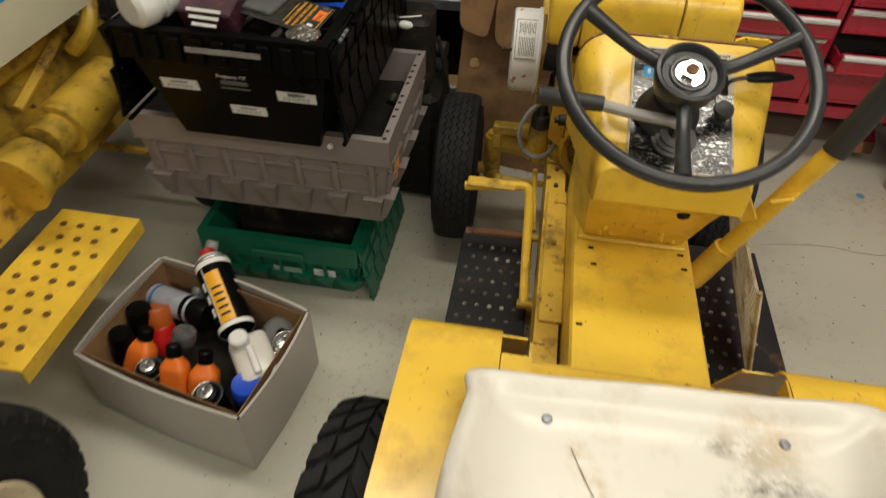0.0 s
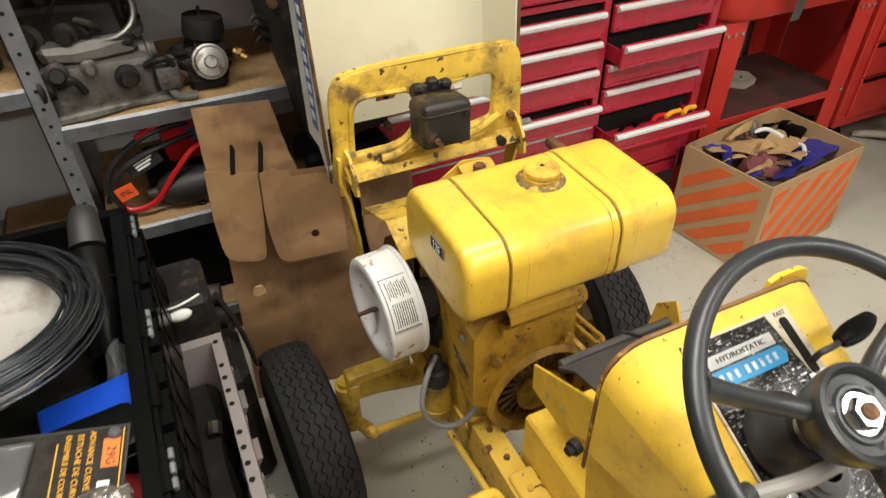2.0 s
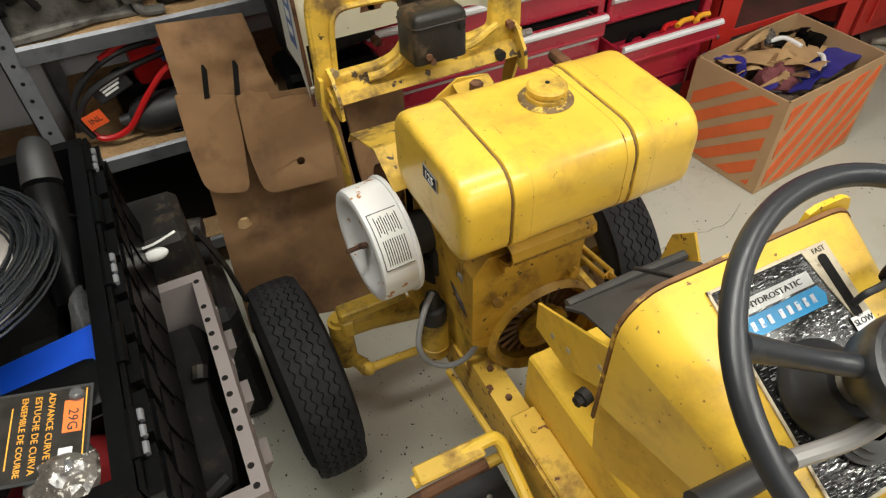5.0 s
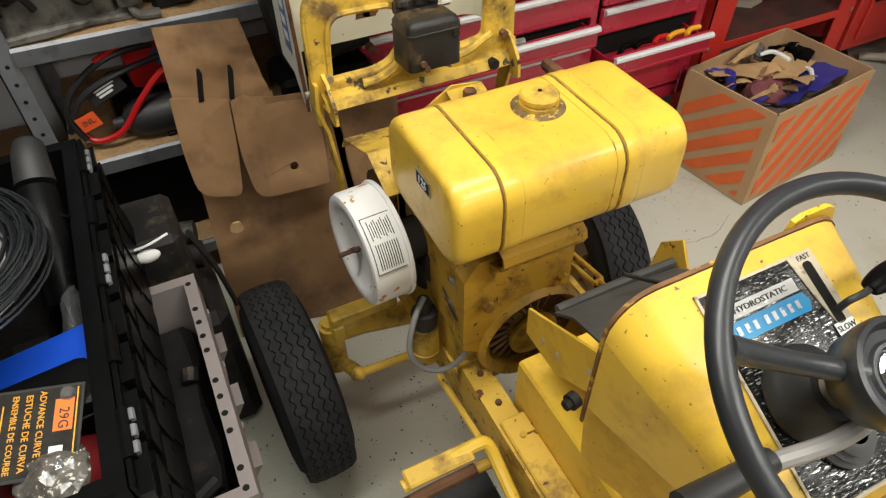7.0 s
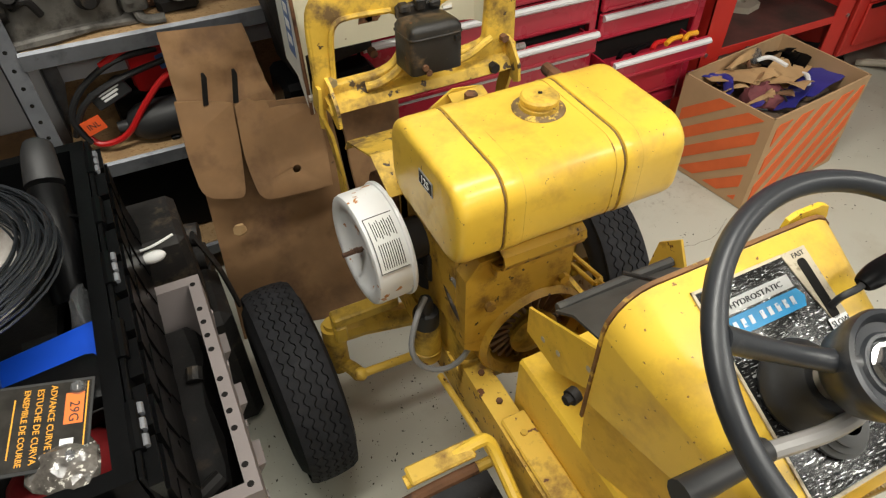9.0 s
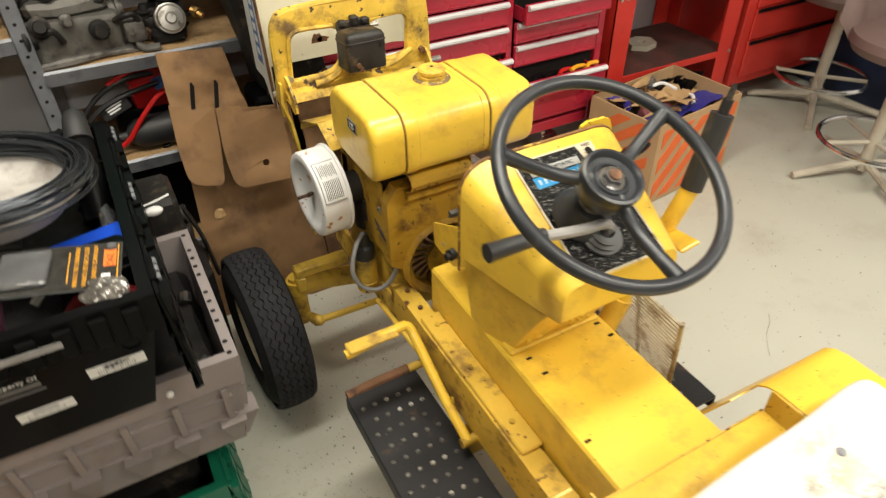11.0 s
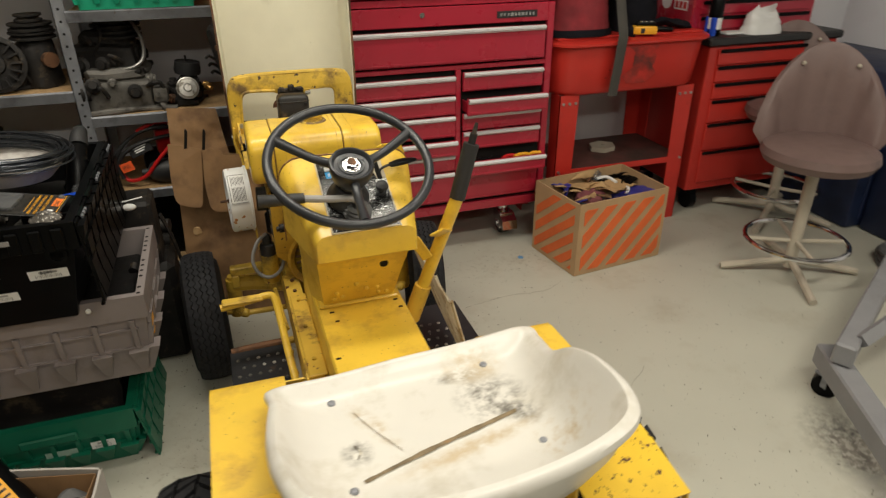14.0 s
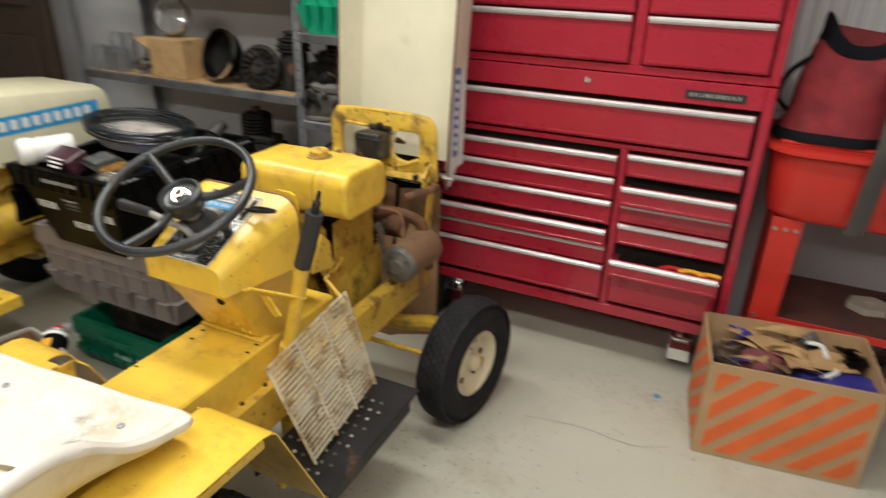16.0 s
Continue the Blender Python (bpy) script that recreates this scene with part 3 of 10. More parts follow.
def rear_wheel(c, side, parent):
    m = wheel_frame(c, side)
    R, W = 0.264, 0.104
    bm = B()
    prof = [(0.150, W - 0.02), (0.166, W - 0.006), (0.20, W + 0.004), (0.235, W), (0.256, W - 0.012), (R - 0.006, W - 0.03), (R - 0.003, W - 0.06), (R - 0.002, 0)]
    prof = prof + [(r, -h) for r, h in reversed(prof[:-1])]
    lathe(bm, prof, m, 64)
    tyre = part("tyre", bm, TYRE, parent, "black rubber turf tyre, worn")
    bm = B()
    rows = ((-0.099, -0.070, 0.014), (-0.064, -0.036, 0.034), (-0.030, -0.003, -0.034), (0.003, 0.030, 0.034), (0.036, 0.064, -0.034), (0.070, 0.099, -0.014))
    n = 34
    for k, (w0, w1, skew) in enumerate(rows):
        for i in range(n):
            a0 = 2 * math.pi * (i + 0.5 * (k % 2)) / n
            da = 2 * math.pi / n * 0.66
            cs = []
            for rr in (R - 0.008, R + 0.007):
                for w, s in ((w0, -1), (w1, 1)):
                    edge = 0.010 if abs(w) > 0.09 else 0.0
                    for g in (0, 1):
                        a = a0 + g * da + s * skew * 2.2
                        r2 = rr - edge
                        cs.append(m @ V(r2 * math.cos(a), r2 * math.sin(a), w))
            v = [bm.verts.new(q) for q in cs]
            for f in ((0, 1, 3, 2), (4, 6, 7, 5), (0, 4, 5, 1), (2, 3, 7, 6), (0, 2, 6, 4), (1, 5, 7, 3)):
                bm.faces.new([v[j] for j in f])
    for sgn in (1, -1):
        for i in range(n):
            a0 = 2 * math.pi * (i + 0.25) / n
            cs = []
            for rr, hh in ((R - 0.004, W - 0.026), (R - 0.045, W - 0.004)):
                for g in (0, 0.095):
                    for lift in (0, 0.008):
                        cs.append(m @ V((rr + lift * 0.6) * math.cos(a0 + g), (rr + lift * 0.6) * math.sin(a0 + g), sgn * (hh + lift)))
            v = [bm.verts.new(q) for q in cs]
            for f in ((1, 3, 7, 5), (0, 1, 5, 4), (2, 6, 7, 3), (4, 5, 7, 6)):
                bm.faces.new([v[j] for j in f])
    part("tread", bm, TYRE_DUSTY, tyre, "chunky dusty tread blocks")
    bm = B()
    lathe(bm, [(0.152, W - 0.014), (0.158, W - 0.004), (0.150, W + 0.001), (0.142, W - 0.008), (0.132, W - 0.03), (0.13, 0.035), (0.118, 0.022), (0.075, 0.02), (0.06, 0.035), (0.042, 0.035), (0.036, 0.05), (0.0, 0.05)], m, 40)
    lathe(bm, [(0.152, -W + 0.014), (0.13, -W + 0.03), (0.13, 0.02), (0.0, 0.015)], m, 40)
    rim = part("rim", bm, CREAM_RIM, parent, "cream painted steel rim with rust")
    bm = B()
    for i in range(5):
        a = i * 1.2566
        q = m @ V(0.058 * math.cos(a), 0.058 * math.sin(a), 0.03)
        cyl(bm, q, q + (m.to_3x3() @ V(0, 0, 0.014)), 0.009, seg=6)
    part("lug_nut", bm, RUSTY, rim)
    bm = B()
    q = m @ V(-0.05, 0.118, 0.04)
    tube(bm, [q, q + m.to_3x3() @ V(0.003, -0.006, 0.02), q + m.to_3x3() @ V(0.01, -0.02, 0.038)], 0.0045, 8)
    part("valve_stem", bm, BLACK_RUBBER, rim)


def front_wheel(c, side, parent, steer=0.0):
    m = Matrix.Translation(c) @ Matrix.Rotation(radians(steer), 4, "Z") @ Matrix.Translation(-V(*c)) @ wheel_frame(c, side)
    R, W = 0.206, 0.053
    bm = B()
    prof = [(0.104, W - 0.016), (0.118, W - 0.002), (0.145, W + 0.008), (0.172, W + 0.004), (0.188, W - 0.008), (R - 0.008, W - 0.018), (R - 0.005, W - 0.04), (R - 0.004, 0)]
    prof = prof + [(r, -h) for r, h in reversed(prof[:-1])]
    lathe(bm, prof, m, 64)
    tyre = part("tyre", bm, TYRE, parent, "black rubber ribbed tyre")
    bm = B()
    # six ribs; neighbouring grooves zigzag against one another, so the ribs read as chains of blocks
    n, edges, gap = 208, (-0.048, -0.0325, -0.0165, 0.0, 0.0165, 0.0325, 0.048), 0.0013
    for k in range(6):
        rings = []
        for i in range(n):
            a = 2 * math.pi * i / n
            zig = 0.0030 * (1 if (i // 2) % 2 else -1)
            w0 = edges[k] + (gap + zig * (1 if k % 2 else -1) if k > 0 else 0.0)
            w1 = edges[k + 1] - gap + zig * (-1 if k % 2 else 1) if k < 5 else edges[6]
            d0, d1 = [0.0085 if abs(w) > 0.045 else 0.0028 if abs(w) > 0.028 else 0.0006 if abs(w) > 0.012 else 0.0 for w in (w0, w1)]
            cs = [(R - 0.014, w0), (R - d0 + 0.0035, w0), (R - d1 + 0.0035, w1), (R - 0.014, w1)]
            rings.append([m @ V(q * math.cos(a), q * math.sin(a), w) for q, w in cs])
        ring_faces(bm, rings, True, False, False)
    part("tread", bm, TYRE_DUSTY, tyre, "zigzag ribbed tread", 25)
    bm = B()
    lathe(bm, [(0.104, W - 0.020), (0.110, W - 0.010), (0.104, W - 0.006), (0.097, W - 0.012), (0.088, W - 0.03), (0.082, W - 0.042), (0.060, W - 0.046), (0.040, W - 0.034), (0.03, W - 0.034), (0.026, W - 0.012), (0.014, W - 0.004), (0.0, W - 0.004)], m, 36)
    lathe(bm, [(0.104, -W + 0.010), (0.09, -W + 0.03), (0.085, 0.0), (0.0, 0.0)], m, 36)
    rim = part("rim", bm, CREAM_RIM, parent, "cream painted steel rim, chipped")
    bm = B()
    for i in range(6):
        a = i * 1.0472
        p = m @ V(0.07 * math.cos(a), 0.07 * math.sin(a), W - 0.0435)
        cyl(bm, p, p + m.to_3x3() @ V(0, 0, 0.0016), 0.011, seg=10)
    part("rim_hole", bm, SHADE_IN, rim)


# ---- the garden tractor in the middle ----
def sloped(y):
    """Height of the dash top at y."""
    return 0.797 + 0.475 * (y - 0.6)


def dash_ring(y, hw, zb, zt, r=0.032, k=5):
    pts = [(-hw, zb), (-hw, zt - r)]
    for i in range(k + 1):
        a = math.pi - i * math.pi / 2 / k
        pts.append((-hw + r + r * math.cos(a), zt - r + r * math.sin(a)))
    for i in range(k + 1):
        a = math.pi / 2 - i * math.pi / 2 / k
        pts.append((hw - r + r * math.cos(a), zt - r + r * math.sin(a)))
    pts += [(hw, zt - r), (hw, zb)]
    return [V(x + 0.0145, y, z) for x, z in pts]


def tractor():
    tr = thing("garden_tractor", (0, 0.75, 0), "half-dismantled yellow garden tractor with its hood raised, on the floor", "tractor")
    # frame
    for s in (-1, 1):
        bm = B()
        xo, xi = s * 0.140, s * 0.098
        prism(bm, [(xo, 0.345), (xo, 0.452), (xi, 0.452), (xi, 0.444), (xo - s * 0.008, 0.444), (xo - s * 0.008, 0.353), (xi, 0.353), (xi, 0.345)], 0.12, 1.10 if s < 0 else 1.45, "y")
        if s < 0:
            prism(bm, [(xo, 0.345), (xo, 0.42), (xo - s * 0.008, 0.42), (xo - s * 0.008, 0.345)], 1.10, 1.45, "y")
        rail = part("frame_rail", bm, YELLOW_WORN, tr, "yellow channel frame rail, grimy and chipped")
        for y in ((1.0, 1.06) if s < 0 else (0.62, 0.70, 0.86, 0.97, 1.06)):
            bm = B()
            cyl(bm, (s * 0.118, y, 0.452), (s * 0.118, y, 0.457), 0.0055, seg=6)
            part("bolt", bm, RUSTY, rail)
    # tunnel cover and pedestal
    bm = B()
    prism(bm, [(-0.092, 0.36), (-0.092, 0.548), (-0.088, 0.553), (0.110, 0.553), (0.114, 0.548), (0.114, 0.36)], 0.36, 0.995, "y")
    tun = part("tunnel_cover", bm, YELLOW, tr, "bright yellow transmission tunnel cover")
    for x, y in ((-0.06, 0.70), (-0.055, 0.66), (0.095, 0.71), (0.098, 0.675), (-0.078, 0.52)):
        bm = B()
        box(bm, (x - 0.005, y - 0.0022, 0.553), (x + 0.005, y + 0.0022, 0.5545), 0, Matrix())
        part("slot", bm, SHADE_IN, tun)
    bm = B()
    box(bm, (-0.136, 0.60, 0.4525), (-0.0925, 0.967, 0.4625), 0.003)
    ledge = part("side_ledge", bm, YELLOW_WORN, tr, "flat yellow plate bolted along the tunnel")
    for y in (0.66, 0.80, 0.93):
        bm = B()
        cyl(bm, (-0.116, y, 0.4625), (-0.116, y, 0.4665), 0.0055, seg=6)
        part("bolt", bm, YELLOW_GREASY, ledge)
    bm = B()
    rings = []
    for z, yr, hw in ((0.553, 0.732, 0.082), (0.60, 0.705, 0.088), (0.66, 0.672, 0.094), (0.735, 0.624, 0.102)):
        rings.append([V(0.01 - hw, yr, z), V(0.01 + hw, yr, z), V(0.01 + hw + 0.022, 0.80, z), V(0.01 + hw + 0.022, 0.835, z), V(0.01 - hw - 0.022, 0.835, z), V(0.01 - hw - 0.022, 0.80, z)])
    ring_faces(bm, rings)
    box(bm, (-0.085, 0.718, 0.553), (0.105, 0.75, 0.562), 0.003)
    ped = part("dash_pedestal", bm, YELLOW, tr, "yellow folded sheet pedestal with rivets")
    bm = B()
    for x, z in ((-0.045, 0.60), (-0.03, 0.582), (0.025, 0.602), (0.05, 0.60), (0.055, 0.58), (-0.05, 0.577), (0.0, 0.625), (0.075, 0.577)):
        y = 0.732 - (z - 0.553) * 0.58
        bm = B()
        ball(bm, (x, y, z), 0.006, 8, 5)
        part("rivet", bm, YELLOW, ped)
    bm = B()
    q = V(0.058, 0.6555, 0.688)
    cyl(bm, q, q + V(0, -0.004, -0.001), 0.010, seg=14)
    part("key_hole", bm, SHADE_IN, ped, "dark round switch hole")
    # dash shell
    bm = B()
    st = ((0.600, 0.104, 0.738, 0.022), (0.604, 0.107, 0.735, 0.024), (0.70, 0.127, 0.733, 0.034), (0.78, 0.144, 0.733, 0.045), (0.808, 0.149, 0.733, 0.048))
    ring_faces(bm, [dash_ring(y, hw, zb, sloped(y), r) for y, hw, zb, r in st])
    shell = part("dash_shell", bm, YELLOW, tr, "glossy yellow dash housing with rounded shoulders")
    bm = B()
    outer, inner = dash_ring(0.809, 0.1505, 0.70, sloped(0.809) + 0.0015, 0.049), dash_ring(0.809, 0.1475, 0.70, sloped(0.809) - 0.0015, 0.047)
    for p, q in ((outer, inner),):
        ring_faces(bm, [[a, b, b + V(0, 0.004, 0.001), a + V(0, 0.004, 0.001)] for a, b in zip(p, q)])
    part("flange", bm, RUST_RIM, shell, "rust-edged flange of the dash housing")
    bm = B()
    prism(bm, [(0.090, 0.886), (0.093, 0.900), (0.104, 0.905), (0.138, 0.905), (0.150, 0.899), (0.156, 0.884), (0.158, 0.856), (0.146, 0.880)], 0.815, 0.821, "y")
    part("corner_lip", bm, YELLOW_CHIPPED, shell, "turned-up corner lip with a worn edge")
    bm = B()
    cyl(bm, (-0.136, 0.825, 0.727), (-0.146, 0.823, 0.727), 0.010, seg=12)
    cyl(bm, (-0.145, 0.823, 0.727), (-0.153, 0.822, 0.727), 0.0065, seg=6)
    part("bolt", bm, IRON, shell)
    # instrument plate
    md = frame_on((0.016, 0.696, sloped(0.696) + 0.0006), (1, 0, 0), (0, 1, 0.475))
    bm = B()
    panel(bm, md, 0.140, 0.204, 0.0012)
    plate = part("instrument_plate", bm, DASH_PLATE, tr, "scratched black and silver instrument plate")
    for sx, sy, w, h in ((-0.0715, 0, 0.003, 0.210), (0.0715, -0.022, 0.003, 0.166), (0, -0.1035, 0.146, 0.003), (-0.016, 0.1035, 0.114, 0.003)):
        bm = B()
        panel(bm, md, w, h, 0.0022, sx, sy)
        part("plate_border", bm, PLATE_CREAM, plate, "worn cream border line")
    # bare strip at the throttle slot
    bm = B()
    for poly in ([(0.041, 0.1045), (0.073, 0.1045), (0.073, 0.030), (0.054, 0.030), (0.047, 0.060)],):
        a2 = [bm.verts.new(md @ V(u, v, 0.0014)) for u, v in poly]
        b3 = [bm.verts.new(md @ V(u, v, 0.0024)) for u, v in poly]
        bm.faces.new(list(reversed(b3)))
        for k in range(len(poly)):
            bm.faces.new((a2[k], a2[(k + 1) % len(poly)], b3[(k + 1) % len(poly)], b3[k]))
    bmesh.ops.recalc_face_normals(bm, faces=bm.faces)
    strip = part("throttle_strip", bm, PLATE_CREAM, plate, "bare worn strip beside the throttle slot")
    lettering("FAST", 0.0075, md @ Matrix.Translation((0.060, 0.0985, 0.0026)), INK, plate)
    bm = B()
    prism(bm, [(u * 1.0, v) for u, v in rounded([(-0.0055, -0.033, 0.005), (0.0055, -0.033, 0.005), (0.0055, 0.033, 0.005), (-0.0055, 0.033, 0.005)], 4)], 0, 0.0006, "z")
    bmesh.ops.transform(bm, matrix=md @ Matrix.Translation((0.059, 0.061, 0.0026)), verts=bm.verts)
    part("throttle_slot", bm, SHADE_IN, plate)
    bm = B()
    panel(bm, md, 0.024, 0.013, 0.0006, 0.060, 0.0235, 0.0026)
    part("speed_label", bm, PAPER, plate)
    lettering("SLOW", 0.0082, md @ Matrix.Translation((0.060, 0.0235, 0.0036)), INK, plate)
    bm = B()
    panel(bm, md, 0.090, 0.0135, 0.0006, -0.010, 0.0785, 0.0014)
    part("name_strip", bm, mat("grey_strip", (0.42, 0.42, 0.41), 0.35, metal=0.3, second=(0.62, 0.62, 0.60), amount=0.6, sscale=60, soft=0.05), plate)
    lettering("HYDROSTATIC", 0.0082, md @ Matrix.Translation((-0.010, 0.0785, 0.0024)) @ Matrix.Diagonal((1.2, 1.0, 1.0, 1.0)), INK, plate)
    bm = B()
    prism(bm, [(-0.056, -0.0095), (0.036, -0.0095), (0.041, 0.0), (0.036, 0.0095), (-0.056, 0.0095)], 0.0014, 0.0020, "z")
    bmesh.ops.transform(bm, matrix=md @ Matrix.Translation((0, 0.060, 0)), verts=bm.verts)
    part("blue_badge", bm, BLUE_INK, plate, "bright blue badge strip with a pointed end")
    for i in range(8):
        bm = B()
        panel(bm, md, 0.0046, 0.0085, 0.0006, -0.048 + i * 0.0098 + (0.004 if i > 2 else 0), 0.060, 0.0022)
        part("badge_bar", bm, BADGE_SILVER, plate)
    # black pull knob
    bm = B()
    mk = md @ Matrix.Translation((0.052, -0.008, 0.0012))
    lathe(bm, [(0.011, 0.0), (0.011, 0.004), (0.006, 0.005), (0.006, 0.014), (0.013, 0.016), (0.0145, 0.020), (0.013, 0.025), (0.0, 0.026)], mk, 20)
    part("choke_knob", bm, BLACK_RUBBER, tr, "black choke pull knob")
    bm = B()
    a = md @ V(0.059, 0.040, 0.002)
    tube(bm, [a, a + V(0.003, -0.003, 0.016), a + V(0.016, -0.006, 0.024), a + V(0.030, -0.004, 0.026)], 0.0036, 8, flat=0.6)
    lever = part("throttle_lever", bm, BLACK_RUBBER, tr, "black throttle lever with a flat ribbed grip")
    b2 = a + V(0.024, -0.005, 0.025)
    bm = B()
    tube(bm, [b2, b2 + V(0.018, 0.002, 0.002), b2 + V(0.040, 0.006, 0.003), b2 + V(0.062, 0.012, 0.002)], lambda t: 0.005 + 0.008 * math.sin(math.pi * min(1, 0.15 + 0.8 * t)), 12, flat=0.5)
    part("grip", bm, BLACK_PLASTIC, lever)
    # boot and column
    # the wheel sits a little askew on its column
    nrm = V(0.0446, -0.5102, 1.0).normalized()
    ux = V(0, 1, 0).cross(nrm).normalized()
    uy = nrm.cross(ux)
    mc = frame_on(V(-0.0015, 0.6425, 0.922), ux, uy)
    mw = frame_on(V(-0.0048, 0.6318, 0.9363), ux, uy)
    bm = B()
    lathe(bm, [(0.042, -0.096), (0.0455, -0.089), (0.0445, -0.083), (0.040, -0.078), (0.034, -0.068), (0.031, -0.058), (0.028, -0.053), (0.02, -0.053)], mc, 28)
    part("column_boot", bm, BLACK_RUBBER, tr, "black rubber boot round the column")
    bm = B()
    lathe(bm, [(0.017, -0.10), (0.017, -0.03)], mc, 20)
    col = part("steering_column", bm, BEIGE_STEEL, tr, "bare cream steering column")
    # steering wheel
    bm = B()
    rings = []
    for i in range(72):
        a = 2 * math.pi * i / 72
        rings.append([mw @ V((0.1597 + 0.0098 * math.cos(b)) * math.cos(a), (0.1597 + 0.0098 * math.cos(b)) * math.sin(a), 0.0098 * math.sin(b)) for b in [j * math.pi / 9 for j in range(18)]])
    ring_faces(bm, rings, True)
    rim = part("steering_wheel", bm, WHEEL_BLACK, tr, "black three-spoke steering wheel, scuffed")
    for deg in (28, 152, 270):
        bm = B()
        a = radians(deg)
        d = V(math.cos(a), math.sin(a), 0)
        tube(bm, [mc @ (d * 0.024 + V(0, 0, -0.004)), mc @ (d * 0.08 + V(0, 0, -0.006)), mw @ (d * 0.156)], lambda t: 0.0112 - 0.002 * math.sin(math.pi * t), 14)
        part("spoke", bm, WHEEL_BLACK, rim)
    bm = B()
    lathe(bm, [(0.0, -0.036), (0.030, -0.036), (0.038, -0.026), (0.044, -0.004), (0.0455, 0.008), (0.044, 0.013), (0.040, 0.014), (0.037, 0.011), (0.035, 0.006), (0.027, 0.005), (0.025, 0.008), (0.022, 0.008), (0.020, 0.004), (0.0, 0.004)], mc, 40)
    hub = part("hub", bm, WHEEL_BLACK, rim, "black moulded hub")
    bm = B()
    lathe(bm, [(0.0, 0.004), (0.0185, 0.004), (0.0185, 0.007), (0.0135, 0.007)], mc, 24)
    cyl(bm, mc @ V(0, 0, 0.006), mc @ V(0, 0, 0.0165), 0.0155, 0.0145, seg=6)
    part("nut", bm, CHROME, hub.parent, "shiny steel centre nut")
    bm = B()
    cyl(bm, mc @ V(0, 0, 0.014), mc @ V(0, 0, 0.0185), 0.0082, seg=16)
    part("shaft_end", bm, RUSTY, rim)
    # drive lever with its gaiter
    base = V(0.006, 0.648, sloped(0.648) + 0.002)
    bm = B()
    tube(bm, [base, base + V(0.004, -0.008, 0.022), base + V(-0.012, -0.012, 0.036), base + V(-0.05, -0.012, 0.040), V(-0.112, 0.645, 0.868)], 0.0078, 10)
    lev = part("drive_lever", bm, mat("grey_lever_steel", (0.30, 0.29, 0.28), 0.5, metal=0.3, var=0.15), tr, "bent grey drive lever with black grip")
    bm = B()
    tube(bm, [(-0.100, 0.645, 0.868), (-0.145, 0.645, 0.870), (-0.190, 0.645, 0.872)], lambda t: 0.0105 + 0.003 * t, 12)
    part("grip", bm, BLACK_RUBBER, lev, "black rubber grip")
    bm = B()
    mb = frame_on(base, (1, 0, 0), (0, 1, 0.475))
    lathe(bm, [(0.030, 0.0), (0.031, 0.005), (0.026, 0.007), (0.027, 0.011), (0.021, 0.013), (0.022, 0.017), (0.014, 0.020), (0.012, 0.02)], mb, 24)
    part("gaiter", bm, HOSE, lev, "grey ribbed gaiter")
    # lift lever on the right
    bm = B()
    a, b, c, d = V(0.136, 0.742, 0.455), V(0.172, 0.734, 0.564), V(0.250, 0.705, 0.802), V(0.296, 0.712, 0.966)
    tube(bm, [a, b, c], 0.0155, 12, smooth=False)
    lift = part("lift_lever", bm, YELLOW, tr, "yellow lift lever with long black grip")
    bm = B()
    tube(bm, [c - (d - c) * 0.04, c + (d - c) * 0.72], 0.0185, 14, smooth=False)
    part("grip", bm, BLACK_RUBBER, lift, "black rubber sleeve grip")
    bm = B()
    tube(bm, [c + (d - c) * 0.70, c + (d - c) * 0.86], 0.0085, 10, smooth=False)
    cyl(bm, c + (d - c) * 0.84, d, 0.006, 0.004, 8)
    part("release_button", bm, IRON, lift)
    bm = B()
    tube(bm, [a + (b - a) * 0.15, b], 0.021, 12, smooth=False)
    part("socket", bm, YELLOW_WORN, lift, "yellow lever socket")
    bm = B()
    box(bm, (-0.016, -0.075, -0.003), (0.016, 0.06, 0.003), 0.002, frame_on((0.196, 0.665, 0.735), (0.8, -0.2, 0.45), (0.12, -0.75, 0.62)))
    box(bm, (-0.013, -0.05, -0.0032), (0.013, 0.02, 0.0032), 0.002, frame_on((0.165, 0.70, 0.672), (0.8, -0.2, 0.45), (0.45, 0.1, -0.8)))
    part("lever_bracket", bm, YELLOW, tr, "yellow bracket arm of the lift lever")
    # brake pedal on the left
    bm = B()
    tube(bm, [(-0.312, 0.930, 0.478), (-0.24, 0.932, 0.486), (-0.195, 0.934, 0.492), (-0.178, 0.93, 0.486), (-0.172, 0.905, 0.46), (-0.165, 0.82, 0.395), (-0.158, 0.735, 0.345)], 0.0098, 10, n=6)
    ped2 = part("brake_pedal", bm, YELLOW, tr, "bent yellow brake pedal bar")
    bm = B()
    box(bm, (-0.307, 0.915, 0.4865), (-0.205, 0.945, 0.496), 0.003)
    part("pedal_tread", bm, YELLOW_WORN, ped2)
    bm = B()
    cyl(bm, (-0.14, 0.735, 0.345), (-0.172, 0.735, 0.345), 0.0095, seg=12)
    tube(bm, [(-0.155, 0.80, 0.40), (-0.158, 0.79, 0.37), (-0.15, 0.765, 0.35)], 0.004, 6)
    part("pivot", bm, YELLOW_GREASY, ped2)
    # footboards
    for s in (-1, 1):
        bm = B()
        x0, x1 = (-0.312, -0.150) if s < 0 else (0.150, 0.362)
        ye = 0.975 if s < 0 else 1.03
        box(bm, (x0, 0.600, 0.300), (x1, ye, 0.308), 0.002)
        box(bm, (x0, 0.60, 0.270), (x0 + 0.006, 0.975, 0.301), 0)
        box(bm, (x1 - 0.006, 0.60, 0.270), (x1, 0.975, 0.301), 0)
        fb = part("footboard", bm, FOOT_BLACK, tr, "black steel footboard with raised bare studs and rust")
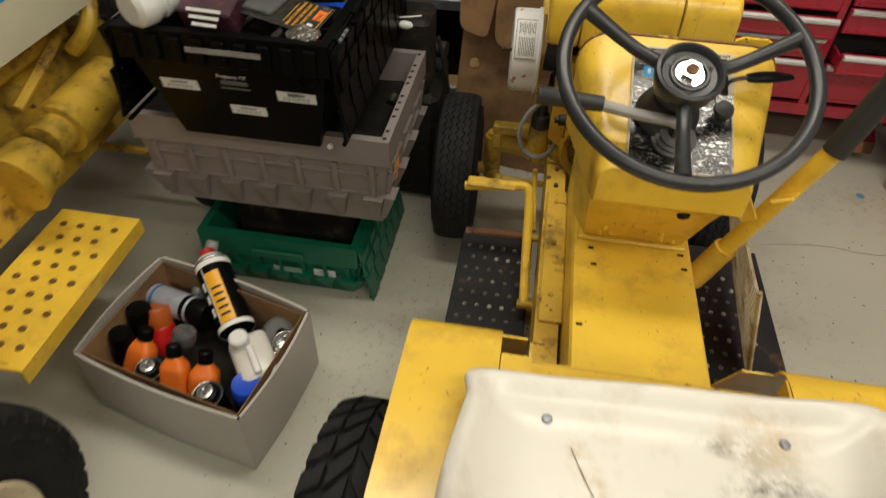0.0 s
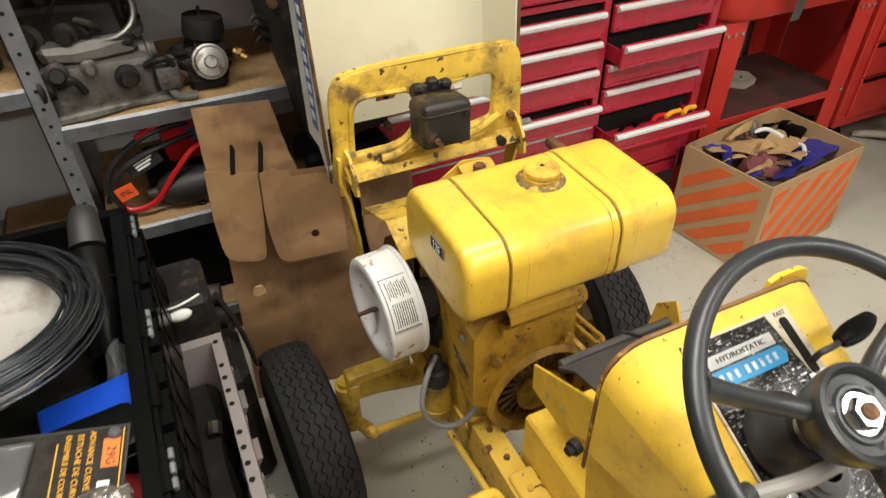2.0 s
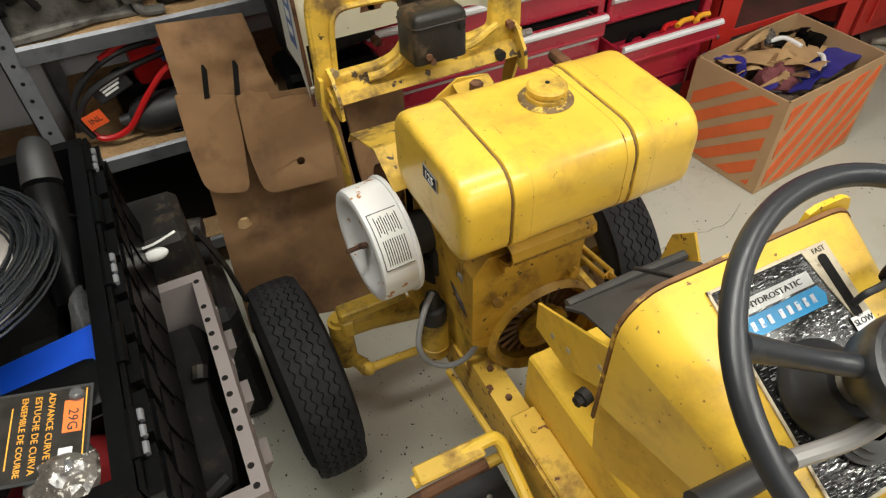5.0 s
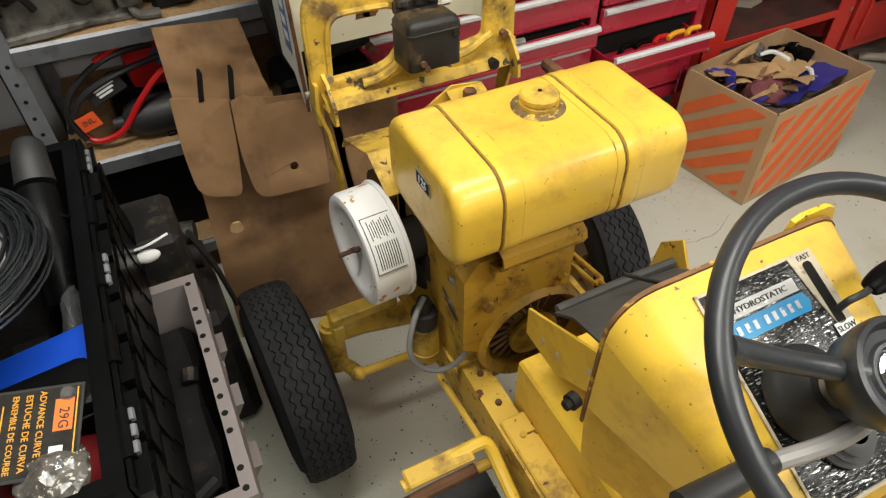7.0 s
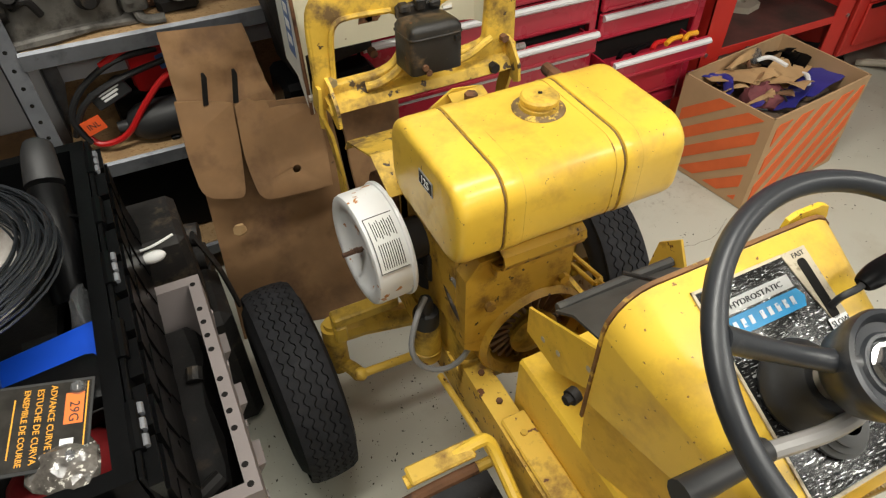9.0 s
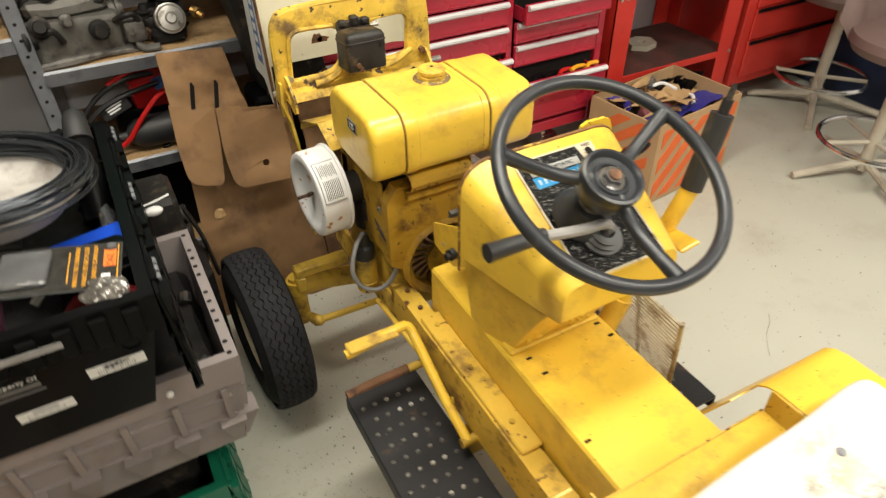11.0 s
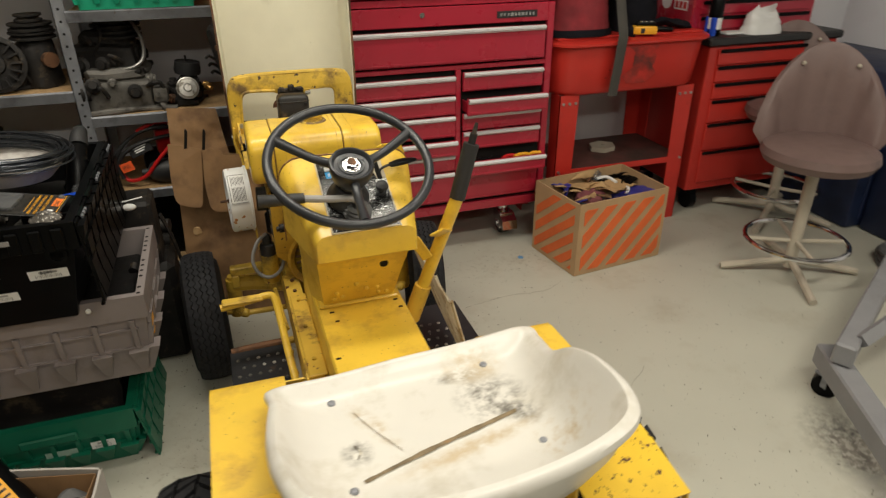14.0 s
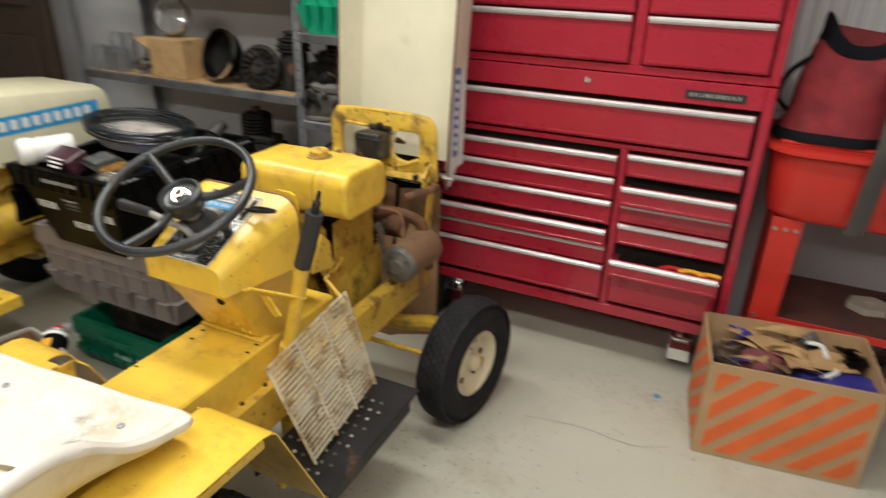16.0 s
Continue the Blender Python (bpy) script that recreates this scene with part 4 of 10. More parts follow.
        for i in range(9):
            for j in range(6):
                x = x0 + 0.020 + j * 0.026 + (0.013 if i % 2 else 0)
                y = 0.64 + i * 0.036
                if x < x1 - 0.012:
                    bm = B()
                    lathe(bm, [(0.0052, 0.308), (0.0040, 0.3110), (0.0, 0.3114)], Matrix.Translation((x, y, 0)), 8)
                    part("stud", bm, STUD_WORN, fb)
        if s < 0:
            bm = B()
            tube(bm, [(-0.308, 0.978, 0.305), (-0.25, 0.98, 0.308), (-0.165, 0.98, 0.31)], 0.011, 10)
            part("front_roll", bm, RUSTY, fb)
            bm = B()
            cyl(bm, (-0.178, 0.98, 0.31), (-0.13, 0.98, 0.31), 0.010, seg=10)
            part("support_pin", bm, YELLOW_WORN, tr)
        bm = B()
        box(bm, (s * 0.205 - 0.01, 0.62, 0.24), (s * 0.205 + 0.01, 0.96, 0.2995), 0.002)
        box(bm, (min(s * 0.1, s * 0.2), 0.76, 0.25), (max(s * 0.1, s * 0.2), 0.80, 0.2995), 0.002)
        part("footboard_bracket", bm, YELLOW_GREASY, tr)
    # rear fenders
    for s in (-1, 1):
        bm = B()
        top = [(0.590, 0.300), (0.462, 0.566), (0.454, 0.584), (0.440, 0.595), (0.420, 0.600), (0.25, 0.605), (0.08, 0.604), (-0.035, 0.586)]
        xo, xi = (0.360, 0.200) if s > 0 else (-0.328, -0.1935)
        bent(bm, top[1:], min(xo, xi), max(xo, xi), 0.003)
        bent(bm, top[:2], min(xo, s * 0.155), max(xo, s * 0.155), 0.003)
        fen = part("fender", bm, YELLOW, tr, "yellow pressed-steel rear fender")
        bm = B()
        prism(bm, [(0.420, 0.5965), (0.25, 0.6015), (0.08, 0.6005), (-0.035, 0.5825), (-0.035, 0.566), (0.08, 0.584), (0.25, 0.585), (0.420, 0.580)], min(xo, xo - s * 0.004), max(xo, xo - s * 0.004))
        part("fender_lip", bm, YELLOW_WORN, fen)
        bm = B()
        bent(bm, [(0.070, 0.6062), (0.030, 0.5999), (-0.0365, 0.5893)], min(xo, xi) - 0.001, max(xo, xi) + 0.001, 0.0012)
        part("rusted_edge", bm, YELLOW_FLAKED if s < 0 else YELLOW_CHIPPED, fen, "rear edge with flaking paint and rust")
        bm = B()
        bent(bm, [(0.150, 0.6082), (0.105, 0.6079), (0.0703, 0.6064)], min(xo, xi) - 0.0005, max(xo, xi) + 0.0005, 0.0009)
        part("chipped_strip", bm, YELLOW_CHIPPED, fen, "yellow paint with small chips")
    # strip beside the left fender, turned along the rear with a round notch
    bm = B()
    bent(bm, [(0.40, 0.6035), (0.10, 0.6070), (0.02, 0.6030), (-0.041, 0.5930)], -0.1920, -0.150, 0.003)
    strip = part("deck_strip", bm, YELLOW, tr, "yellow strip beside the fender with a round hole")
    bm = B()
    cyl(bm, (-0.178, 0.004, 0.5995), (-0.178, 0.004, 0.6022), 0.0068, seg=14)
    part("strip_hole", bm, SHADE_IN, strip)
    bm = B()
    prism(bm, [(-0.1495, 0.004), (-0.1495, -0.041), (-0.086, -0.050), (-0.080, -0.032), (-0.068, -0.026), (-0.056, -0.034), (-0.050, -0.050), (0.046, -0.052), (0.046, -0.015), (-0.100, -0.008), (-0.132, -0.006)], 0.590, 0.594, "z")
    part("rear_flange", bm, YELLOW_WORN, tr, "yellow rear flange with a rounded notch")
    bm = B()
    bent(bm, [(0.14, 0.6086), (0.095, 0.6090)], -0.3285, -0.306, 0.0010)
    part("rust_patch", bm, YELLOW_FLAKED, tr, "rusted patch at the fender's edge")
    # deck between the fenders
    bm = B()
    bent(bm, [(0.43, 0.552), (0.12, 0.545), (0.04, 0.49)], -0.1495, 0.1955, 0.004)
    part("seat_deck", bm, YELLOW, tr, "yellow deck under the seat")
    bm = B()
    box(bm, (-0.1495, 0.4305, 0.36), (0.1955, 0.4335, 0.556), 0)
    part("deck_front", bm, YELLOW_WORN, tr, "upright yellow front of the seat well")
    for x0, x1 in ((-0.154, -0.150), (0.196, 0.1995)):
        bm = B()
        box(bm, (x0, 0.02, 0.40), (x1, 0.43, 0.6005), 0)
        part("deck_side", bm, YELLOW_WORN, tr, "upright yellow side of the seat well")
    bm = B()
    for x in (-0.085, 0.085):
        box(bm, (x - 0.012, 0.08, 0.552), (x + 0.012, 0.31, 0.606), 0.003)
    box(bm, (-0.13, 0.26, 0.602), (0.16, 0.29, 0.627), 0.003)
    box(bm, (-0.13, 0.08, 0.602), (0.17, 0.11, 0.627), 0.003)
    part("seat_bracket", bm, YELLOW_GREASY, tr, "greasy yellow seat brackets")
    # transaxle, rear plate, hitch
    bm = B()
    cyl(bm, (-0.30, 0.185, 0.266), (0.30, 0.185, 0.266), 0.045, seg=18)
    box(bm, (-0.085, 0.06, 0.2), (0.085, 0.40, 0.43), 0.03, seg=2)
    part("transaxle", bm, YELLOW_GREASY, tr, "greasy yellow transaxle casing")
    bm = B()
    prism(bm, [(-0.085, 0.235), (0.06, 0.215), (0.085, 0.25), (0.085, 0.41), (-0.085, 0.43)], 0.036, 0.046, "y")
    box(bm, (-0.11, 0.0, 0.40), (0.11, 0.06, 0.408), 0.003)
    box(bm, (-0.10, 0.02, 0.33), (0.095, 0.035, 0.43), 0.003)
    for x, z in ((-0.06, 0.26), (0.055, 0.24), (0.06, 0.385)):
        cyl(bm, (x, 0.03, z), (x, 0.036, z), 0.009, seg=12)
    part("rear_plate", bm, YELLOW_WORN, tr, "yellow rear hitch plate")
    bm = B()
    prism(bm, [(0.004, 0.06), (0.069, 0.06), (0.069, -0.01), (0.036, -0.04), (0.004, -0.01)], 0.378, 0.39, "z")
    dr = part("drawbar", bm, YELLOW_WORN, tr)
    bm = B()
    mh = Matrix.Translation((0.036, 0.0, 0.39))
    lathe(bm, [(0.0, 0.0), (0.02, 0.0), (0.02, 0.012), (0.012, 0.018), (0.012, 0.022), (0.019, 0.028), (0.0245, 0.042), (0.019, 0.058), (0.008, 0.066), (0.0, 0.067)], mh, 24)
    part("hitch_ball", bm, mat("brown_rusted_ball", (0.10, 0.055, 0.035), 0.45, metal=0.4, var=0.2), dr, "rusty brown hitch ball")
    bm = B()
    tube(bm, [(-0.10, 0.05, 0.36), (-0.12, 0.03, 0.34), (-0.115, 0.03, 0.31), (-0.09, 0.045, 0.30)], 0.008, 8)
    part("axle_clamp", bm, YELLOW_GREASY, tr)
    # seat pan
    rim_pts = [(-0.212, 0.320, 0.677), (-0.11, 0.330, 0.672), (0.0, 0.338, 0.675), (0.12, 0.342, 0.677), (0.246, 0.346, 0.684), (0.257, 0.30, 0.688), (0.250, 0.235, 0.706), (0.250, 0.17, 0.757), (0.254, 0.105, 0.783), (0.255, 0.03, 0.786), (0.226, -0.025, 0.784), (0.13, -0.060, 0.781), (0, -0.073, 0.779), (-0.12, -0.060, 0.777), (-0.195, -0.015, 0.772), (-0.220, 0.055, 0.758), (-0.226, 0.145, 0.722), (-0.222, 0.22, 0.697), (-0.215, 0.28, 0.682)]
    rp = [p + V(0, 0, -0.013) for p in smooth_path(rim_pts, 5, True)]
    ctr, flo = V(0.01, 0.165, 0), 0.637
    bm = B()
    rings = []
    for k2, f in ((0.02, 0.0), (0.35, 0.0), (0.60, 0.01), (0.74, 0.06), (0.84, 0.25), (0.91, 0.55), (0.965, 0.88), (1.0, 1.0)):
        rings.append([V(ctr.x + (p.x - ctr.x) * k2, ctr.y + (p.y - ctr.y) * k2, flo + (p.z - flo) * f) for p in rp])
    for k2, dz in ((1.03, -0.001), (1.058, -0.006), (1.066, -0.014), (1.060, -0.020), (1.035, -0.0215)):
        rings.append([V(ctr.x + (p.x - ctr.x) * k2, ctr.y + (p.y - ctr.y) * k2, p.z + dz) for p in rp])
    for k2, f in ((0.98, 0.62), (0.90, 0.22), (0.76, -0.02)):
        rings.append([V(ctr.x + (p.x - ctr.x) * k2, ctr.y + (p.y - ctr.y) * k2, flo - 0.008 + (p.z - 0.022 - flo) * f) for p in rp])
    rings.append([V(ctr.x + (p.x - ctr.x) * 0.05, ctr.y + (p.y - ctr.y) * 0.05, flo - 0.009) for p in rp])
    ring_faces(bm, rings, False, True, True)
    seat = part("seat", bm, SEAT_WHITE, tr, "off-white fibreglass bucket seat pan, cushion missing", 40)
    for x, y in ((-0.128, 0.284), (0.154, 0.300), (0.172, 0.090), (-0.130, 0.085), (0.032, 0.012), (0.082, 0.026), (-0.022, 0.008)):
        bm = B()
        big = y > 0.0
        z = flo + 0.003
        if not big:
            z += 0.006
        lathe(bm, [(0.0068 if big else 0.005, -0.004), (0.0068 if big else 0.005, 0.001), (0.005 if big else 0.0035, 0.003), (0.0, 0.0035)], Matrix.Translation((x, y, z)), 14)
        part("bolt", bm, GALV, seat)

    def streak(pts, w, z, name, material):
        bm = B()
        prev = None
        p = smooth_path([V(x, y, z) for x, y in pts], 10)
        for i, c in enumerate(p):
            d = (p[min(i + 1, len(p) - 1)] - p[max(i - 1, 0)]).normalized()
            ww = w * (0.55 + 0.45 * math.sin(math.pi * (0.12 + 0.8 * i / len(p)))) * (0.8 + 0.4 * noise.noise(c * 60))
            sd = V(-d.y, d.x, 0) * ww
            cur = (bm.verts.new(c + sd), bm.verts.new(c - sd))
            if prev:
                bm.faces.new((prev[0], prev[1], cur[1], cur[0]))
            prev = cur
        part(name, bm, material, seat)
    streak([(-0.112, 0.098), (-0.03, 0.122), (0.036, 0.139), (0.12, 0.159), (0.208, 0.181)], 0.0056, flo + 0.0022, "crack", SEAT_CRACK)
    streak([(-0.098, 0.250), (-0.075, 0.20), (-0.042, 0.142)], 0.0009, flo + 0.0020, "crack", SEAT_CRACK)
    streak([(-0.112, 0.175), (-0.105, 0.16), (-0.112, 0.145)], 0.0022, flo + 0.0018, "grease_smudge", SEAT_SMUDGE)
    # wheels
    for s in (-1, 1):
        rear_wheel((0.337, 0.212, 0.266) if s > 0 else (-0.332, 0.195, 0.266), s, tr)
        front_wheel((s * (0.360 if s > 0 else 0.380), 1.362, 0.208), s, tr, -10.4 if s > 0 else 2.5)
    # front axle
    bm = B()
    tube(bm, [(-0.285, 1.377, 0.30), (-0.22, 1.377, 0.295), (-0.12, 1.377, 0.27), (0.12, 1.377, 0.27), (0.22, 1.377, 0.295), (0.285, 1.377, 0.30)], 0.027, 10, smooth=False)
    box(bm, (-0.06, 1.34, 0.255), (0.06, 1.41, 0.33), 0.008)
    part("front_axle", bm, YELLOW_GREASY, tr, "greasy yellow front axle beam")
    for s in (-1, 1):
        bm = B()
        cyl(bm, (s * 0.285, 1.377, 0.185), (s * 0.285, 1.377, 0.318), 0.024, seg=16)
        cyl(bm, (s * 0.285, 1.377, 0.318), (s * 0.285, 1.377, 0.330), 0.017, seg=12)
        cyl(bm, (s * 0.28, 1.377, 0.204), (s * 0.41, 1.377, 0.204), 0.017, seg=12)
        part("spindle", bm, YELLOW_GREASY, tr)
        bm = B()
        tube(bm, [(s * 0.285, 1.377, 0.20), (s * 0.268, 1.335, 0.215), (s * 0.259, 1.306, 0.218)], 0.016, 8, flat=0.5)
        part("steering_arm", bm, YELLOW_GREASY, tr)
    bm = B()
    box(bm, (-0.288, 1.340, 0.345), (-0.15, 1.372, 0.372), 0.004)
    box(bm, (-0.288, 1.340, 0.30), (-0.262, 1.372, 0.345), 0.004)
    part("axle_arm", bm, YELLOW_GREASY, tr, "greasy rusted axle arm")
    bm = B()
    tube(bm, [(-0.259, 1.306, 0.225), (0.0, 1.296, 0.228), (0.259, 1.306, 0.225)], 0.009, 10)
    for x in (-0.259, 0.259):
        ball(bm, (x, 1.306, 0.225), 0.015, 10, 6)
    part("tie_rod", bm, YELLOW_WORN, tr, "rusty yellow tie rod")
    bm = B()
    tube(bm, [(-0.165, 1.12, 0.40), (-0.16, 0.98, 0.405), (-0.155, 0.90, 0.40)], 0.006, 8)
    part("drag_link", bm, YELLOW_WORN, tr)
    # engine
    bm = B()
    box(bm, (-0.135, 1.09, 0.36), (0.060, 1.36, 0.56), 0.02, seg=2)
    blk = part("engine_block", bm, YELLOW_GREASY, tr, "oily yellow single-cylinder engine block")
    bm = B()
    for i in range(9):
        z = 0.565 + i * 0.014
        box(bm, (-0.125, 1.12, z), (0.050, 1.34, z + 0.006), 0.002)
    box(bm, (-0.105, 1.14, 0.56), (0.030, 1.32, 0.69), 0.01)
    part("cylinder_fins", bm, IRON, blk, "dark cooling fins")
    # shroud plate facing the dash with its round opening
    bm = B()
    cx, cz, r = -0.026, 0.514, 0.080
    k = 40
    inner = [V(cx + r * math.cos(2 * math.pi * i / k), 1.062, cz + r * math.sin(2 * math.pi * i / k)) for i in range(k)]
    outl = []
    for i in range(k):
        a = 2 * math.pi * i / k
        x, z = math.cos(a), math.sin(a)
        if z > 0.05:
            t = max(0.098, min((0.058 if x > 0 else 0.124) / max(abs(x), 1e-6), 0.201 / z))
            p = (x * t, z * t)
        else:
            p = (x * 0.098, z * 0.098)
        outl.append(V(cx + p[0], 1.062, cz + p[1]))
    ring_faces(bm, [inner, outl, [p + V(0, 0.03, 0) for p in outl], [p + V(0, 0.03, 0) for p in inner]], True)
    box(bm, (-0.150, 1.0925, 0.54), (-0.142, 1.30, 0.715), 0.003)
    box(bm, (0.052, 1.0925, 0.54), (0.060, 1.30, 0.715), 0.003)
    shr = part("blower_shroud", bm, YELLOW_DIRTY, blk, "yellow sheet blower shroud with round opening")
    bm = B()
    rings = []
    for i in range(k):
        a = 2 * math.pi * i / k
        rings.append([V(cx + rr * math.cos(a), yy, cz + rr * math.sin(a)) for rr, yy in ((r - 0.002, 1.062), (r + 0.010, 1.050), (r + 0.016, 1.062))])
    ring_faces(bm, rings, True)
    part("shroud_ring", bm, YELLOW_DIRTY, shr)
    bm = B()
    mf = frame_on((cx, 1.085, cz), (1, 0, 0), (0, 0, 1))
    lathe(bm, [(0.0, -0.010), (0.075, -0.010), (0.075, -0.016), (0.0, -0.016)], mf, 32)
    fly = part("flywheel", bm, IRON, blk, "dark finned flywheel")
    for i in range(22):
        bm = B()
        box(bm, (0.036, -0.003, -0.012), (0.073, 0.003, 0.016), 0.001, mf @ Matrix.Rotation(2 * math.pi * i / 22, 4, "Z") @ Matrix.Rotation(0.5, 4, "X"))
        part("blade", bm, STARTER, fly)
    bm = B()
    lathe(bm, [(0.040, -0.01), (0.040, 0.010), (0.030, 0.014), (0.030, 0.022), (0.043, 0.026), (0.043, 0.032), (0.028, 0.036), (0.012, 0.038), (0.0, 0.038)], mf, 28)
    part("pulley", bm, YELLOW_GREASY, fly, "yellow grooved drive pulley")
    # tank bracket
    bm = B()
    bent(bm, [(1.062, 0.704), (1.042, 0.712), (1.029, 0.722), (1.024, 0.734), (1.028, 0.746), (1.042, 0.7525), (1.22, 0.7530)], -0.112, 0.018, 0.004)
    box(bm, (-0.112, 1.046, 0.690), (0.018, 1.060, 0.706), 0.002)
    for x in (-0.115, 0.012):
        cyl(bm, (x, 1.046, 0.63), (x, 1.054, 0.63), 0.009, seg=6)
    part("tank_bracket", bm, YELLOW_DIRTY, blk, "yellow tank support bracket")
    # fuel tank
    bm = B()
    rings = []

    def tank_ring(x, inset):
        out = []
        y0, y1, z0, z1 = 1.015 + inset, 1.225 - inset, 0.757 + inset, 0.885 - inset
        hi, lo = max(0.006, 0.041 - inset * 0.5), max(0.005, 0.038 - inset * 0.5)
        for cy, cz2, a0, rr in ((y1 - hi, z1 - hi, 0, hi), (y0 + hi, z1 - hi, 90, hi), (y0 + lo, z0 + lo, 180, lo), (y1 - lo, z0 + lo, 270, lo)):
            for i in range(7):
                a = radians(a0 + i * 15)
                out.append(V(x, cy + rr * math.cos(a), cz2 + rr * math.sin(a)))
        return out
    stations = [(-0.186, 0.045), (-0.186, 0.013), (-0.1852, 0.0072), (-0.182, 0.003), (-0.177, 0.0008), (-0.170, 0.0)]
    for sx in (-0.124, 0.050):
        stations += [(sx - 0.0026, 0.0), (sx - 0.0016, 0.0018), (sx + 0.0016, 0.0018), (sx + 0.0026, -0.001)]
        stations += [(sx + 0.026, -0.001), (sx + 0.028, 0.0)]
    stations += [(0.134, 0.0), (0.1425, 0.0008), (0.1475, 0.003), (0.1507, 0.0072), (0.1515, 0.013), (0.1515, 0.045)]
    ring_faces(bm, [tank_ring(x, i) for x, i in stations])
    tank = part("fuel_tank", bm, YELLOW, tr, "bulging yellow fuel tank with two pressed bands", 50)
    for sx in (-0.124, -0.097, 0.036, 0.050, 0.077):
        bm = B()
        deep = sx in (-0.124, 0.050)
        dp = 0.0014 if deep else 0.0001
        w = 0.0011 if deep else 0.0006
        inn, outr = [tank_ring(sx + k, dp) for k in (-w, w)], [tank_ring(sx + k, dp - 0.0008) for k in (-w, w)]
        ring_faces(bm, [[a, b, c, d] for a, b, c, d in zip(inn[0], inn[1], outr[1], outr[0])], True)
        part("band_seam", bm, SEAM_DIRT if deep else YELLOW_WORN, tank, "dirt-filled groove beside a band" if deep else "")
    bm = B()
    mt = Matrix.Translation((-0.008, 1.135, 0.884)) @ Matrix.Diagonal((0.9, 0.9, 1.0, 1.0))
    lathe(bm, [(0.036, 0.0), (0.034, 0.003), (0.029, 0.004), (0.029, 0.009), (0.027, 0.010), (0.027, 0.013), (0.029, 0.014), (0.029, 0.019), (0.026, 0.022), (0.012, 0.0235), (0.0, 0.0235)], mt, 28)
    cap = part("fuel_cap", bm, YELLOW_CAST, tank, "grubby yellow screw cap")
    bm = B()
    lathe(bm, [(0.040, 0.0015), (0.037, 0.0040), (0.030, 0.0048)], mt, 28)
    part("cap_grime", bm, CAP_DIRT, tank, "ring of oily dirt round the filler")
    bm = B()
    cyl(bm, (-0.008, 1.135, 0.9075), (-0.008, 1.135, 0.9085), 0.003, seg=8)
    part("vent_hole", bm, SHADE_IN, cap)
    mbg = frame_on((-0.1866, 1.105, 0.845), (0, -1, 0), (0, 0, 1))
    bm = B()
    panel(bm, mbg, 0.040, 0.022, 0.0012, bevel=0.0005)
    bad = part("badge", bm, mat("chrome_badge", (0.5, 0.5, 0.5), 0.3, metal=0.6), tank, "small framed number badge")
    bm = B()
    panel(bm, mbg, 0.035, 0.017, 0.0005, oz=0.0012)
    part("badge_field", bm, INK, bad)
    lettering("125", 0.0165, mbg @ Matrix.Translation((0, 0, 0.002)), PAPER, bad)
    # air cleaner
    ma = frame_on((-0.197, 1.230, 0.650), (0.06, -1.0, 0), (0, 0, 1))
    bm = B()
    lathe(bm, [(0.0, 0.0), (0.088, -0.002), (0.0935, -0.002), (0.0945, 0.001), (0.0935, 0.004), (0.0905, 0.005), (0.0905, 0.052), (0.0885, 0.058), (0.084, 0.060), (0.074, 0.0595), (0.068, 0.056), (0.060, 0.050), (0.03, 0.047), (0.0, 0.0465)], ma, 44)
    air = part("air_cleaner", bm, WHITE_ENAMEL, tr, "white enamel round air cleaner with rust spots")
    bm = B()
    q = ma @ V(0, 0, 0.046)
    zd = ma.to_3x3() @ V(0, 0, 1)
    cyl(bm, q, q + zd * 0.034, 0.0038, seg=8)
    box(bm, (-0.016, -0.004, 0.048), (0.016, 0.004, 0.060), 0.003, ma @ Matrix.Rotation(0.7, 4, "Z"))
    part("wing_nut", bm, RUSTY, air, "rusty wing nut and stud")

    def around(u, h, w, hh, mm, name, material, rr=0.0913):
        bm = B()
        rings = []
        for i in range(9):
            a = u + w * (i / 8 - 0.5)
            rings.append([ma @ V(rad * math.cos(a), rad * math.sin(a), h + z) for rad, z in ((rr, -hh / 2), (rr + mm, -hh / 2), (rr + mm, hh / 2), (rr, hh / 2))])
        ring_faces(bm, rings)
        return part(name, bm, material, air)
    around(radians(42), 0.031, 0.95, 0.046, 0.0004, "label", PAPER)
    for i in range(10):
        hh = 0.014 + i * 0.0036
        for u0, w in ((radians(42) - 0.20, 0.42), (radians(42) + 0.24, 0.32 - 0.05 * (i % 3))):
            around(u0, hh, w, 0.0013, 0.0005, "label_bar", INK, 0.0917)
    around(radians(42), 0.0535, 0.95, 0.0012, 0.0005, "label_bar", INK, 0.0917)
    for du in (-0.47, 0.47):
        around(radians(42) + du, 0.031, 0.012, 0.044, 0.0005, "label_bar", INK, 0.0917)
    # carburettor and intake, dark clutter between
    bm = B()
    cyl(bm, (-0.178, 1.215, 0.65), (-0.10, 1.215, 0.645), 0.034, seg=18)
    box(bm, (-0.155, 1.17, 0.57), (-0.105, 1.25, 0.64), 0.01)
    cyl(bm, (-0.13, 1.215, 0.545), (-0.13, 1.215, 0.60), 0.032, seg=16)
    tube(bm, [(-0.14, 1.16, 0.62), (-0.15, 1.10, 0.60), (-0.14, 1.07, 0.57)], 0.005, 8)
    box(bm, (-0.15, 1.255, 0.60), (-0.115, 1.30, 0.70), 0.008)
    cyl(bm, (-0.14, 1.27, 0.70), (-0.14, 1.27, 0.745), 0.012, seg=10)
    part("carburettor", bm, IRON, tr, "black greasy carburettor")
    # ignition coil with its lead
    bm = B()
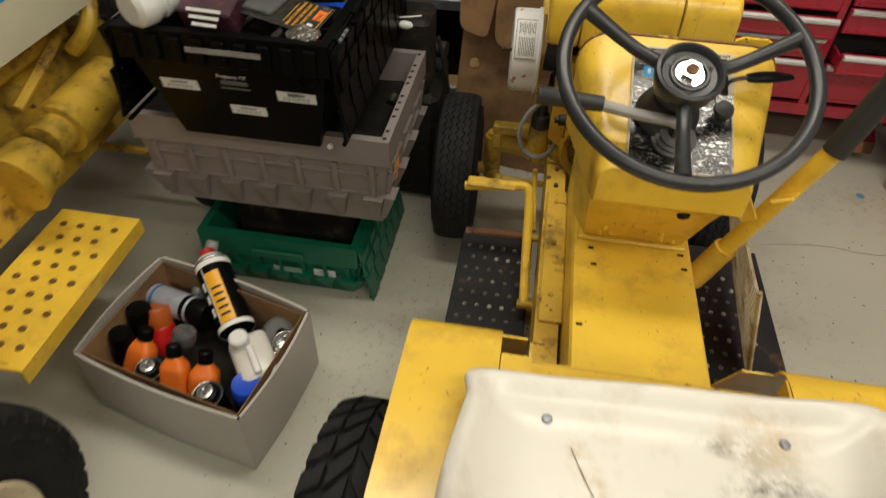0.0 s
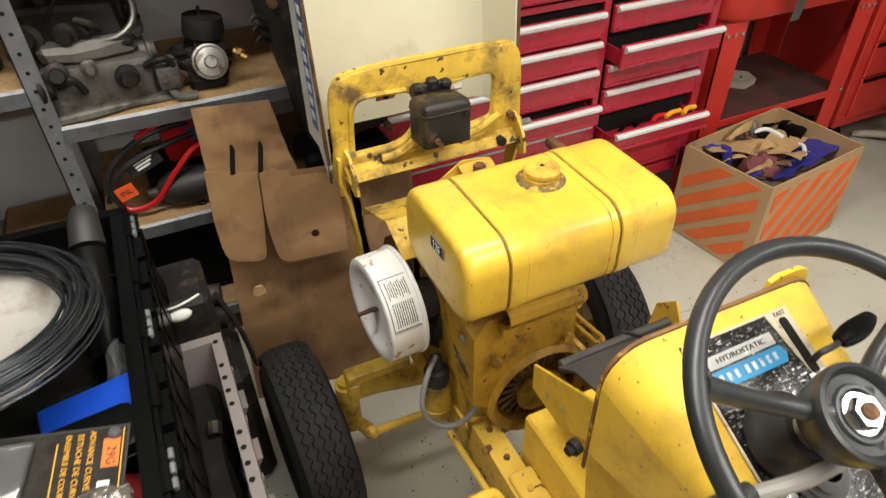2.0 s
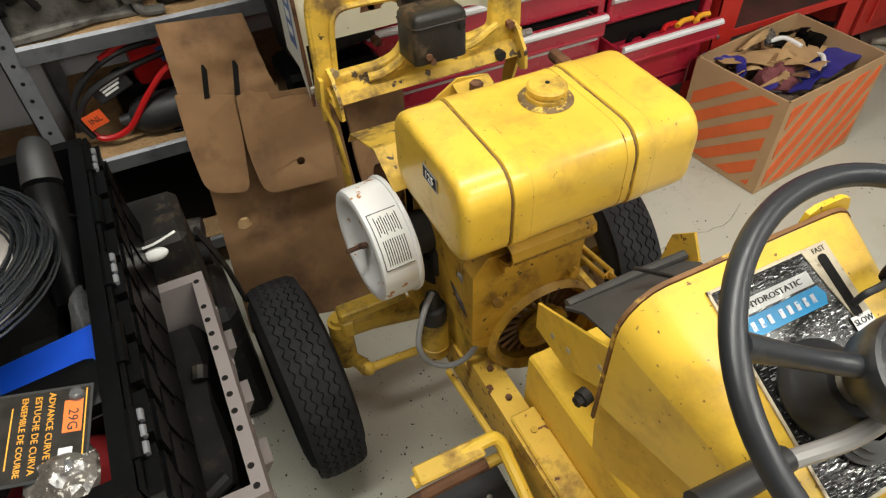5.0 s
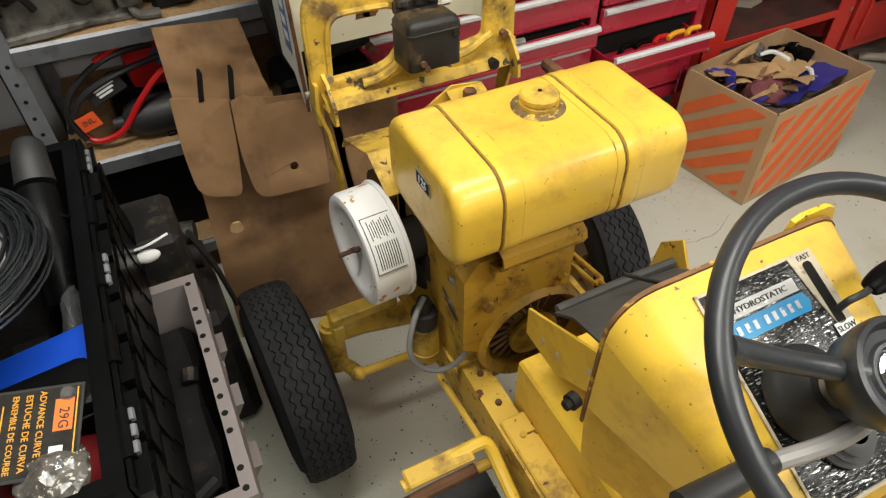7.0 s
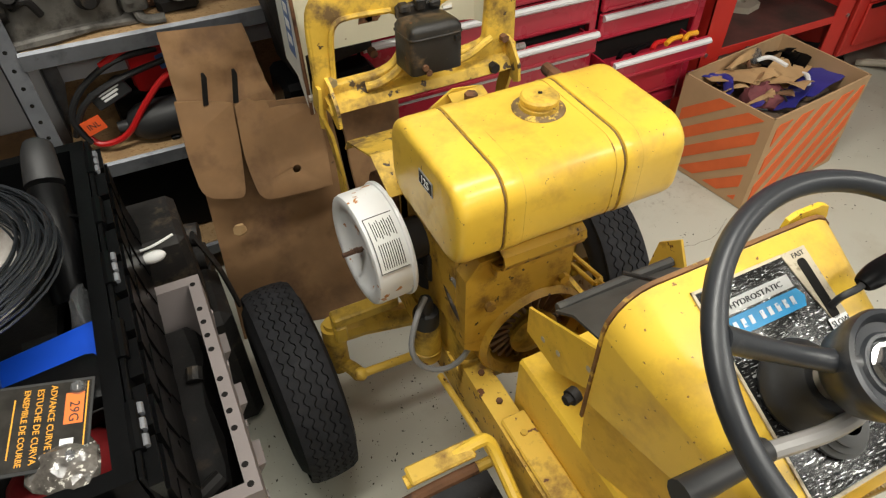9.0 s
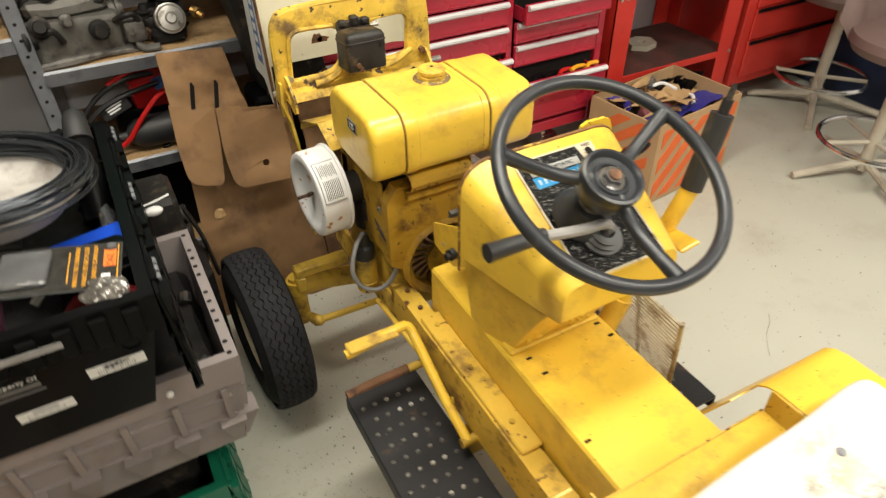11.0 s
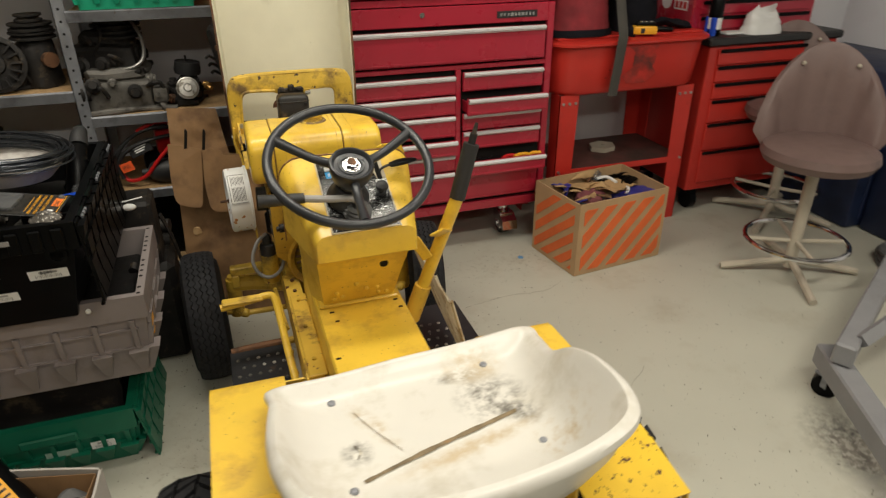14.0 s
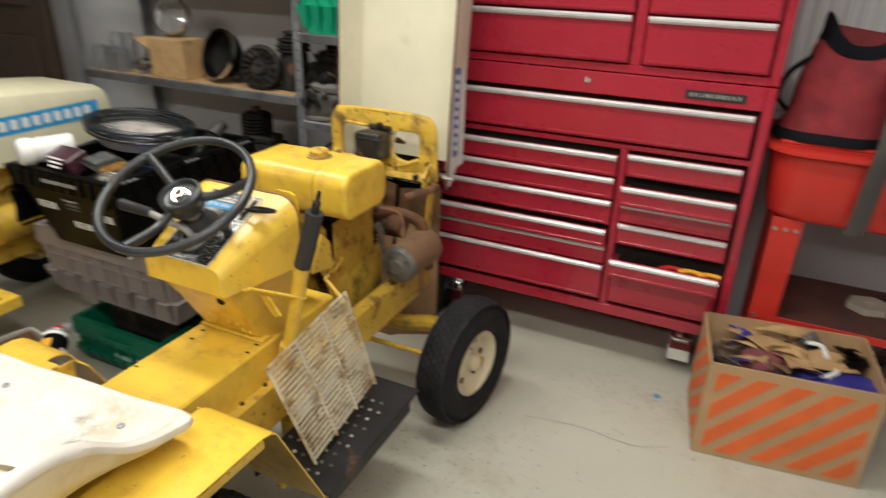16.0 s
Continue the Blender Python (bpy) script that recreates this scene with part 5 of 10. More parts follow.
    lathe(bm, [(0.0, 0.0), (0.021, 0.0), (0.024, 0.004), (0.024, 0.020), (0.026, 0.021), (0.026, 0.028), (0.024, 0.029), (0.024, 0.088), (0.0215, 0.092), (0.0, 0.092)], Matrix.Translation((-0.168, 1.165, 0.405)), 24)
    coil = part("ignition_coil", bm, YELLOW_GREASY, tr, "yellow ignition coil can")
    bm = B()
    lathe(bm, [(0.0225, 0.0), (0.0225, 0.026), (0.0205, 0.031), (0.0135, 0.034), (0.0125, 0.052), (0.010, 0.060), (0.0, 0.062)], Matrix.Translation((-0.168, 1.165, 0.497)), 18)
    part("coil_cap", bm, BLACK_RUBBER, coil)
    bm = B()
    tube(bm, [(-0.168, 1.165, 0.56), (-0.195, 1.14, 0.55), (-0.215, 1.12, 0.505), (-0.20, 1.105, 0.465), (-0.165, 1.09, 0.46), (-0.135, 1.08, 0.50), (-0.128, 1.08, 0.58), (-0.15, 1.10, 0.66)], 0.005, 8)
    part("ignition_lead", bm, LEAD_GREY, coil, "grey ignition lead")
    # generator on the right
    bm = B()
    cyl(bm, (0.156, 1.290, 0.532), (0.160, 1.462, 0.530), 0.059, seg=28)
    gen = part("starter_generator", bm, STARTER, tr, "rust-brown starter generator cylinder")
    bm = B()
    lathe(bm, [(0.058, 0.0), (0.060, 0.008), (0.052, 0.022), (0.026, 0.028), (0.022, 0.032), (0.0, 0.032)], frame_on((0.156, 1.291, 0.532), (1, 0, 0), (0, 0, 1)), 28)
    for i in range(4):
        a = i * 1.57 + 0.6
        cyl(bm, (0.156 + 0.042 * math.cos(a), 1.263, 0.532 + 0.042 * math.sin(a)), (0.156 + 0.042 * math.cos(a), 1.277, 0.532 + 0.042 * math.sin(a)), 0.006, seg=6)
    part("end_cap", bm, ALLOY, gen, "grey cast end cap")
    bm = B()
    prism(bm, [(1.272, 0.575), (1.286, 0.575), (1.286, 0.640), (1.262, 0.668), (1.235, 0.664), (1.262, 0.630)], 0.098, 0.104, "x")
    part("generator_strap", bm, ALLOY, gen, "dusty grey strap plate")
    # slotted link that tightens the belt
    bm = B()
    a, b = V(0.062, 1.112, 0.604), V(0.086, 1.004, 0.592)
    d = (b - a).normalized()
    o = V(-d.y, d.x, 0) * 0.0085
    for k in (-1, 1):
        tube(bm, [a + o * k, a.lerp(b, 0.62) + o * k], 0.0042, 8, smooth=False)
    tube(bm, [a - o, a + o], 0.0046, 8, smooth=False)
    tube(bm, [a.lerp(b, 0.62) - o, a.lerp(b, 0.62) + o], 0.0046, 8, smooth=False)
    tube(bm, [a.lerp(b, 0.62), b, b + V(0.09, -0.02, -0.06)], 0.0058, 8, smooth=False)
    part("belt_adjuster", bm, YELLOW_WORN, tr)
    # shield between dash and engine
    bm = B()
    bent(bm, [(0.812, 0.750), (0.86, 0.742), (0.92, 0.728), (0.955, 0.700)], -0.075, 0.105, 0.004)
    tube(bm, [(-0.07, 0.957, 0.700), (0.03, 0.956, 0.704), (0.11, 0.95, 0.712)], 0.007, 8)
    part("rubber_shield", bm, mat("dark_shield", (0.05, 0.048, 0.045), 0.7, var=0.3, second=(0.12, 0.11, 0.09), amount=0.55, sscale=10, soft=0.2), tr, "dusty dark splash shield")
    bm = B()
    prism(bm, [(0.84, 0.660), (0.84, 0.738), (1.006, 0.655), (1.004, 0.605), (0.93, 0.600)], -0.079, -0.075, "x")
    sp = part("shield_bracket", bm, YELLOW, tr, "upright yellow side bracket with holes")
    bm = B()
    prism(bm, [(0.90, 0.66), (0.952, 0.748), (0.985, 0.716), (0.995, 0.64)], 0.116, 0.120, "x")
    part("shield_bracket", bm, YELLOW_WORN, tr, "grubby yellow side bracket")
    for y, z in ((0.93, 0.64), (0.965, 0.63), (0.87, 0.68)):
        bm = B()
        cyl(bm, (-0.0795, y, z), (-0.0792, y, z), 0.005, seg=10)
        part("bracket_hole", bm, BEIGE_STEEL, sp)
    bm = B()
    cyl(bm, (0.055, 0.89, 0.752), (0.11, 0.86, 0.762), 0.011, seg=12)
    tube(bm, [(0.05, 0.892, 0.751), (0.03, 0.91, 0.752), (0.0, 0.93, 0.76)], 0.003, 6)
    part("choke_cable", bm, IRON, tr)
    # grille housing: a casting with two lamp openings
    mg = frame_on((0, 1.50, 0), (1, 0, 0), (0, 0, 1))
    bm = cut_plate(mg, rounded([(-0.208, 0.738, 0.012), (-0.206, 0.936, 0.055), (0.166, 0.936, 0.055), (0.170, 0.738, 0.012)], 6),
                   [rounded([(-0.182, 0.777, 0.012), (-0.178, 0.892, 0.030), (-0.046, 0.888, 0.040), (-0.050, 0.790, 0.040), (-0.106, 0.777, 0.01)], 5),
                    rounded([(0.010, 0.795, 0.035), (0.008, 0.888, 0.040), (0.120, 0.890, 0.030), (0.116, 0.790, 0.012), (0.070, 0.782, 0.01)], 5)], 0.006, 0.004, 0.0015)
    gh = part("grille_housing", bm, YELLOW_CAST, tr, "cast yellow grille frame with two empty lamp openings", 60)
    bm = B()
    tube(bm, [(-0.205, 1.498, 0.70), (-0.2065, 1.498, 0.80), (-0.2055, 1.498, 0.885), (-0.196, 1.498, 0.920), (-0.165, 1.498, 0.936), (-0.02, 1.496, 0.940), (0.125, 1.498, 0.936), (0.156, 1.498, 0.920), (0.1655, 1.498, 0.885), (0.169, 1.498, 0.80), (0.170, 1.498, 0.74)], 0.0075, 8, n=4)
    part("housing_lip", bm, YELLOW_CAST, gh, "rolled outer rim of the casting")
    bm = B()
    tube(bm, [(-0.180, 1.49, 0.785), (-0.176, 1.488, 0.86), (-0.166, 1.488, 0.886), (-0.14, 1.488, 0.893), (-0.07, 1.488, 0.890)], 0.005, 6, n=4)
    part("lamp_seat", bm, YELLOW_CAST, gh)
    bm = B()
    bent(bm, [(1.462, 0.742), (1.470, 0.757), (1.494, 0.764)], -0.200, 0.165, 0.004)
    box(bm, (-0.200, 1.464, 0.738), (0.165, 1.496, 0.745), 0.003)
    knobbly(bm, bm.verts, 0.002, 40)
    part("cross_bar", bm, YELLOW_CAST, gh, "oil-blackened cast cross bar")
    bm = B()
    tube(bm, [(-0.128, 1.478, 0.769), (-0.105, 1.474, 0.772), (-0.075, 1.474, 0.784), (-0.056, 1.476, 0.803), (-0.048, 1.48, 0.83)], 0.0085, 8, n=4)
    part("cradle_lip", bm, YELLOW_CAST, gh)
    bm = B()
    tube(bm, [(0.045, 1.476, 0.776), (0.075, 1.476, 0.784), (0.10, 1.478, 0.796), (0.118, 1.48, 0.803)], 0.007, 8, n=4)
    part("cradle_lip", bm, YELLOW_CAST, gh)
    for s, x in ((-1, -0.206), (1, 0.170)):
        bm = B()
        bent(bm, [(x, 0.785), (x + s * 0.004, 0.74), (x - s * 0.010, 0.69), (x - s * 0.020, 0.60), (x - s * 0.024, 0.36)], 1.478, 1.512, 0.006, "y")
        part("leg", bm, YELLOW_CAST, gh, "flared cast leg")
        bm = B()
        prism(bm, [(1.498, 0.80), (1.47, 0.792), (1.440, 0.760), (1.436, 0.728), (1.452, 0.72), (1.498, 0.738)], min(x - s * 0.010, x - s * 0.016), max(x - s * 0.010, x - s * 0.016))
        part("side_lug", bm, YELLOW_CAST, gh)
        bm = B()
        cyl(bm, (x - s * 0.022, 1.478, 0.795 if s > 0 else 0.79), (x - s * 0.022, 1.492, 0.795 if s > 0 else 0.79), 0.0075, seg=6)
        part("bolt", bm, STEEL if s < 0 else RUSTY, gh)
    bm = B()
    cyl(bm, (0.118, 1.458, 0.752), (0.118, 1.472, 0.752), 0.010, seg=6)
    part("bolt", bm, IRON, gh)
    # voltage regulator
    bm = B()
    rings = []
    for z, k2 in ((0.806, -0.006), (0.809, 0.0), (0.880, 0.0), (0.888, -0.004), (0.892, -0.012)):
        rings.append([V(x * 1.0, y, z - (y - 1.40) * 0.10) for x, y in rounded([(-0.071 - k2, 1.405 - k2, 0.010), (0.021 + k2, 1.405 - k2, 0.010), (0.021 + k2, 1.478 + k2, 0.008), (-0.071 - k2, 1.478 + k2, 0.008)], 3)])
    ring_faces(bm, rings)
    reg = part("voltage_regulator", bm, SOOTY_TIN, tr, "black tin regulator box, dusty brown on top", 40)
    bm = B()
    tube(bm, [(x, y, 0.871 - (y - 1.40) * 0.1) for x, y in rounded([(-0.0715, 1.4045, 0.010), (0.0215, 1.4045, 0.010), (0.0215, 1.4785, 0.008), (-0.0715, 1.4785, 0.008)], 3)], 0.0016, 6, closed=True, smooth=False)
    part("cover_seam", bm, SOOTY_TIN, reg)
    for x, z in ((0.010, 0.862), (-0.048, 0.822), (-0.042, 0.812)):
        bm = B()
        cyl(bm, (x, 1.400, z), (x, 1.407, z), 0.0055, seg=8)
        part("rivet", bm, RUSTY if z < 0.85 else IRON, reg)
    bm = B()
    box(bm, (-0.062, 1.478, 0.872), (0.016, 1.494, 0.896), 0.003)
    for x, dz in ((-0.05, 0.010), (-0.022, 0.016), (0.004, 0.008)):
        box(bm, (x - 0.009, 1.470, 0.886), (x + 0.009, 1.490, 0.890 + dz), 0.003)
    knobbly(bm, bm.verts, 0.002, 60)
    part("terminal_block", bm, IRON, reg)
    bm = B()
    cyl(bm, (0.022, 1.482, 0.878), (0.036, 1.478, 0.880), 0.006, seg=8)
    part("terminal", bm, STEEL, reg)
    # cooling baffle
    bm = B()
    bent(bm, [(1.215, 0.742), (1.285, 0.770), (1.40, 0.728), (1.42, 0.70)], -0.195, -0.02, 0.003)
    knobbly(bm, bm.verts, 0.003, 20)
    part("cooling_baffle", bm, YELLOW_CAST, tr, "bent yellow cooling baffle, stained black")
    bm = B()
    prism(bm, [(-0.10, 0.748), (-0.02, 0.798), (0.03, 0.792), (0.055, 0.745)], 1.36, 1.364, "y")
    bent(bm, [(1.30, 0.775), (1.362, 0.792), (1.37, 0.76)], -0.03, 0.035, 0.003)
    part("cooling_baffle", bm, YELLOW_CAST, tr, "small folded baffle with a bolt")
    bm = B()
    cyl(bm, (0.0, 1.335, 0.786), (0.0, 1.335, 0.799), 0.011, seg=6)
    part("bolt", bm, RUSTY, tr)
    bm = B()
    for p, q, r2 in (((-0.15, 1.40, 0.60), (0.10, 1.42, 0.60), 0.04), ((-0.1, 1.40, 0.5), (-0.1, 1.40, 0.68), 0.03)):
        cyl(bm, p, q, r2, seg=16)
    tube(bm, [(0.02, 1.36, 0.65), (0.06, 1.42, 0.64), (0.15, 1.45, 0.60), (0.17, 1.46, 0.45)], 0.018, 10)
    part("exhaust_pipe", bm, RUSTY, tr, "rusty exhaust and muffler")
    bm = B()
    tube(bm, [(0.165, 1.30, 0.745), (0.20, 1.36, 0.75), (0.21, 1.43, 0.745)], 0.012, 8)
    tube(bm, [(0.10, 1.24, 0.72), (0.16, 1.28, 0.70), (0.19, 1.25, 0.64)], 0.006, 8)
    part("linkage", bm, RUSTY, tr)
    # raised hood: a deep tray standing on end, its hollow side to the rear
    bm = B()

    def hood_ring(z, w, y0, y1, r=0.03):
        pts = [(-w, y0), (-w, y1 - r), (-w + r * 0.3, y1 - r * 0.3), (-w + r, y1), (w - r, y1), (w - r * 0.3, y1 - r * 0.3), (w, y1 - r), (w, y0)]
        t = 0.004
        inn = [(x * (w - t) / w, y - t if y > y0 else y) for x, y in reversed(pts)]
        return [V(x - 0.012, y, z) for x, y in pts + inn]
    ring_faces(bm, [hood_ring(z, w, y0, y1) for z, w, y0, y1 in ((0.757, 0.1995, 1.546, 1.662), (0.80, 0.20, 1.545, 1.665), (0.90, 0.202, 1.545, 1.675), (1.1, 0.204, 1.56, 1.70), (1.4, 0.206, 1.58, 1.73), (1.7, 0.206, 1.60, 1.76), (1.72, 0.20, 1.61, 1.755))])
    hood = part("hood", bm, CREAM_IN, tr, "tall raised hood showing its cream inside")
    bm = B()
    tube(bm, [(-0.205, 1.675, 1.318), (-0.18, 1.703, 1.316), (-0.02, 1.706, 1.313), (0.15, 1.703, 1.316), (0.178, 1.675, 1.318)], 0.010, 8)
    part("stiffener", bm, CREAM_IN, hood, "pressed stiffening rib")
    rs = random.Random(8)
    for k in range(26):
        cx2, cz2, r2 = rs.uniform(-0.10, 0.14), 1.40 + 0.05 * rs.random() ** 2, rs.uniform(0.003, 0.014)
        bm = B()
        ring = [V(cx2 + r2 * (0.6 + 0.7 * rs.random()) * math.cos(g), 1.7235 + 0.15 * (cz2 - 1.40) - 0.0012, cz2 + 0.7 * r2 * (0.6 + 0.7 * rs.random()) * math.sin(g)) for g in [i * 0.63 for i in range(10)]]
        bm.faces.new([bm.verts.new(c) for c in ring])
        part("rust_spot", bm, RUSTY, hood)
    for s in (-1, 1):
        mhd = frame_on((-0.012 + s * 0.2062, 1.608, 1.1), (0, 0.04, -s), (0, 1, 0.05))
        bm = B()
        box(bm, (-0.012 + s * 0.2045, 1.556, 0.76), (-0.012 + s * 0.2055, 1.66, 1.08), 0)
        prism(bm, [(1.546, 0.70), (1.575, 0.705), (1.625, 0.7568), (1.546, 0.7568)], -0.012 + s * 0.198 - 0.002, -0.012 + s * 0.198 + 0.002)
        part("hood_flank", bm, HOOD_OUT, hood, "white painted hood flank")
        bm = B()
        box(bm, (-0.012 + s * 0.2057, 1.572, 0.80), (-0.012 + s * 0.2061, 1.612, 1.08), 0)
        part("name_band", bm, NAVY_INK, hood, "blue name band on the hood side")
        for i in range(9):
            bm = B()
            box(bm, (-0.012 + s * 0.2062, 1.580, 0.82 + i * 0.028), (-0.012 + s * 0.2066, 1.604, 0.836 + i * 0.028), 0)
            part("name_bar", bm, PAPER, hood)
        bm = B()
        tube(bm, [(-0.012 + s * 0.200, 1.548, 0.70), (-0.012 + s * 0.205, 1.545, 0.90), (-0.012 + s * 0.2065, 1.56, 1.1), (-0.012 + s * 0.208, 1.58, 1.4)], 0.0035, 6)
        part("rusted_rim", bm, RUSTY, hood, "rust-brown edge of the hood")
    for x in (-0.215, 0.19):
        bm = B()
        cyl(bm, (x - 0.004, 1.525, 0.745), (x + 0.03, 1.525, 0.745), 0.007, seg=8)
        part("hinge_bolt", bm, STEEL, hood)
    bm = B()
    rng = random.Random(5)
    for cx2, cz2, rx, rz in ((-0.057, 0.790, 0.015, 0.026), (-0.040, 0.796, 0.015, 0.010), (0.008, 0.784, 0.015, 0.009)):
        ring = [V(cx2 + rx * (0.6 + 0.7 * rng.random()) * math.cos(a), 1.6695, cz2 + rz * (0.6 + 0.7 * rng.random()) * math.sin(a)) for a in [i * 0.45 for i in range(14)]]
        bm.faces.new([bm.verts.new(c) for c in ring])
    bmesh.ops.translate(bm, verts=bm.verts, vec=(0, -0.009, 0))
    part("rust_hole", bm, RUSTY, hood)
    return tr


tractor()


# ---- the red drawer cabinet ----
def drawer(parent, x0, x1, z0, z1, yf, out=0.0, handle=True, fill=None):
    y = yf - out
    bm = B()
    box(bm, (x0, y - 0.014, z0), (x1, y, z1), 0.003)
    box(bm, (x0 + 0.012, y - 0.017, z0 + 0.006), (x1 - 0.012, y - 0.0145, z0 + 0.014), 0.001)
    d = part("drawer", bm, RED, parent, "half-open red drawer" if out > 0.02 else "")
    if handle:
        bm = B()
        h = 0.019
        prism(bm, [(y - 0.0145, z1 - h), (y - 0.020, z1 - h), (y - 0.027, z1 - h * 0.6), (y - 0.027, z1 - h * 0.25), (y - 0.022, z1), (y - 0.0145, z1)], x0 + 0.004, x1 - 0.004)
        for k in (0.32, 0.55):
            prism(bm, [(y - 0.0285, z1 - h * k - 0.001), (y - 0.0285, z1 - h * k + 0.001), (y - 0.0265, z1 - h * k + 0.001), (y - 0.0265, z1 - h * k - 0.001)], x0 + 0.004, x1 - 0.004)
        part("handle", bm, mat_handle, d, "ribbed aluminium handle strip")
    if out > 0.02:
        bm = B()
        for lo, hi in (((x0 + 0.008, y, z0 + 0.004), (x0 + 0.014, y + out + 0.05, z1 - 0.02)), ((x1 - 0.014, y, z0 + 0.004), (x1 - 0.008, y + out + 0.05, z1 - 0.02)), ((x0 + 0.008, y, z0 + 0.004), (x1 - 0.008, y + out + 0.05, z0 + 0.01))):
            box(bm, lo, hi)
        part("drawer_tray", bm, RED, d)
    return d


mat_handle = mat("brushed_aluminium", (0.74, 0.74, 0.75), 0.42, metal=0.3, var=0.06, second=(0.45, 0.44, 0.43), amount=0.66, sscale=30, soft=0.1, bump=0.03)


def drawer_cabinet():
    X, XR, yf, yb = -0.035, 1.092, 1.885, 2.43
    cab = thing("drawer_cabinet", (0.53, 2.15, 0), "tall red steel drawer cabinet on casters, some drawers open", "tool cabinet")
    zb, zs = 0.200, 1.064
    for name, lo, hi, bev in (("side_panel", (X, yf, zb), (X + 0.03, yb, zs), 0.003), ("side_panel", (XR - 0.03, yf, zb), (XR, yb, zs), 0.003),
                              ("back_panel", (X + 0.03, yb - 0.01, zb), (XR - 0.03, yb, zs), 0), ("base_panel", (X + 0.03, yf, zb), (XR - 0.03, yb - 0.01, zb + 0.04), 0.003),
                              ("top_rail", (X + 0.03, yf, 0.992), (XR - 0.03, yb - 0.01, zs), 0.003), ("cross_rail", (X + 0.03, yf, 0.822), (XR - 0.03, yf + 0.019, 0.840), 0.002),
                              ("divider", (0.668, yf, zb + 0.04), (0.691, yf + 0.019, 0.822), 0.002)):
        bm = B()
        box(bm, lo, hi, bev)
        part(name, bm, RED, cab, "red enamelled steel carcass panel")
    # a near-black sheet paints the shade in the gaps between drawers
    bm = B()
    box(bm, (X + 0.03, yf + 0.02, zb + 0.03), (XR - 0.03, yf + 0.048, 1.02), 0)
    part("gap_shade_sheet", bm, SHADE_IN, cab)
    drawer(cab, 0.0, 1.050, 0.850, 0.980, yf)
    zl = (0.802, 0.722, 0.640, 0.546, 0.476, 0.397)
    for i, z in enumerate(zl):
        z0 = zl[i + 1] + 0.006 if i < 5 else 0.262
        drawer(cab, 0.0, 0.664, z0, z, yf, 0.035 if i == 3 else 0.0)
    zr = (0.812, 0.718, 0.644, 0.567, 0.460, 0.390)
    for i, z in enumerate(zr):
        z0 = zr[i + 1] + 0.006 if i < 5 else 0.262
        if i == 0:
            z0 = zr[1] + 0.018
        if i == 3:
            z0 = zr[4] + 0.03
        drawer(cab, 0.695, 1.050, z0, z, yf, {1: 0.055, 4: 0.075}.get(i, 0.0))
    # upper chest drawers
    zt = 1.78
    for name, lo, hi, bev in (("side_panel", (X, yf, zs + 0.004), (X + 0.03, yb, zt), 0.003), ("side_panel", (XR - 0.03, yf, zs + 0.004), (XR, yb, zt), 0.003),
                              ("base_panel", (X + 0.03, yf, zs + 0.004), (XR - 0.03, yb, zs + 0.03), 0.002), ("top_panel", (X + 0.03, yf, zt - 0.03), (XR - 0.03, yb, zt), 0.003),
                              ("divider", (0.655, yf, zs + 0.03), (0.690, yf + 0.039, zt - 0.03), 0.002), ("back_panel", (X + 0.03, yf + 0.04, zs + 0.03), (XR - 0.03, yf + 0.05, zt - 0.03), 0)):
        bm = B()
        box(bm, lo, hi, bev)
        part(name, bm, RED, cab, "red upper chest panel")
    for z0, z1 in ((1.100, 1.243), (1.250, 1.338), (1.344, 1.424), (1.43, 1.51), (1.516, 1.60), (1.606, 1.72)):
        drawer(cab, 0.0, 0.650, z0, z1, yf)
        drawer(cab, 0.695, 1.055, z0, z1, yf)
    # name plate and lock
    mp = frame_on((0.925, yf - 0.0005, 1.024), (1, 0, 0), (0, 0, 1))
    bm = B()
    panel(bm, mp, 0.175, 0.026, 0.003, bevel=0.001)
    npl = part("name_plate", bm, INK, cab, "small black name plate with silver marks")
    bm = B()
    for i, w in enumerate((0.014, 0.012, 0.008, 0.018, 0.014, 0.014, 0.016, 0.012, 0.012, 0.010)):
        panel(bm, mp, w * 0.72, 0.012, 0.001, -0.07 + i * 0.0155, 0, 0.0032)
    part("name_mark", bm, SILVER, npl)
    bm = B()
    cyl(bm, (0.53, yf, 1.036), (0.53, yf - 0.006, 1.036), 0.010, seg=16)
    part("lock", bm, CHROME, cab)
    # casters
    for x, y in ((0.05, 2.0), (0.965, 2.03), (0.05, 2.36), (0.965, 2.36)):
        bm = B()
        cyl(bm, (x - 0.020, y, 0.052), (x + 0.020, y, 0.052), 0.052, seg=24)
        c = part("caster_wheel", bm, BLACK_RUBBER, cab, "grey rubber caster wheel")
        bm = B()
        box(bm, (x - 0.045, y - 0.045, 0.178), (x + 0.045, y + 0.045, 0.194), 0.004)
        cyl(bm, (x, y, 0.118), (x, y, 0.178), 0.026, 0.034, 16)
        for dx in (-0.032, 0.027):
            prism(bm, [(y - 0.038, 0.035), (y + 0.030, 0.035), (y + 0.045, 0.12), (y - 0.045, 0.12)], x + dx, x + dx + 0.005)
        box(bm, (x - 0.032, y - 0.05, 0.106), (x + 0.032, y + 0.045, 0.120), 0.005)
        prism(bm, [(y - 0.085, 0.045), (y - 0.075, 0.085), (y - 0.03, 0.115), (y - 0.035, 0.06)], x - 0.034, x + 0.040)
        cyl(bm, (x - 0.038, y, 0.052), (x + 0.038, y, 0.052), 0.013, seg=10)
        part("caster_fork", bm, CHROME, c, "shiny plated caster fork and brake")
    return cab


drawer_cabinet()


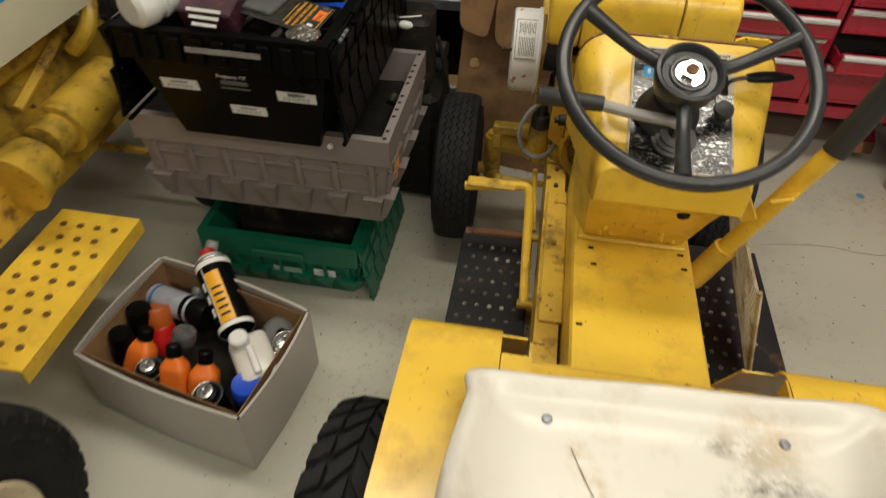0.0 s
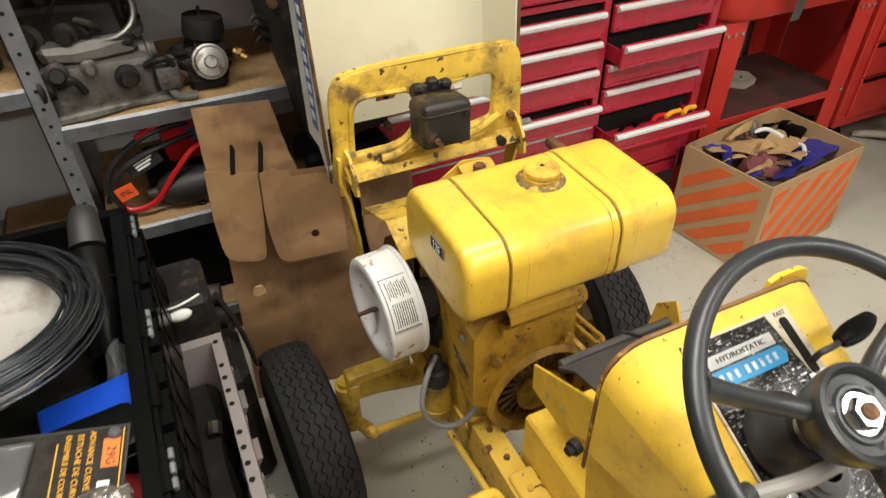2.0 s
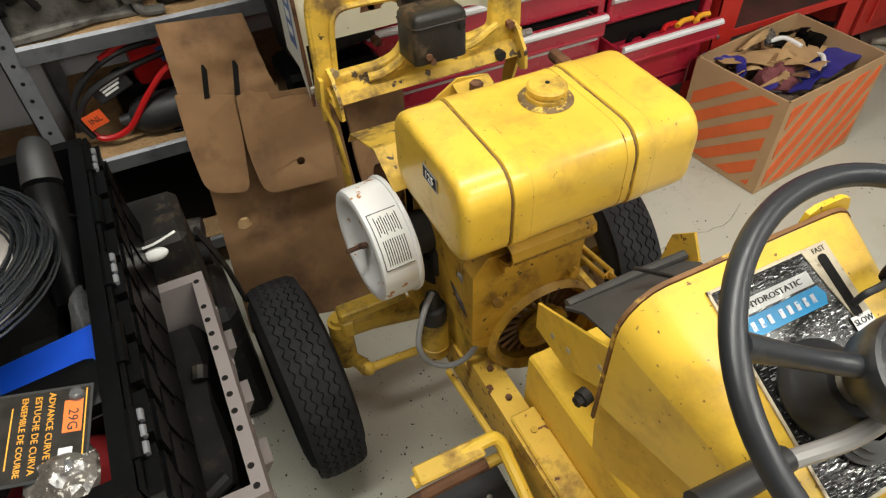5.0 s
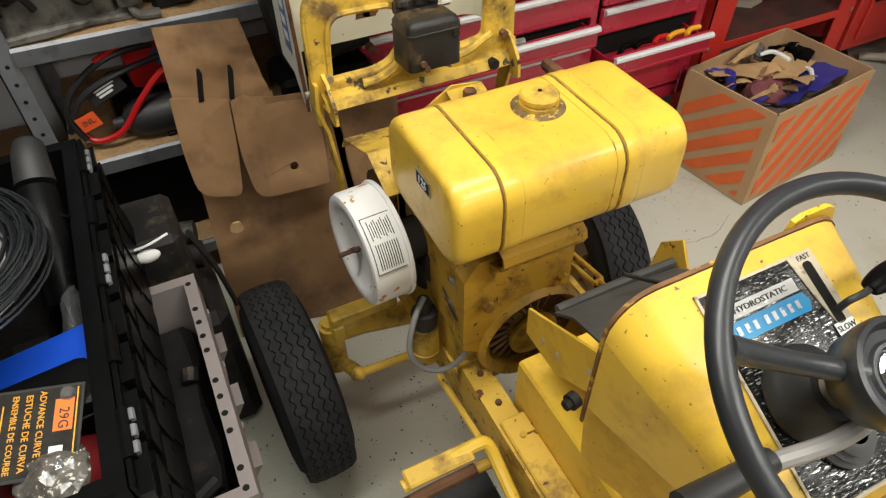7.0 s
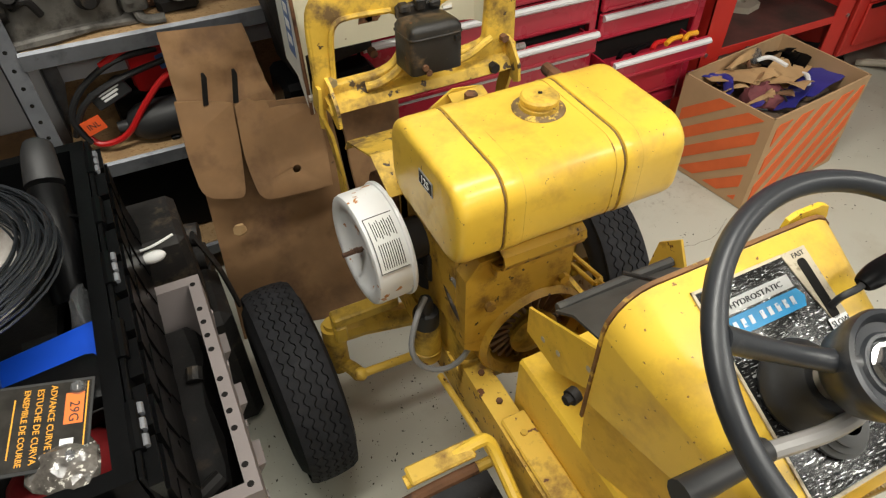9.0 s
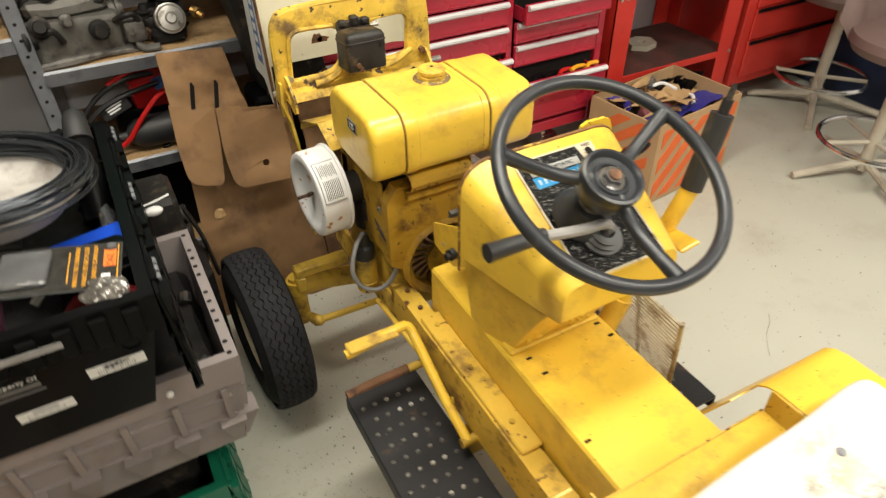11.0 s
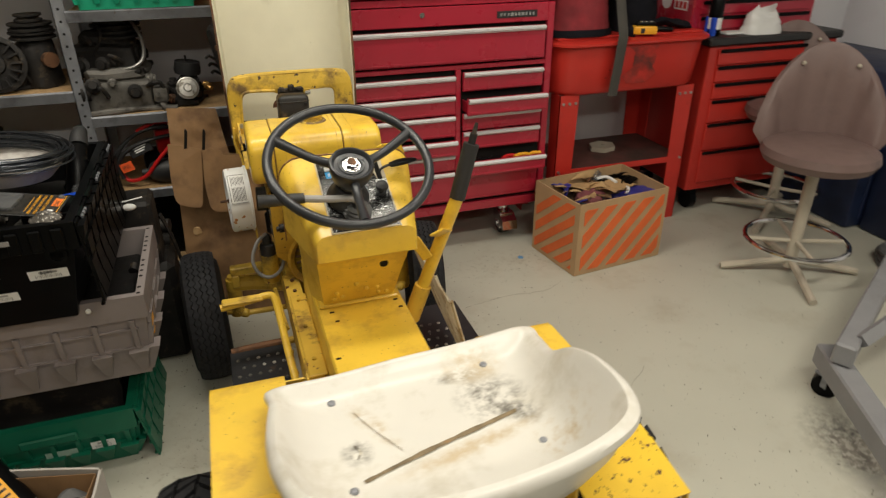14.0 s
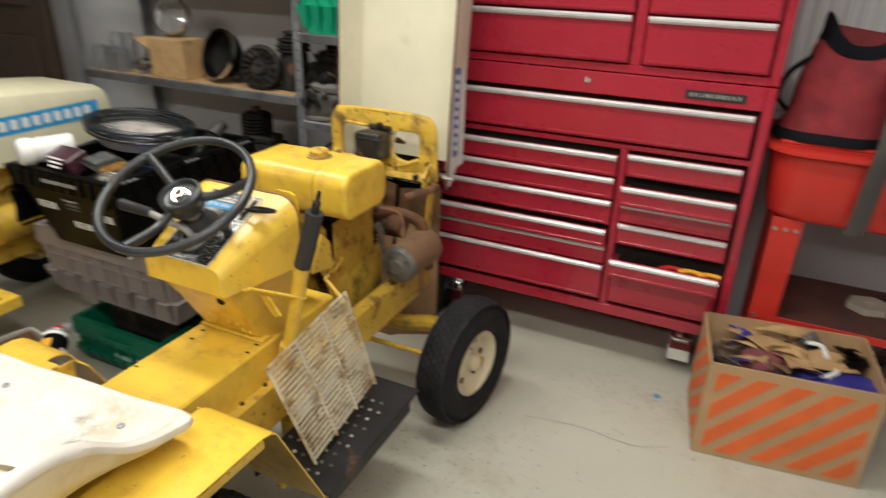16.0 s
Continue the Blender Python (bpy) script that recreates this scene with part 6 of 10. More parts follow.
def drawer_contents():
    rng = random.Random(8)
    for i in range(5):
        bm = B()
        x = 0.74 + i * 0.06
        tube(bm, [(x, 1.825 + 0.01 * (i % 2), 0.449), (x + 0.03, 1.845, 0.453), (x + 0.07, 1.85, 0.449)], 0.008, 8)
        solo("screwdriver", bm, (BLACK_PLASTIC, BLACK_PLASTIC, RED_PLASTIC, YELLOW_LABEL, YELLOW_LABEL)[i], ("black", "black", "red", "yellow", "yellow")[i] + " gripped screwdriver lying in an open drawer", "screwdriver", "tools in the drawer")
    for i in range(4):
        bm = B()
        x = 0.12 + i * 0.13 + rng.random() * 0.04
        cyl(bm, (x, 1.862, 0.525), (x + 0.09, 1.868, 0.53), 0.009, seg=8)
        solo("socket_wrench", bm, CHROME if i % 2 else BLACK_PLASTIC, ("chromed" if i % 2 else "black") + " wrench lying in a slightly open drawer", "wrench", "tools in the drawer")


drawer_contents()


# ---- red parts washer ----
def parts_washer():
    w = thing("parts_washer", (1.5, 2.1, 0), "red steel parts washer tub on four legs with lower shelf", "parts washer")
    x0, x1, y0, y1 = 1.112, 1.880, 1.865, 2.33

    def rr(x0, x1, y0, y1, r, z, k=6):
        out = []
        for cx, cy, a0 in ((x1 - r, y1 - r, 0), (x0 + r, y1 - r, 90), (x0 + r, y0 + r, 180), (x1 - r, y0 + r, 270)):
            for i in range(k + 1):
                a = radians(a0 + i * 90 / k)
                out.append(V(cx + r * math.cos(a), cy + r * math.sin(a), z))
        return out
    bm = B()
    rings = [rr(x0 + d, x1 - d, y0 + d, y1 - d, q, z, 9) for d, q, z in ((0.075, 0.06, 0.664), (0.045, 0.08, 0.667), (0.028, 0.095, 0.676), (0.020, 0.10, 0.692), (0.010, 0.10, 0.80), (0.004, 0.10, 0.872),
             (-0.012, 0.11, 0.879), (-0.020, 0.115, 0.884), (-0.020, 0.115, 0.893), (-0.012, 0.11, 0.899), (0.012, 0.10, 0.902))]
    ring_faces(bm, rings)
    tub = part("tub", bm, RED_WASHER, w, "scratched red tub with rolled rim")
    bm = B()
    box(bm, (x0 + 0.02, y0 + 0.05, 0.9), (x1 - 0.02, y1, 0.912), 0.004)
    part("lid", bm, RED_WASHER, w, "flat red lid, scuffed")
    bm = B()
    streak_pts = [(1.53, 0.868), (1.54, 0.82), (1.53, 0.77), (1.51, 0.71)]
    prev = None
    for i, (x, z) in enumerate([(p.x, p.z) for p in smooth_path([V(a, 0, b) for a, b in streak_pts], 5)]):
        ww = 0.08 * (0.6 + 0.8 * abs(noise.noise(V(x * 20, z * 20, 1))))
        yy = y0 + 0.0035 + (0.875 - z) * 0.054
        cur = (bm.verts.new((x - ww, yy, z)), bm.verts.new((x + ww, yy, z)))
        if prev:
            bm.faces.new((prev[0], prev[1], cur[1], cur[0]))
        prev = cur
    part("grease_stain", bm, mat("grease_on_red", (0.50, 0.030, 0.020), 0.4, var=0.15, scale=8, second=(0.045, 0.018, 0.014), amount=0.42, sscale=13, soft=0.30), tub, "dark grease stain down the front")
    for x, y in ((x0 + 0.045, y0 + 0.04), (x1 - 0.026, y0 + 0.04), (x0 + 0.045, y1 - 0.03), (x1 - 0.026, y1 - 0.03)):
        bm = B()
        sx = 1 if x < 1.5 else -1
        sy = 1 if y < 2.1 else -1
        t = 0.004
        top = 0.672
        for wx, wy in ((0.095, t), (t, 0.085)):
            rings = []
            for z, k, off in ((0.0, 0.82, 0.0), (top, 1.0, 0.0)):
                ox = x + sx * off
                rings.append([V(ox, y, z), V(ox + sx * (wx * k if wx > t else t), y, z), V(ox + sx * (wx * k if wx > t else t), y + sy * (wy * k if wy > t else t), z), V(ox, y + sy * (wy * k if wy > t else t), z)])
            ring_faces(bm, rings)
        leg = part("leg", bm, RED_WASHER, w, "tapered red angle leg")
        for dx, dz in ((0.018, 0.635), (0.048, 0.635), (0.078, 0.635), (0.02, 0.32)):
            bm = B()
            cyl(bm, (x + sx * dx, y - sy * 0.0005, dz), (x + sx * dx, y - sy * 0.006, dz), 0.007, seg=6)
            part("bolt", bm, STEEL, leg)
    bm = B()
    box(bm, (x0 + 0.050, y0 + 0.046, 0.318), (x1 - 0.031, y1 - 0.036, 0.326), 0)
    shelf = part("lower_shelf", bm, mat("grimy_red_shelf", (0.085, 0.03, 0.025), 0.6, var=0.3, scale=6, second=(0.035, 0.022, 0.018), amount=0.48, sscale=5, soft=0.2), w, "grimy lower shelf")
    bm = B()
    box(bm, (x0 + 0.050, y0 + 0.0405, 0.300), (x1 - 0.031, y0 + 0.0455, 0.327), 0.001)
    part("shelf_lip", bm, RED_WASHER, shelf, "red folded front edge")
    return w


parts_washer()


def hex_plate():
    bm = B()
    m = Matrix.Translation((1.53, 2.117, 0.327)) @ pose(0, 0, 0, 0, 0, 15)
    k = [V(0.062 * math.cos(i * math.pi / 3) * 1.15, 0.062 * math.sin(i * math.pi / 3), 0) for i in range(6)]
    hole = [V(0.016 * math.cos(i * math.pi / 3), 0.016 * math.sin(i * math.pi / 3), 0) for i in range(6)]
    up = V(0, 0, 0.022)
    ring_faces(bm, [[m @ p for p in k], [m @ (p + up) for p in k], [m @ (p + up) for p in hole], [m @ p for p in hole]], True)
    solo("hexagonal_block", bm, BEIGE_STEEL, "pale six-sided block with a centre hole on the washer shelf", "block")


hex_plate()


def soft_bag(name, c, sx, sy, sz, material, label, seed, peak=0.35):
    """A slumped canvas bag: a superellipse tower with folds."""
    bag = thing(name, (c[0], c[1], c[2]), label, "bag")
    bm = B()
    rings = []
    n = 40
    for j in range(13):
        t = j / 12
        k = 1.0 - peak * t ** 1.6
        ring = []
        for i in range(n):
            a = 2 * math.pi * i / n
            ca, sa = math.cos(a), math.sin(a)
            e = 0.65
            x = sx * math.copysign(abs(ca) ** e, ca) * k
            y = sy * math.copysign(abs(sa) ** e, sa) * k * (1 - 0.45 * t)
            p = V(c[0] + x, c[1] + y, c[2] + sz * t * (1 + 0.18 * math.cos(2 * a) * t))
            ff = noise.noise(V(x * 9 + seed, y * 9, t * 3)) * 0.018 + noise.noise(V(x * 25, y * 25 + seed, t * 8)) * 0.007
            ring.append(p + V(ca, sa, 0) * ff * (0.3 + t))
        rings.append(ring)
    ring_faces(bm, rings)
    part("body", bm, material, bag, "", 80)
    return bag


def slumped_duffel():
    """A red bag drawn up to two soft peaks, its black lining turned out at the mouth."""
    c, sz = V(1.262, 2.04, 0.912), 0.325
    bag = thing("tool_bag", tuple(c), "dark red canvas tool bag with black lining on the washer", "bag")

    def ring(t, grow=0.0):
        out = []
        for i in range(48):
            a = 2 * math.pi * i / 48
            ca, sa = math.cos(a), math.sin(a)
            wx = 0.150 - 0.052 * t ** 1.2 + grow
            wy = 0.125 - 0.070 * t + grow
            x = wx * math.copysign(abs(ca) ** 0.7, ca) + 0.030 * t
            y = wy * math.copysign(abs(sa) ** 0.7, sa)
            z = sz * t * (1 + 0.15 * math.cos(2 * a) * t * t + 0.03 * ca * t)
            f = noise.noise(V(x * 8 + 2, y * 9, t * 2.4)) * 0.030 + noise.noise(V(x * 22, y * 22 + 5, t * 7)) * 0.011
            pinch = -0.022 * math.exp(-((a - 4.5) / 0.35) ** 2) * t
            out.append(c + V(x, y, z) + V(ca, sa, 0) * (f * (0.25 + 0.75 * t) + pinch))
        return out
    bm = B()
    ring_faces(bm, [ring(j / 16) for j in range(16)])
    part("body", bm, RED_CLOTH, bag, "", 80)
    bm = B()
    ring_faces(bm, [ring(0.82, 0.003), ring(0.90, 0.007), ring(0.97, 0.008), ring(1.0, 0.003), ring(0.98, -0.010), ring(0.90, -0.016), ring(0.80, -0.02)], cap=False)
    part("collar", bm, BLACK_CLOTH, bag, "black lining turned out at the mouth", 80)
    bm = B()
    ring_faces(bm, [ring(0.0, 0.002), ring(0.0, 0.009), ring(0.05, 0.010), ring(0.085, 0.004)], cap=False)
    part("base_band", bm, BLACK_CLOTH, bag, "black band round the foot of the bag", 60)
    bm = B()
    tube(bm, [(1.385, 2.00, 1.205), (1.402, 1.93, 1.13), (1.400, 1.875, 1.00), (1.394, 1.838, 0.925), (1.390, 1.834, 0.885), (1.384, 1.838, 0.78), (1.378, 1.846, 0.67)], 0.027, 8, flat=0.10)
    part("strap", bm, STRAP, bag, "grey webbing strap hanging over the edge")
    bm = B()
    tube(bm, [(1.135, 2.03, 0.98), (1.095, 2.0, 1.03), (1.115, 2.0, 1.10), (1.17, 2.02, 1.15)], 0.011, 8, flat=0.6)
    part("handle", bm, BLACK_CLOTH, bag, "black side handle")


def bags():
    slumped_duffel()
    b2 = soft_bag("camera_bag", (1.560, 2.06, 0.912), 0.112, 0.10, 0.225, BLACK_CLOTH, "black canvas bag with a folded flap on the parts washer", 5.0, 0.04)
    bm = B()
    rings = []
    for j in range(9):
        u = j / 8
        x = 1.440 + 0.245 * u
        lift = 0.012 * u + 0.006 * math.sin(5 * u)
        yf = 1.952 + 0.008 * math.sin(4 * u)
        prof = [(2.14, 1.125), (2.14, 1.165), (2.05, 1.196), (1.985, 1.198), (yf, 1.178), (yf - 0.012, 1.13), (yf - 0.004, 1.082), (yf + 0.010, 1.080), (yf + 0.012, 1.12)]
        rings.append([V(x + 0.010 * noise.noise(V(u * 3, y * 8, z * 9)), y, z + lift + 0.006 * noise.noise(V(u * 5, y * 14, 2))) for y, z in prof])
    ring_faces(bm, rings)
    part("flap", bm, BLACK_CLOTH, b2, "folded-over flap", 60)
    bm = B()
    tube(bm, [(1.45, 1.99, 1.12), (1.435, 1.94, 1.02), (1.455, 1.915, 0.94), (1.50, 1.905, 0.918)], 0.020, 8, flat=0.3)
    part("strap", bm, BLACK_CLOTH, b2)
    b3 = soft_bag("plastic_carrier_bag", (1.625, 2.25, 0.912), 0.185, 0.075, 0.345, mat("thin_white_plastic", (0.80, 0.82, 0.88), 0.35, var=0.04, spec=0.6), "white plastic carrier bag with pink print", 9.0, 0.06)
    for pts in ([(1.755, 2.23, 1.27), (1.785, 2.22, 1.345), (1.825, 2.22, 1.335), (1.825, 2.22, 1.27), (1.79, 2.225, 1.225)], [(1.475, 2.23, 1.27), (1.50, 2.22, 1.35), (1.535, 2.22, 1.335), (1.56, 2.22, 1.26)]):
        bm = B()
        tube(bm, pts, 0.014, 8, flat=0.35)
        part("handle", bm, WHITE_PLASTIC, b3)
    for x, z, w, h in ((1.555, 1.235, 0.085, 0.034), (1.600, 1.212, 0.10, 0.020), (1.575, 1.190, 0.12, 0.016)):
        bm = B()
        panel(bm, frame_on((x, 2.186, z), (1, 0.02, -0.30), (0.30, 0.1, 1)), w, h, 0.004)
        part("print_bar", bm, mat("pink_print", (0.75, 0.18, 0.35), 0.5), b3)
    # tape measure
    t = thing("tape_measure", (1.565, 1.90, 0.912), "yellow and black tape measure on the parts washer", "tape measure")
    bm = B()
    m = Matrix.Translation((1.540, 1.905, 0.912)) @ pose(0, 0, 0, 0, 0, -22)
    box(bm, (-0.052, -0.026, 0.0), (0.050, 0.026, 0.034), 0.007, m, 2)
    part("case", bm, YELLOW_LABEL, t, "yellow case")
    bm = B()
    box(bm, (-0.040, -0.014, 0.0345), (0.044, 0.020, 0.050), 0.006, m, 2)
    part("grip", bm, BLACK_PLASTIC, t)
    bm = B()
    box(bm, (-0.020, -0.027, 0.006), (-0.004, -0.0262, 0.026), 0, m)
    part("label_bar", bm, INK, t)
    bm = B()
    for x in (-0.02, 0.0, 0.02):
        cyl(bm, m @ V(x, -0.010, 0.0505), m @ V(x, -0.010, 0.056), 0.007, seg=12)
    part("clip", bm, CHROME, t, "shiny belt clip")
    bm = B()
    tube(bm, [(1.605, 1.945, 0.922), (1.64, 1.925, 0.925), (1.69, 1.915, 0.922)], 0.013, 10, flat=0.8)
    solo("marker_pen", bm, BLACK_PLASTIC, "stubby black handle lying beside the tape measure", "tool handle")
    bm = B()
    tube(bm, [(1.66, 2.02, 0.93), (1.70, 1.99, 0.945), (1.76, 1.985, 0.935), (1.82, 2.00, 0.922)], 0.034, 10, flat=0.5)
    knobbly(bm, bm.verts, 0.014, 22, 3)
    solo("work_glove", bm, BLACK_CLOTH, "crumpled black glove lying on the red washer lid", "glove")


bags()


# ---- second red cabinet with chest ----
def second_cabinet():
    c = thing("rolling_tool_cabinet", (2.3, 2.2, 0), "red rolling tool cabinet with black top and drawer pulls", "tool cabinet")
    x0, x1, yf, yb = 1.925, 2.68, 1.93, 2.43
    bm = B()
    box(bm, (x0, yf, 0.12), (x1, yb, 0.83), 0.004)
    part("body", bm, RED_WASHER, c)
    bm = B()
    box(bm, (x0 - 0.015, yf - 0.02, 0.832), (x1 + 0.015, yb, 0.868), 0.008)
    part("worktop", bm, BLACK_RUBBER, c, "black rubber worktop")
    for z0, z1 in ((0.745, 0.815), (0.665, 0.738), (0.585, 0.658), (0.47, 0.578), (0.33, 0.463), (0.16, 0.323)):
        bm = B()
        box(bm, (x0 + 0.05, yf - 0.010, z0), (x1 - 0.03, yf - 0.0005, z1), 0.003)
        d = part("drawer", bm, RED_WASHER, c)
        bm = B()
        box(bm, (x0 + 0.055, yf - 0.020, z1 - 0.014), (x1 - 0.035, yf - 0.0105, z1 + 0.002), 0.003)
        part("pull", bm, BLACK_PLASTIC, d, "black drawer pull")
    for x, y in ((2.0, 1.99), (2.6, 1.99), (2.0, 2.37), (2.6, 2.37)):
        bm = B()
        cyl(bm, (x - 0.018, y, 0.05), (x + 0.018, y, 0.05), 0.05, seg=20)
        box(bm, (x - 0.025, y - 0.03, 0.085), (x + 0.025, y + 0.03, 0.12), 0.003)
        part("caster", bm, BLACK_PLASTIC, c)
    ch = thing("tool_chest", (2.25, 2.25, 0.868), "red tool chest with stickers on its side", "tool chest")
    bm = B()
    cx0, cx1, cy0, cy1 = 1.90, 2.62, 2.06, 2.42
    box(bm, (cx0, cy0, 0.868), (cx1, cy1, 1.42), 0.005)
    part("body", bm, RED, ch)
    for i in range(7):
        bm = B()
        z0 = 0.885 + i * 0.07
        box(bm, (cx0 + 0.04, cy0 - 0.008, z0), (cx1 - 0.03, cy0 - 0.0005, z0 + 0.06), 0.002)
        d = part("drawer", bm, RED, ch)
        bm = B()
        box(bm, (cx0 + 0.045, cy0 - 0.018, z0 + 0.044), (cx1 - 0.035, cy0 - 0.0085, z0 + 0.06), 0.003)
        part("pull", bm, BLACK_PLASTIC, d)
    ms = frame_on((cx0 - 0.0005, 2.22, 1.03), (0, -1, 0), (0, 0, 1))
    oval = [V(math.cos(a) * 0.085, math.sin(a) * 0.035, 0) for a in [i * math.pi / 14 for i in range(28)]]
    for name, ox, oy, w, h, mt in (("yellow_sticker", 0.015, 0.055, 0, 0, YELLOW_LABEL), ("white_sticker", 0.07, -0.04, 0.10, 0.045, PAPER), ("round_sticker", -0.04, -0.03, 0, -1, PAPER), ("dark_sticker", 0.0, 0.14, 0.08, 0.05, INK), ("white_sticker", 0.105, 0.18, 0.05, 0.10, PAPER), ("yellow_sticker", 0.04, 0.225, 0.07, 0.035, YELLOW_LABEL)):
        bm = B()
        if w:
            panel(bm, ms, w, h, 0.001, ox, oy, 0.0004)
        else:
            k = 1 if h == 0 else 0.45
            ring = [ms @ (V(p.x * k, p.y * (1 if h == 0 else 1.1), 0) + V(ox, oy, 0.0006)) for p in oval]
            ring_faces(bm, [ring, [p + V(-0.0008, 0, 0) for p in ring]])
        st = part(name, bm, mt, ch, "plain coloured sticker")
        if name == "yellow_sticker" and not w:
            bm = B()
            for i in range(7):
                panel(bm, ms, 0.013, 0.03, 0.0006, ox - 0.057 + i * 0.019, oy, 0.0016)
            part("sticker_mark", bm, INK, st)
        if name == "white_sticker" and w > 0.09:
            bm = B()
            for i in range(3):
                panel(bm, ms, 0.022, 0.03, 0.0006, ox - 0.03 + i * 0.03, oy, 0.0018)
            part("sticker_mark", bm, RED_PLASTIC, st)


second_cabinet()


def bench_clutter():
    can = thing("spray_can", (1.985, 2.0, 0.868), "black spray can with white label on the cabinet top", "spray can")
    bm = B()
    lathe(bm, [(0.0, 0.0), (0.030, 0.0), (0.031, 0.004), (0.031, 0.15), (0.025, 0.165), (0.0, 0.166)], Matrix.Translation((1.985, 2.0, 0.868)), 20)
    part("can", bm, BLACK_PLASTIC, can)
    bm = B()
    lathe(bm, [(0.024, 0.166), (0.024, 0.20), (0.02, 0.206), (0.0, 0.206)], Matrix.Translation((1.985, 2.0, 0.868)), 18)
    part("cap", bm, CHROME, can)
    bm = B()
    lathe(bm, [(0.0314, 0.03), (0.0314, 0.08)], Matrix.Translation((1.985, 2.0, 0.868)), 20)
    part("label", bm, PAPER, can)
    bm = B()
    box(bm, (2.05, 1.98, 0.868), (2.25, 2.05, 0.876), 0.002)
    solo("sand_paper", bm, PAPER, "sheets of white paper lying on the cabinet top", "paper")
    bag = soft_bag("crumpled_plastic_bag", (2.25, 1.99, 0.868), 0.10, 0.06, 0.11, WHITE_PLASTIC, "crumpled white plastic bag on the cabinet top", 12.0, 0.5)
    bm = B()
    box(bm, (1.955, 1.97, 0.868), (1.975, 2.03, 0.95), 0.003)
    solo("blue_carton", bm, BLUE, "small blue carton standing beside the spray can", "carton")


bench_clutter()


def air_conditioner():
    ac = thing("air_conditioner", (1.66, 2.43, 1.14), "cream window air conditioner with louvred grille, on the wall", "air conditioner")
    bm = B()
    x0, x1, z0, z1, y = 1.40, 1.90, 1.05, 1.50, 2.40
    box(bm, (x0, y, z0), (x1, 2.459, z1), 0.008)
    part("case", bm, AC_CREAM, ac)
    for i in range(9):
        bm = B()
        box(bm, (x0 + 0.03, y - 0.012, z0 + 0.10 + i * 0.026), (x0 + 0.33, y - 0.0005, z0 + 0.115 + i * 0.026), 0.002)
        part("louvre", bm, AC_CREAM, ac)
    bm = B()
    for i in range(9):
        box(bm, (x0 + 0.36, y - 0.003, z0 + 0.10 + i * 0.026), (x0 + 0.48, y - 0.0005, z0 + 0.113 + i * 0.026), 0)
    part("vent_slot", bm, SHADE_IN, ac)


air_conditioner()


# ---- striped cardboard box ----
def open_box(name, corners, h, material, inside, label, t=0.006, bulge=0.002):
    """A box open at the top, from four floor corners."""
    c = [V(*p, 0.002) for p in corners]
    mid = sum(c, V(0, 0, 0)) / 4
    ob = thing(name, (mid.x, mid.y, 0), label, "cardboard box")
    for i in range(4):
        a, b = c[i], c[(i + 1) % 4]
        d = (b - a).normalized()
        nn = V(d.y, -d.x, 0)
        if (mid - a).dot(nn) < 0:
            nn = -nn
        bm = B()
        rings = []
        for k in range(7):
            z = h * k / 6
            bow = bulge * math.sin(math.pi * (0.15 + 0.6 * k / 6))
            ring = []
            for q in range(9):
                u = q / 8
                p = a + (b - a) * u + V(0, 0, z) - nn * bow * math.sin(math.pi * u)
                p += nn * 0.0008 * noise.noise(V(u * 4, z * 9, i * 3.0))
                ring.append(p)
            rings.append(ring + [p + nn * t for p in reversed(ring)])
        ring_faces(bm, rings)
        part("side", bm, material, ob, "", 50)
    bm = B()
    bm.faces.new([bm.verts.new(p) for p in c])
    bmesh.ops.solidify(bm, geom=bm.faces[:], thickness=0.004)
    part("bottom", bm, inside, ob)
    return ob


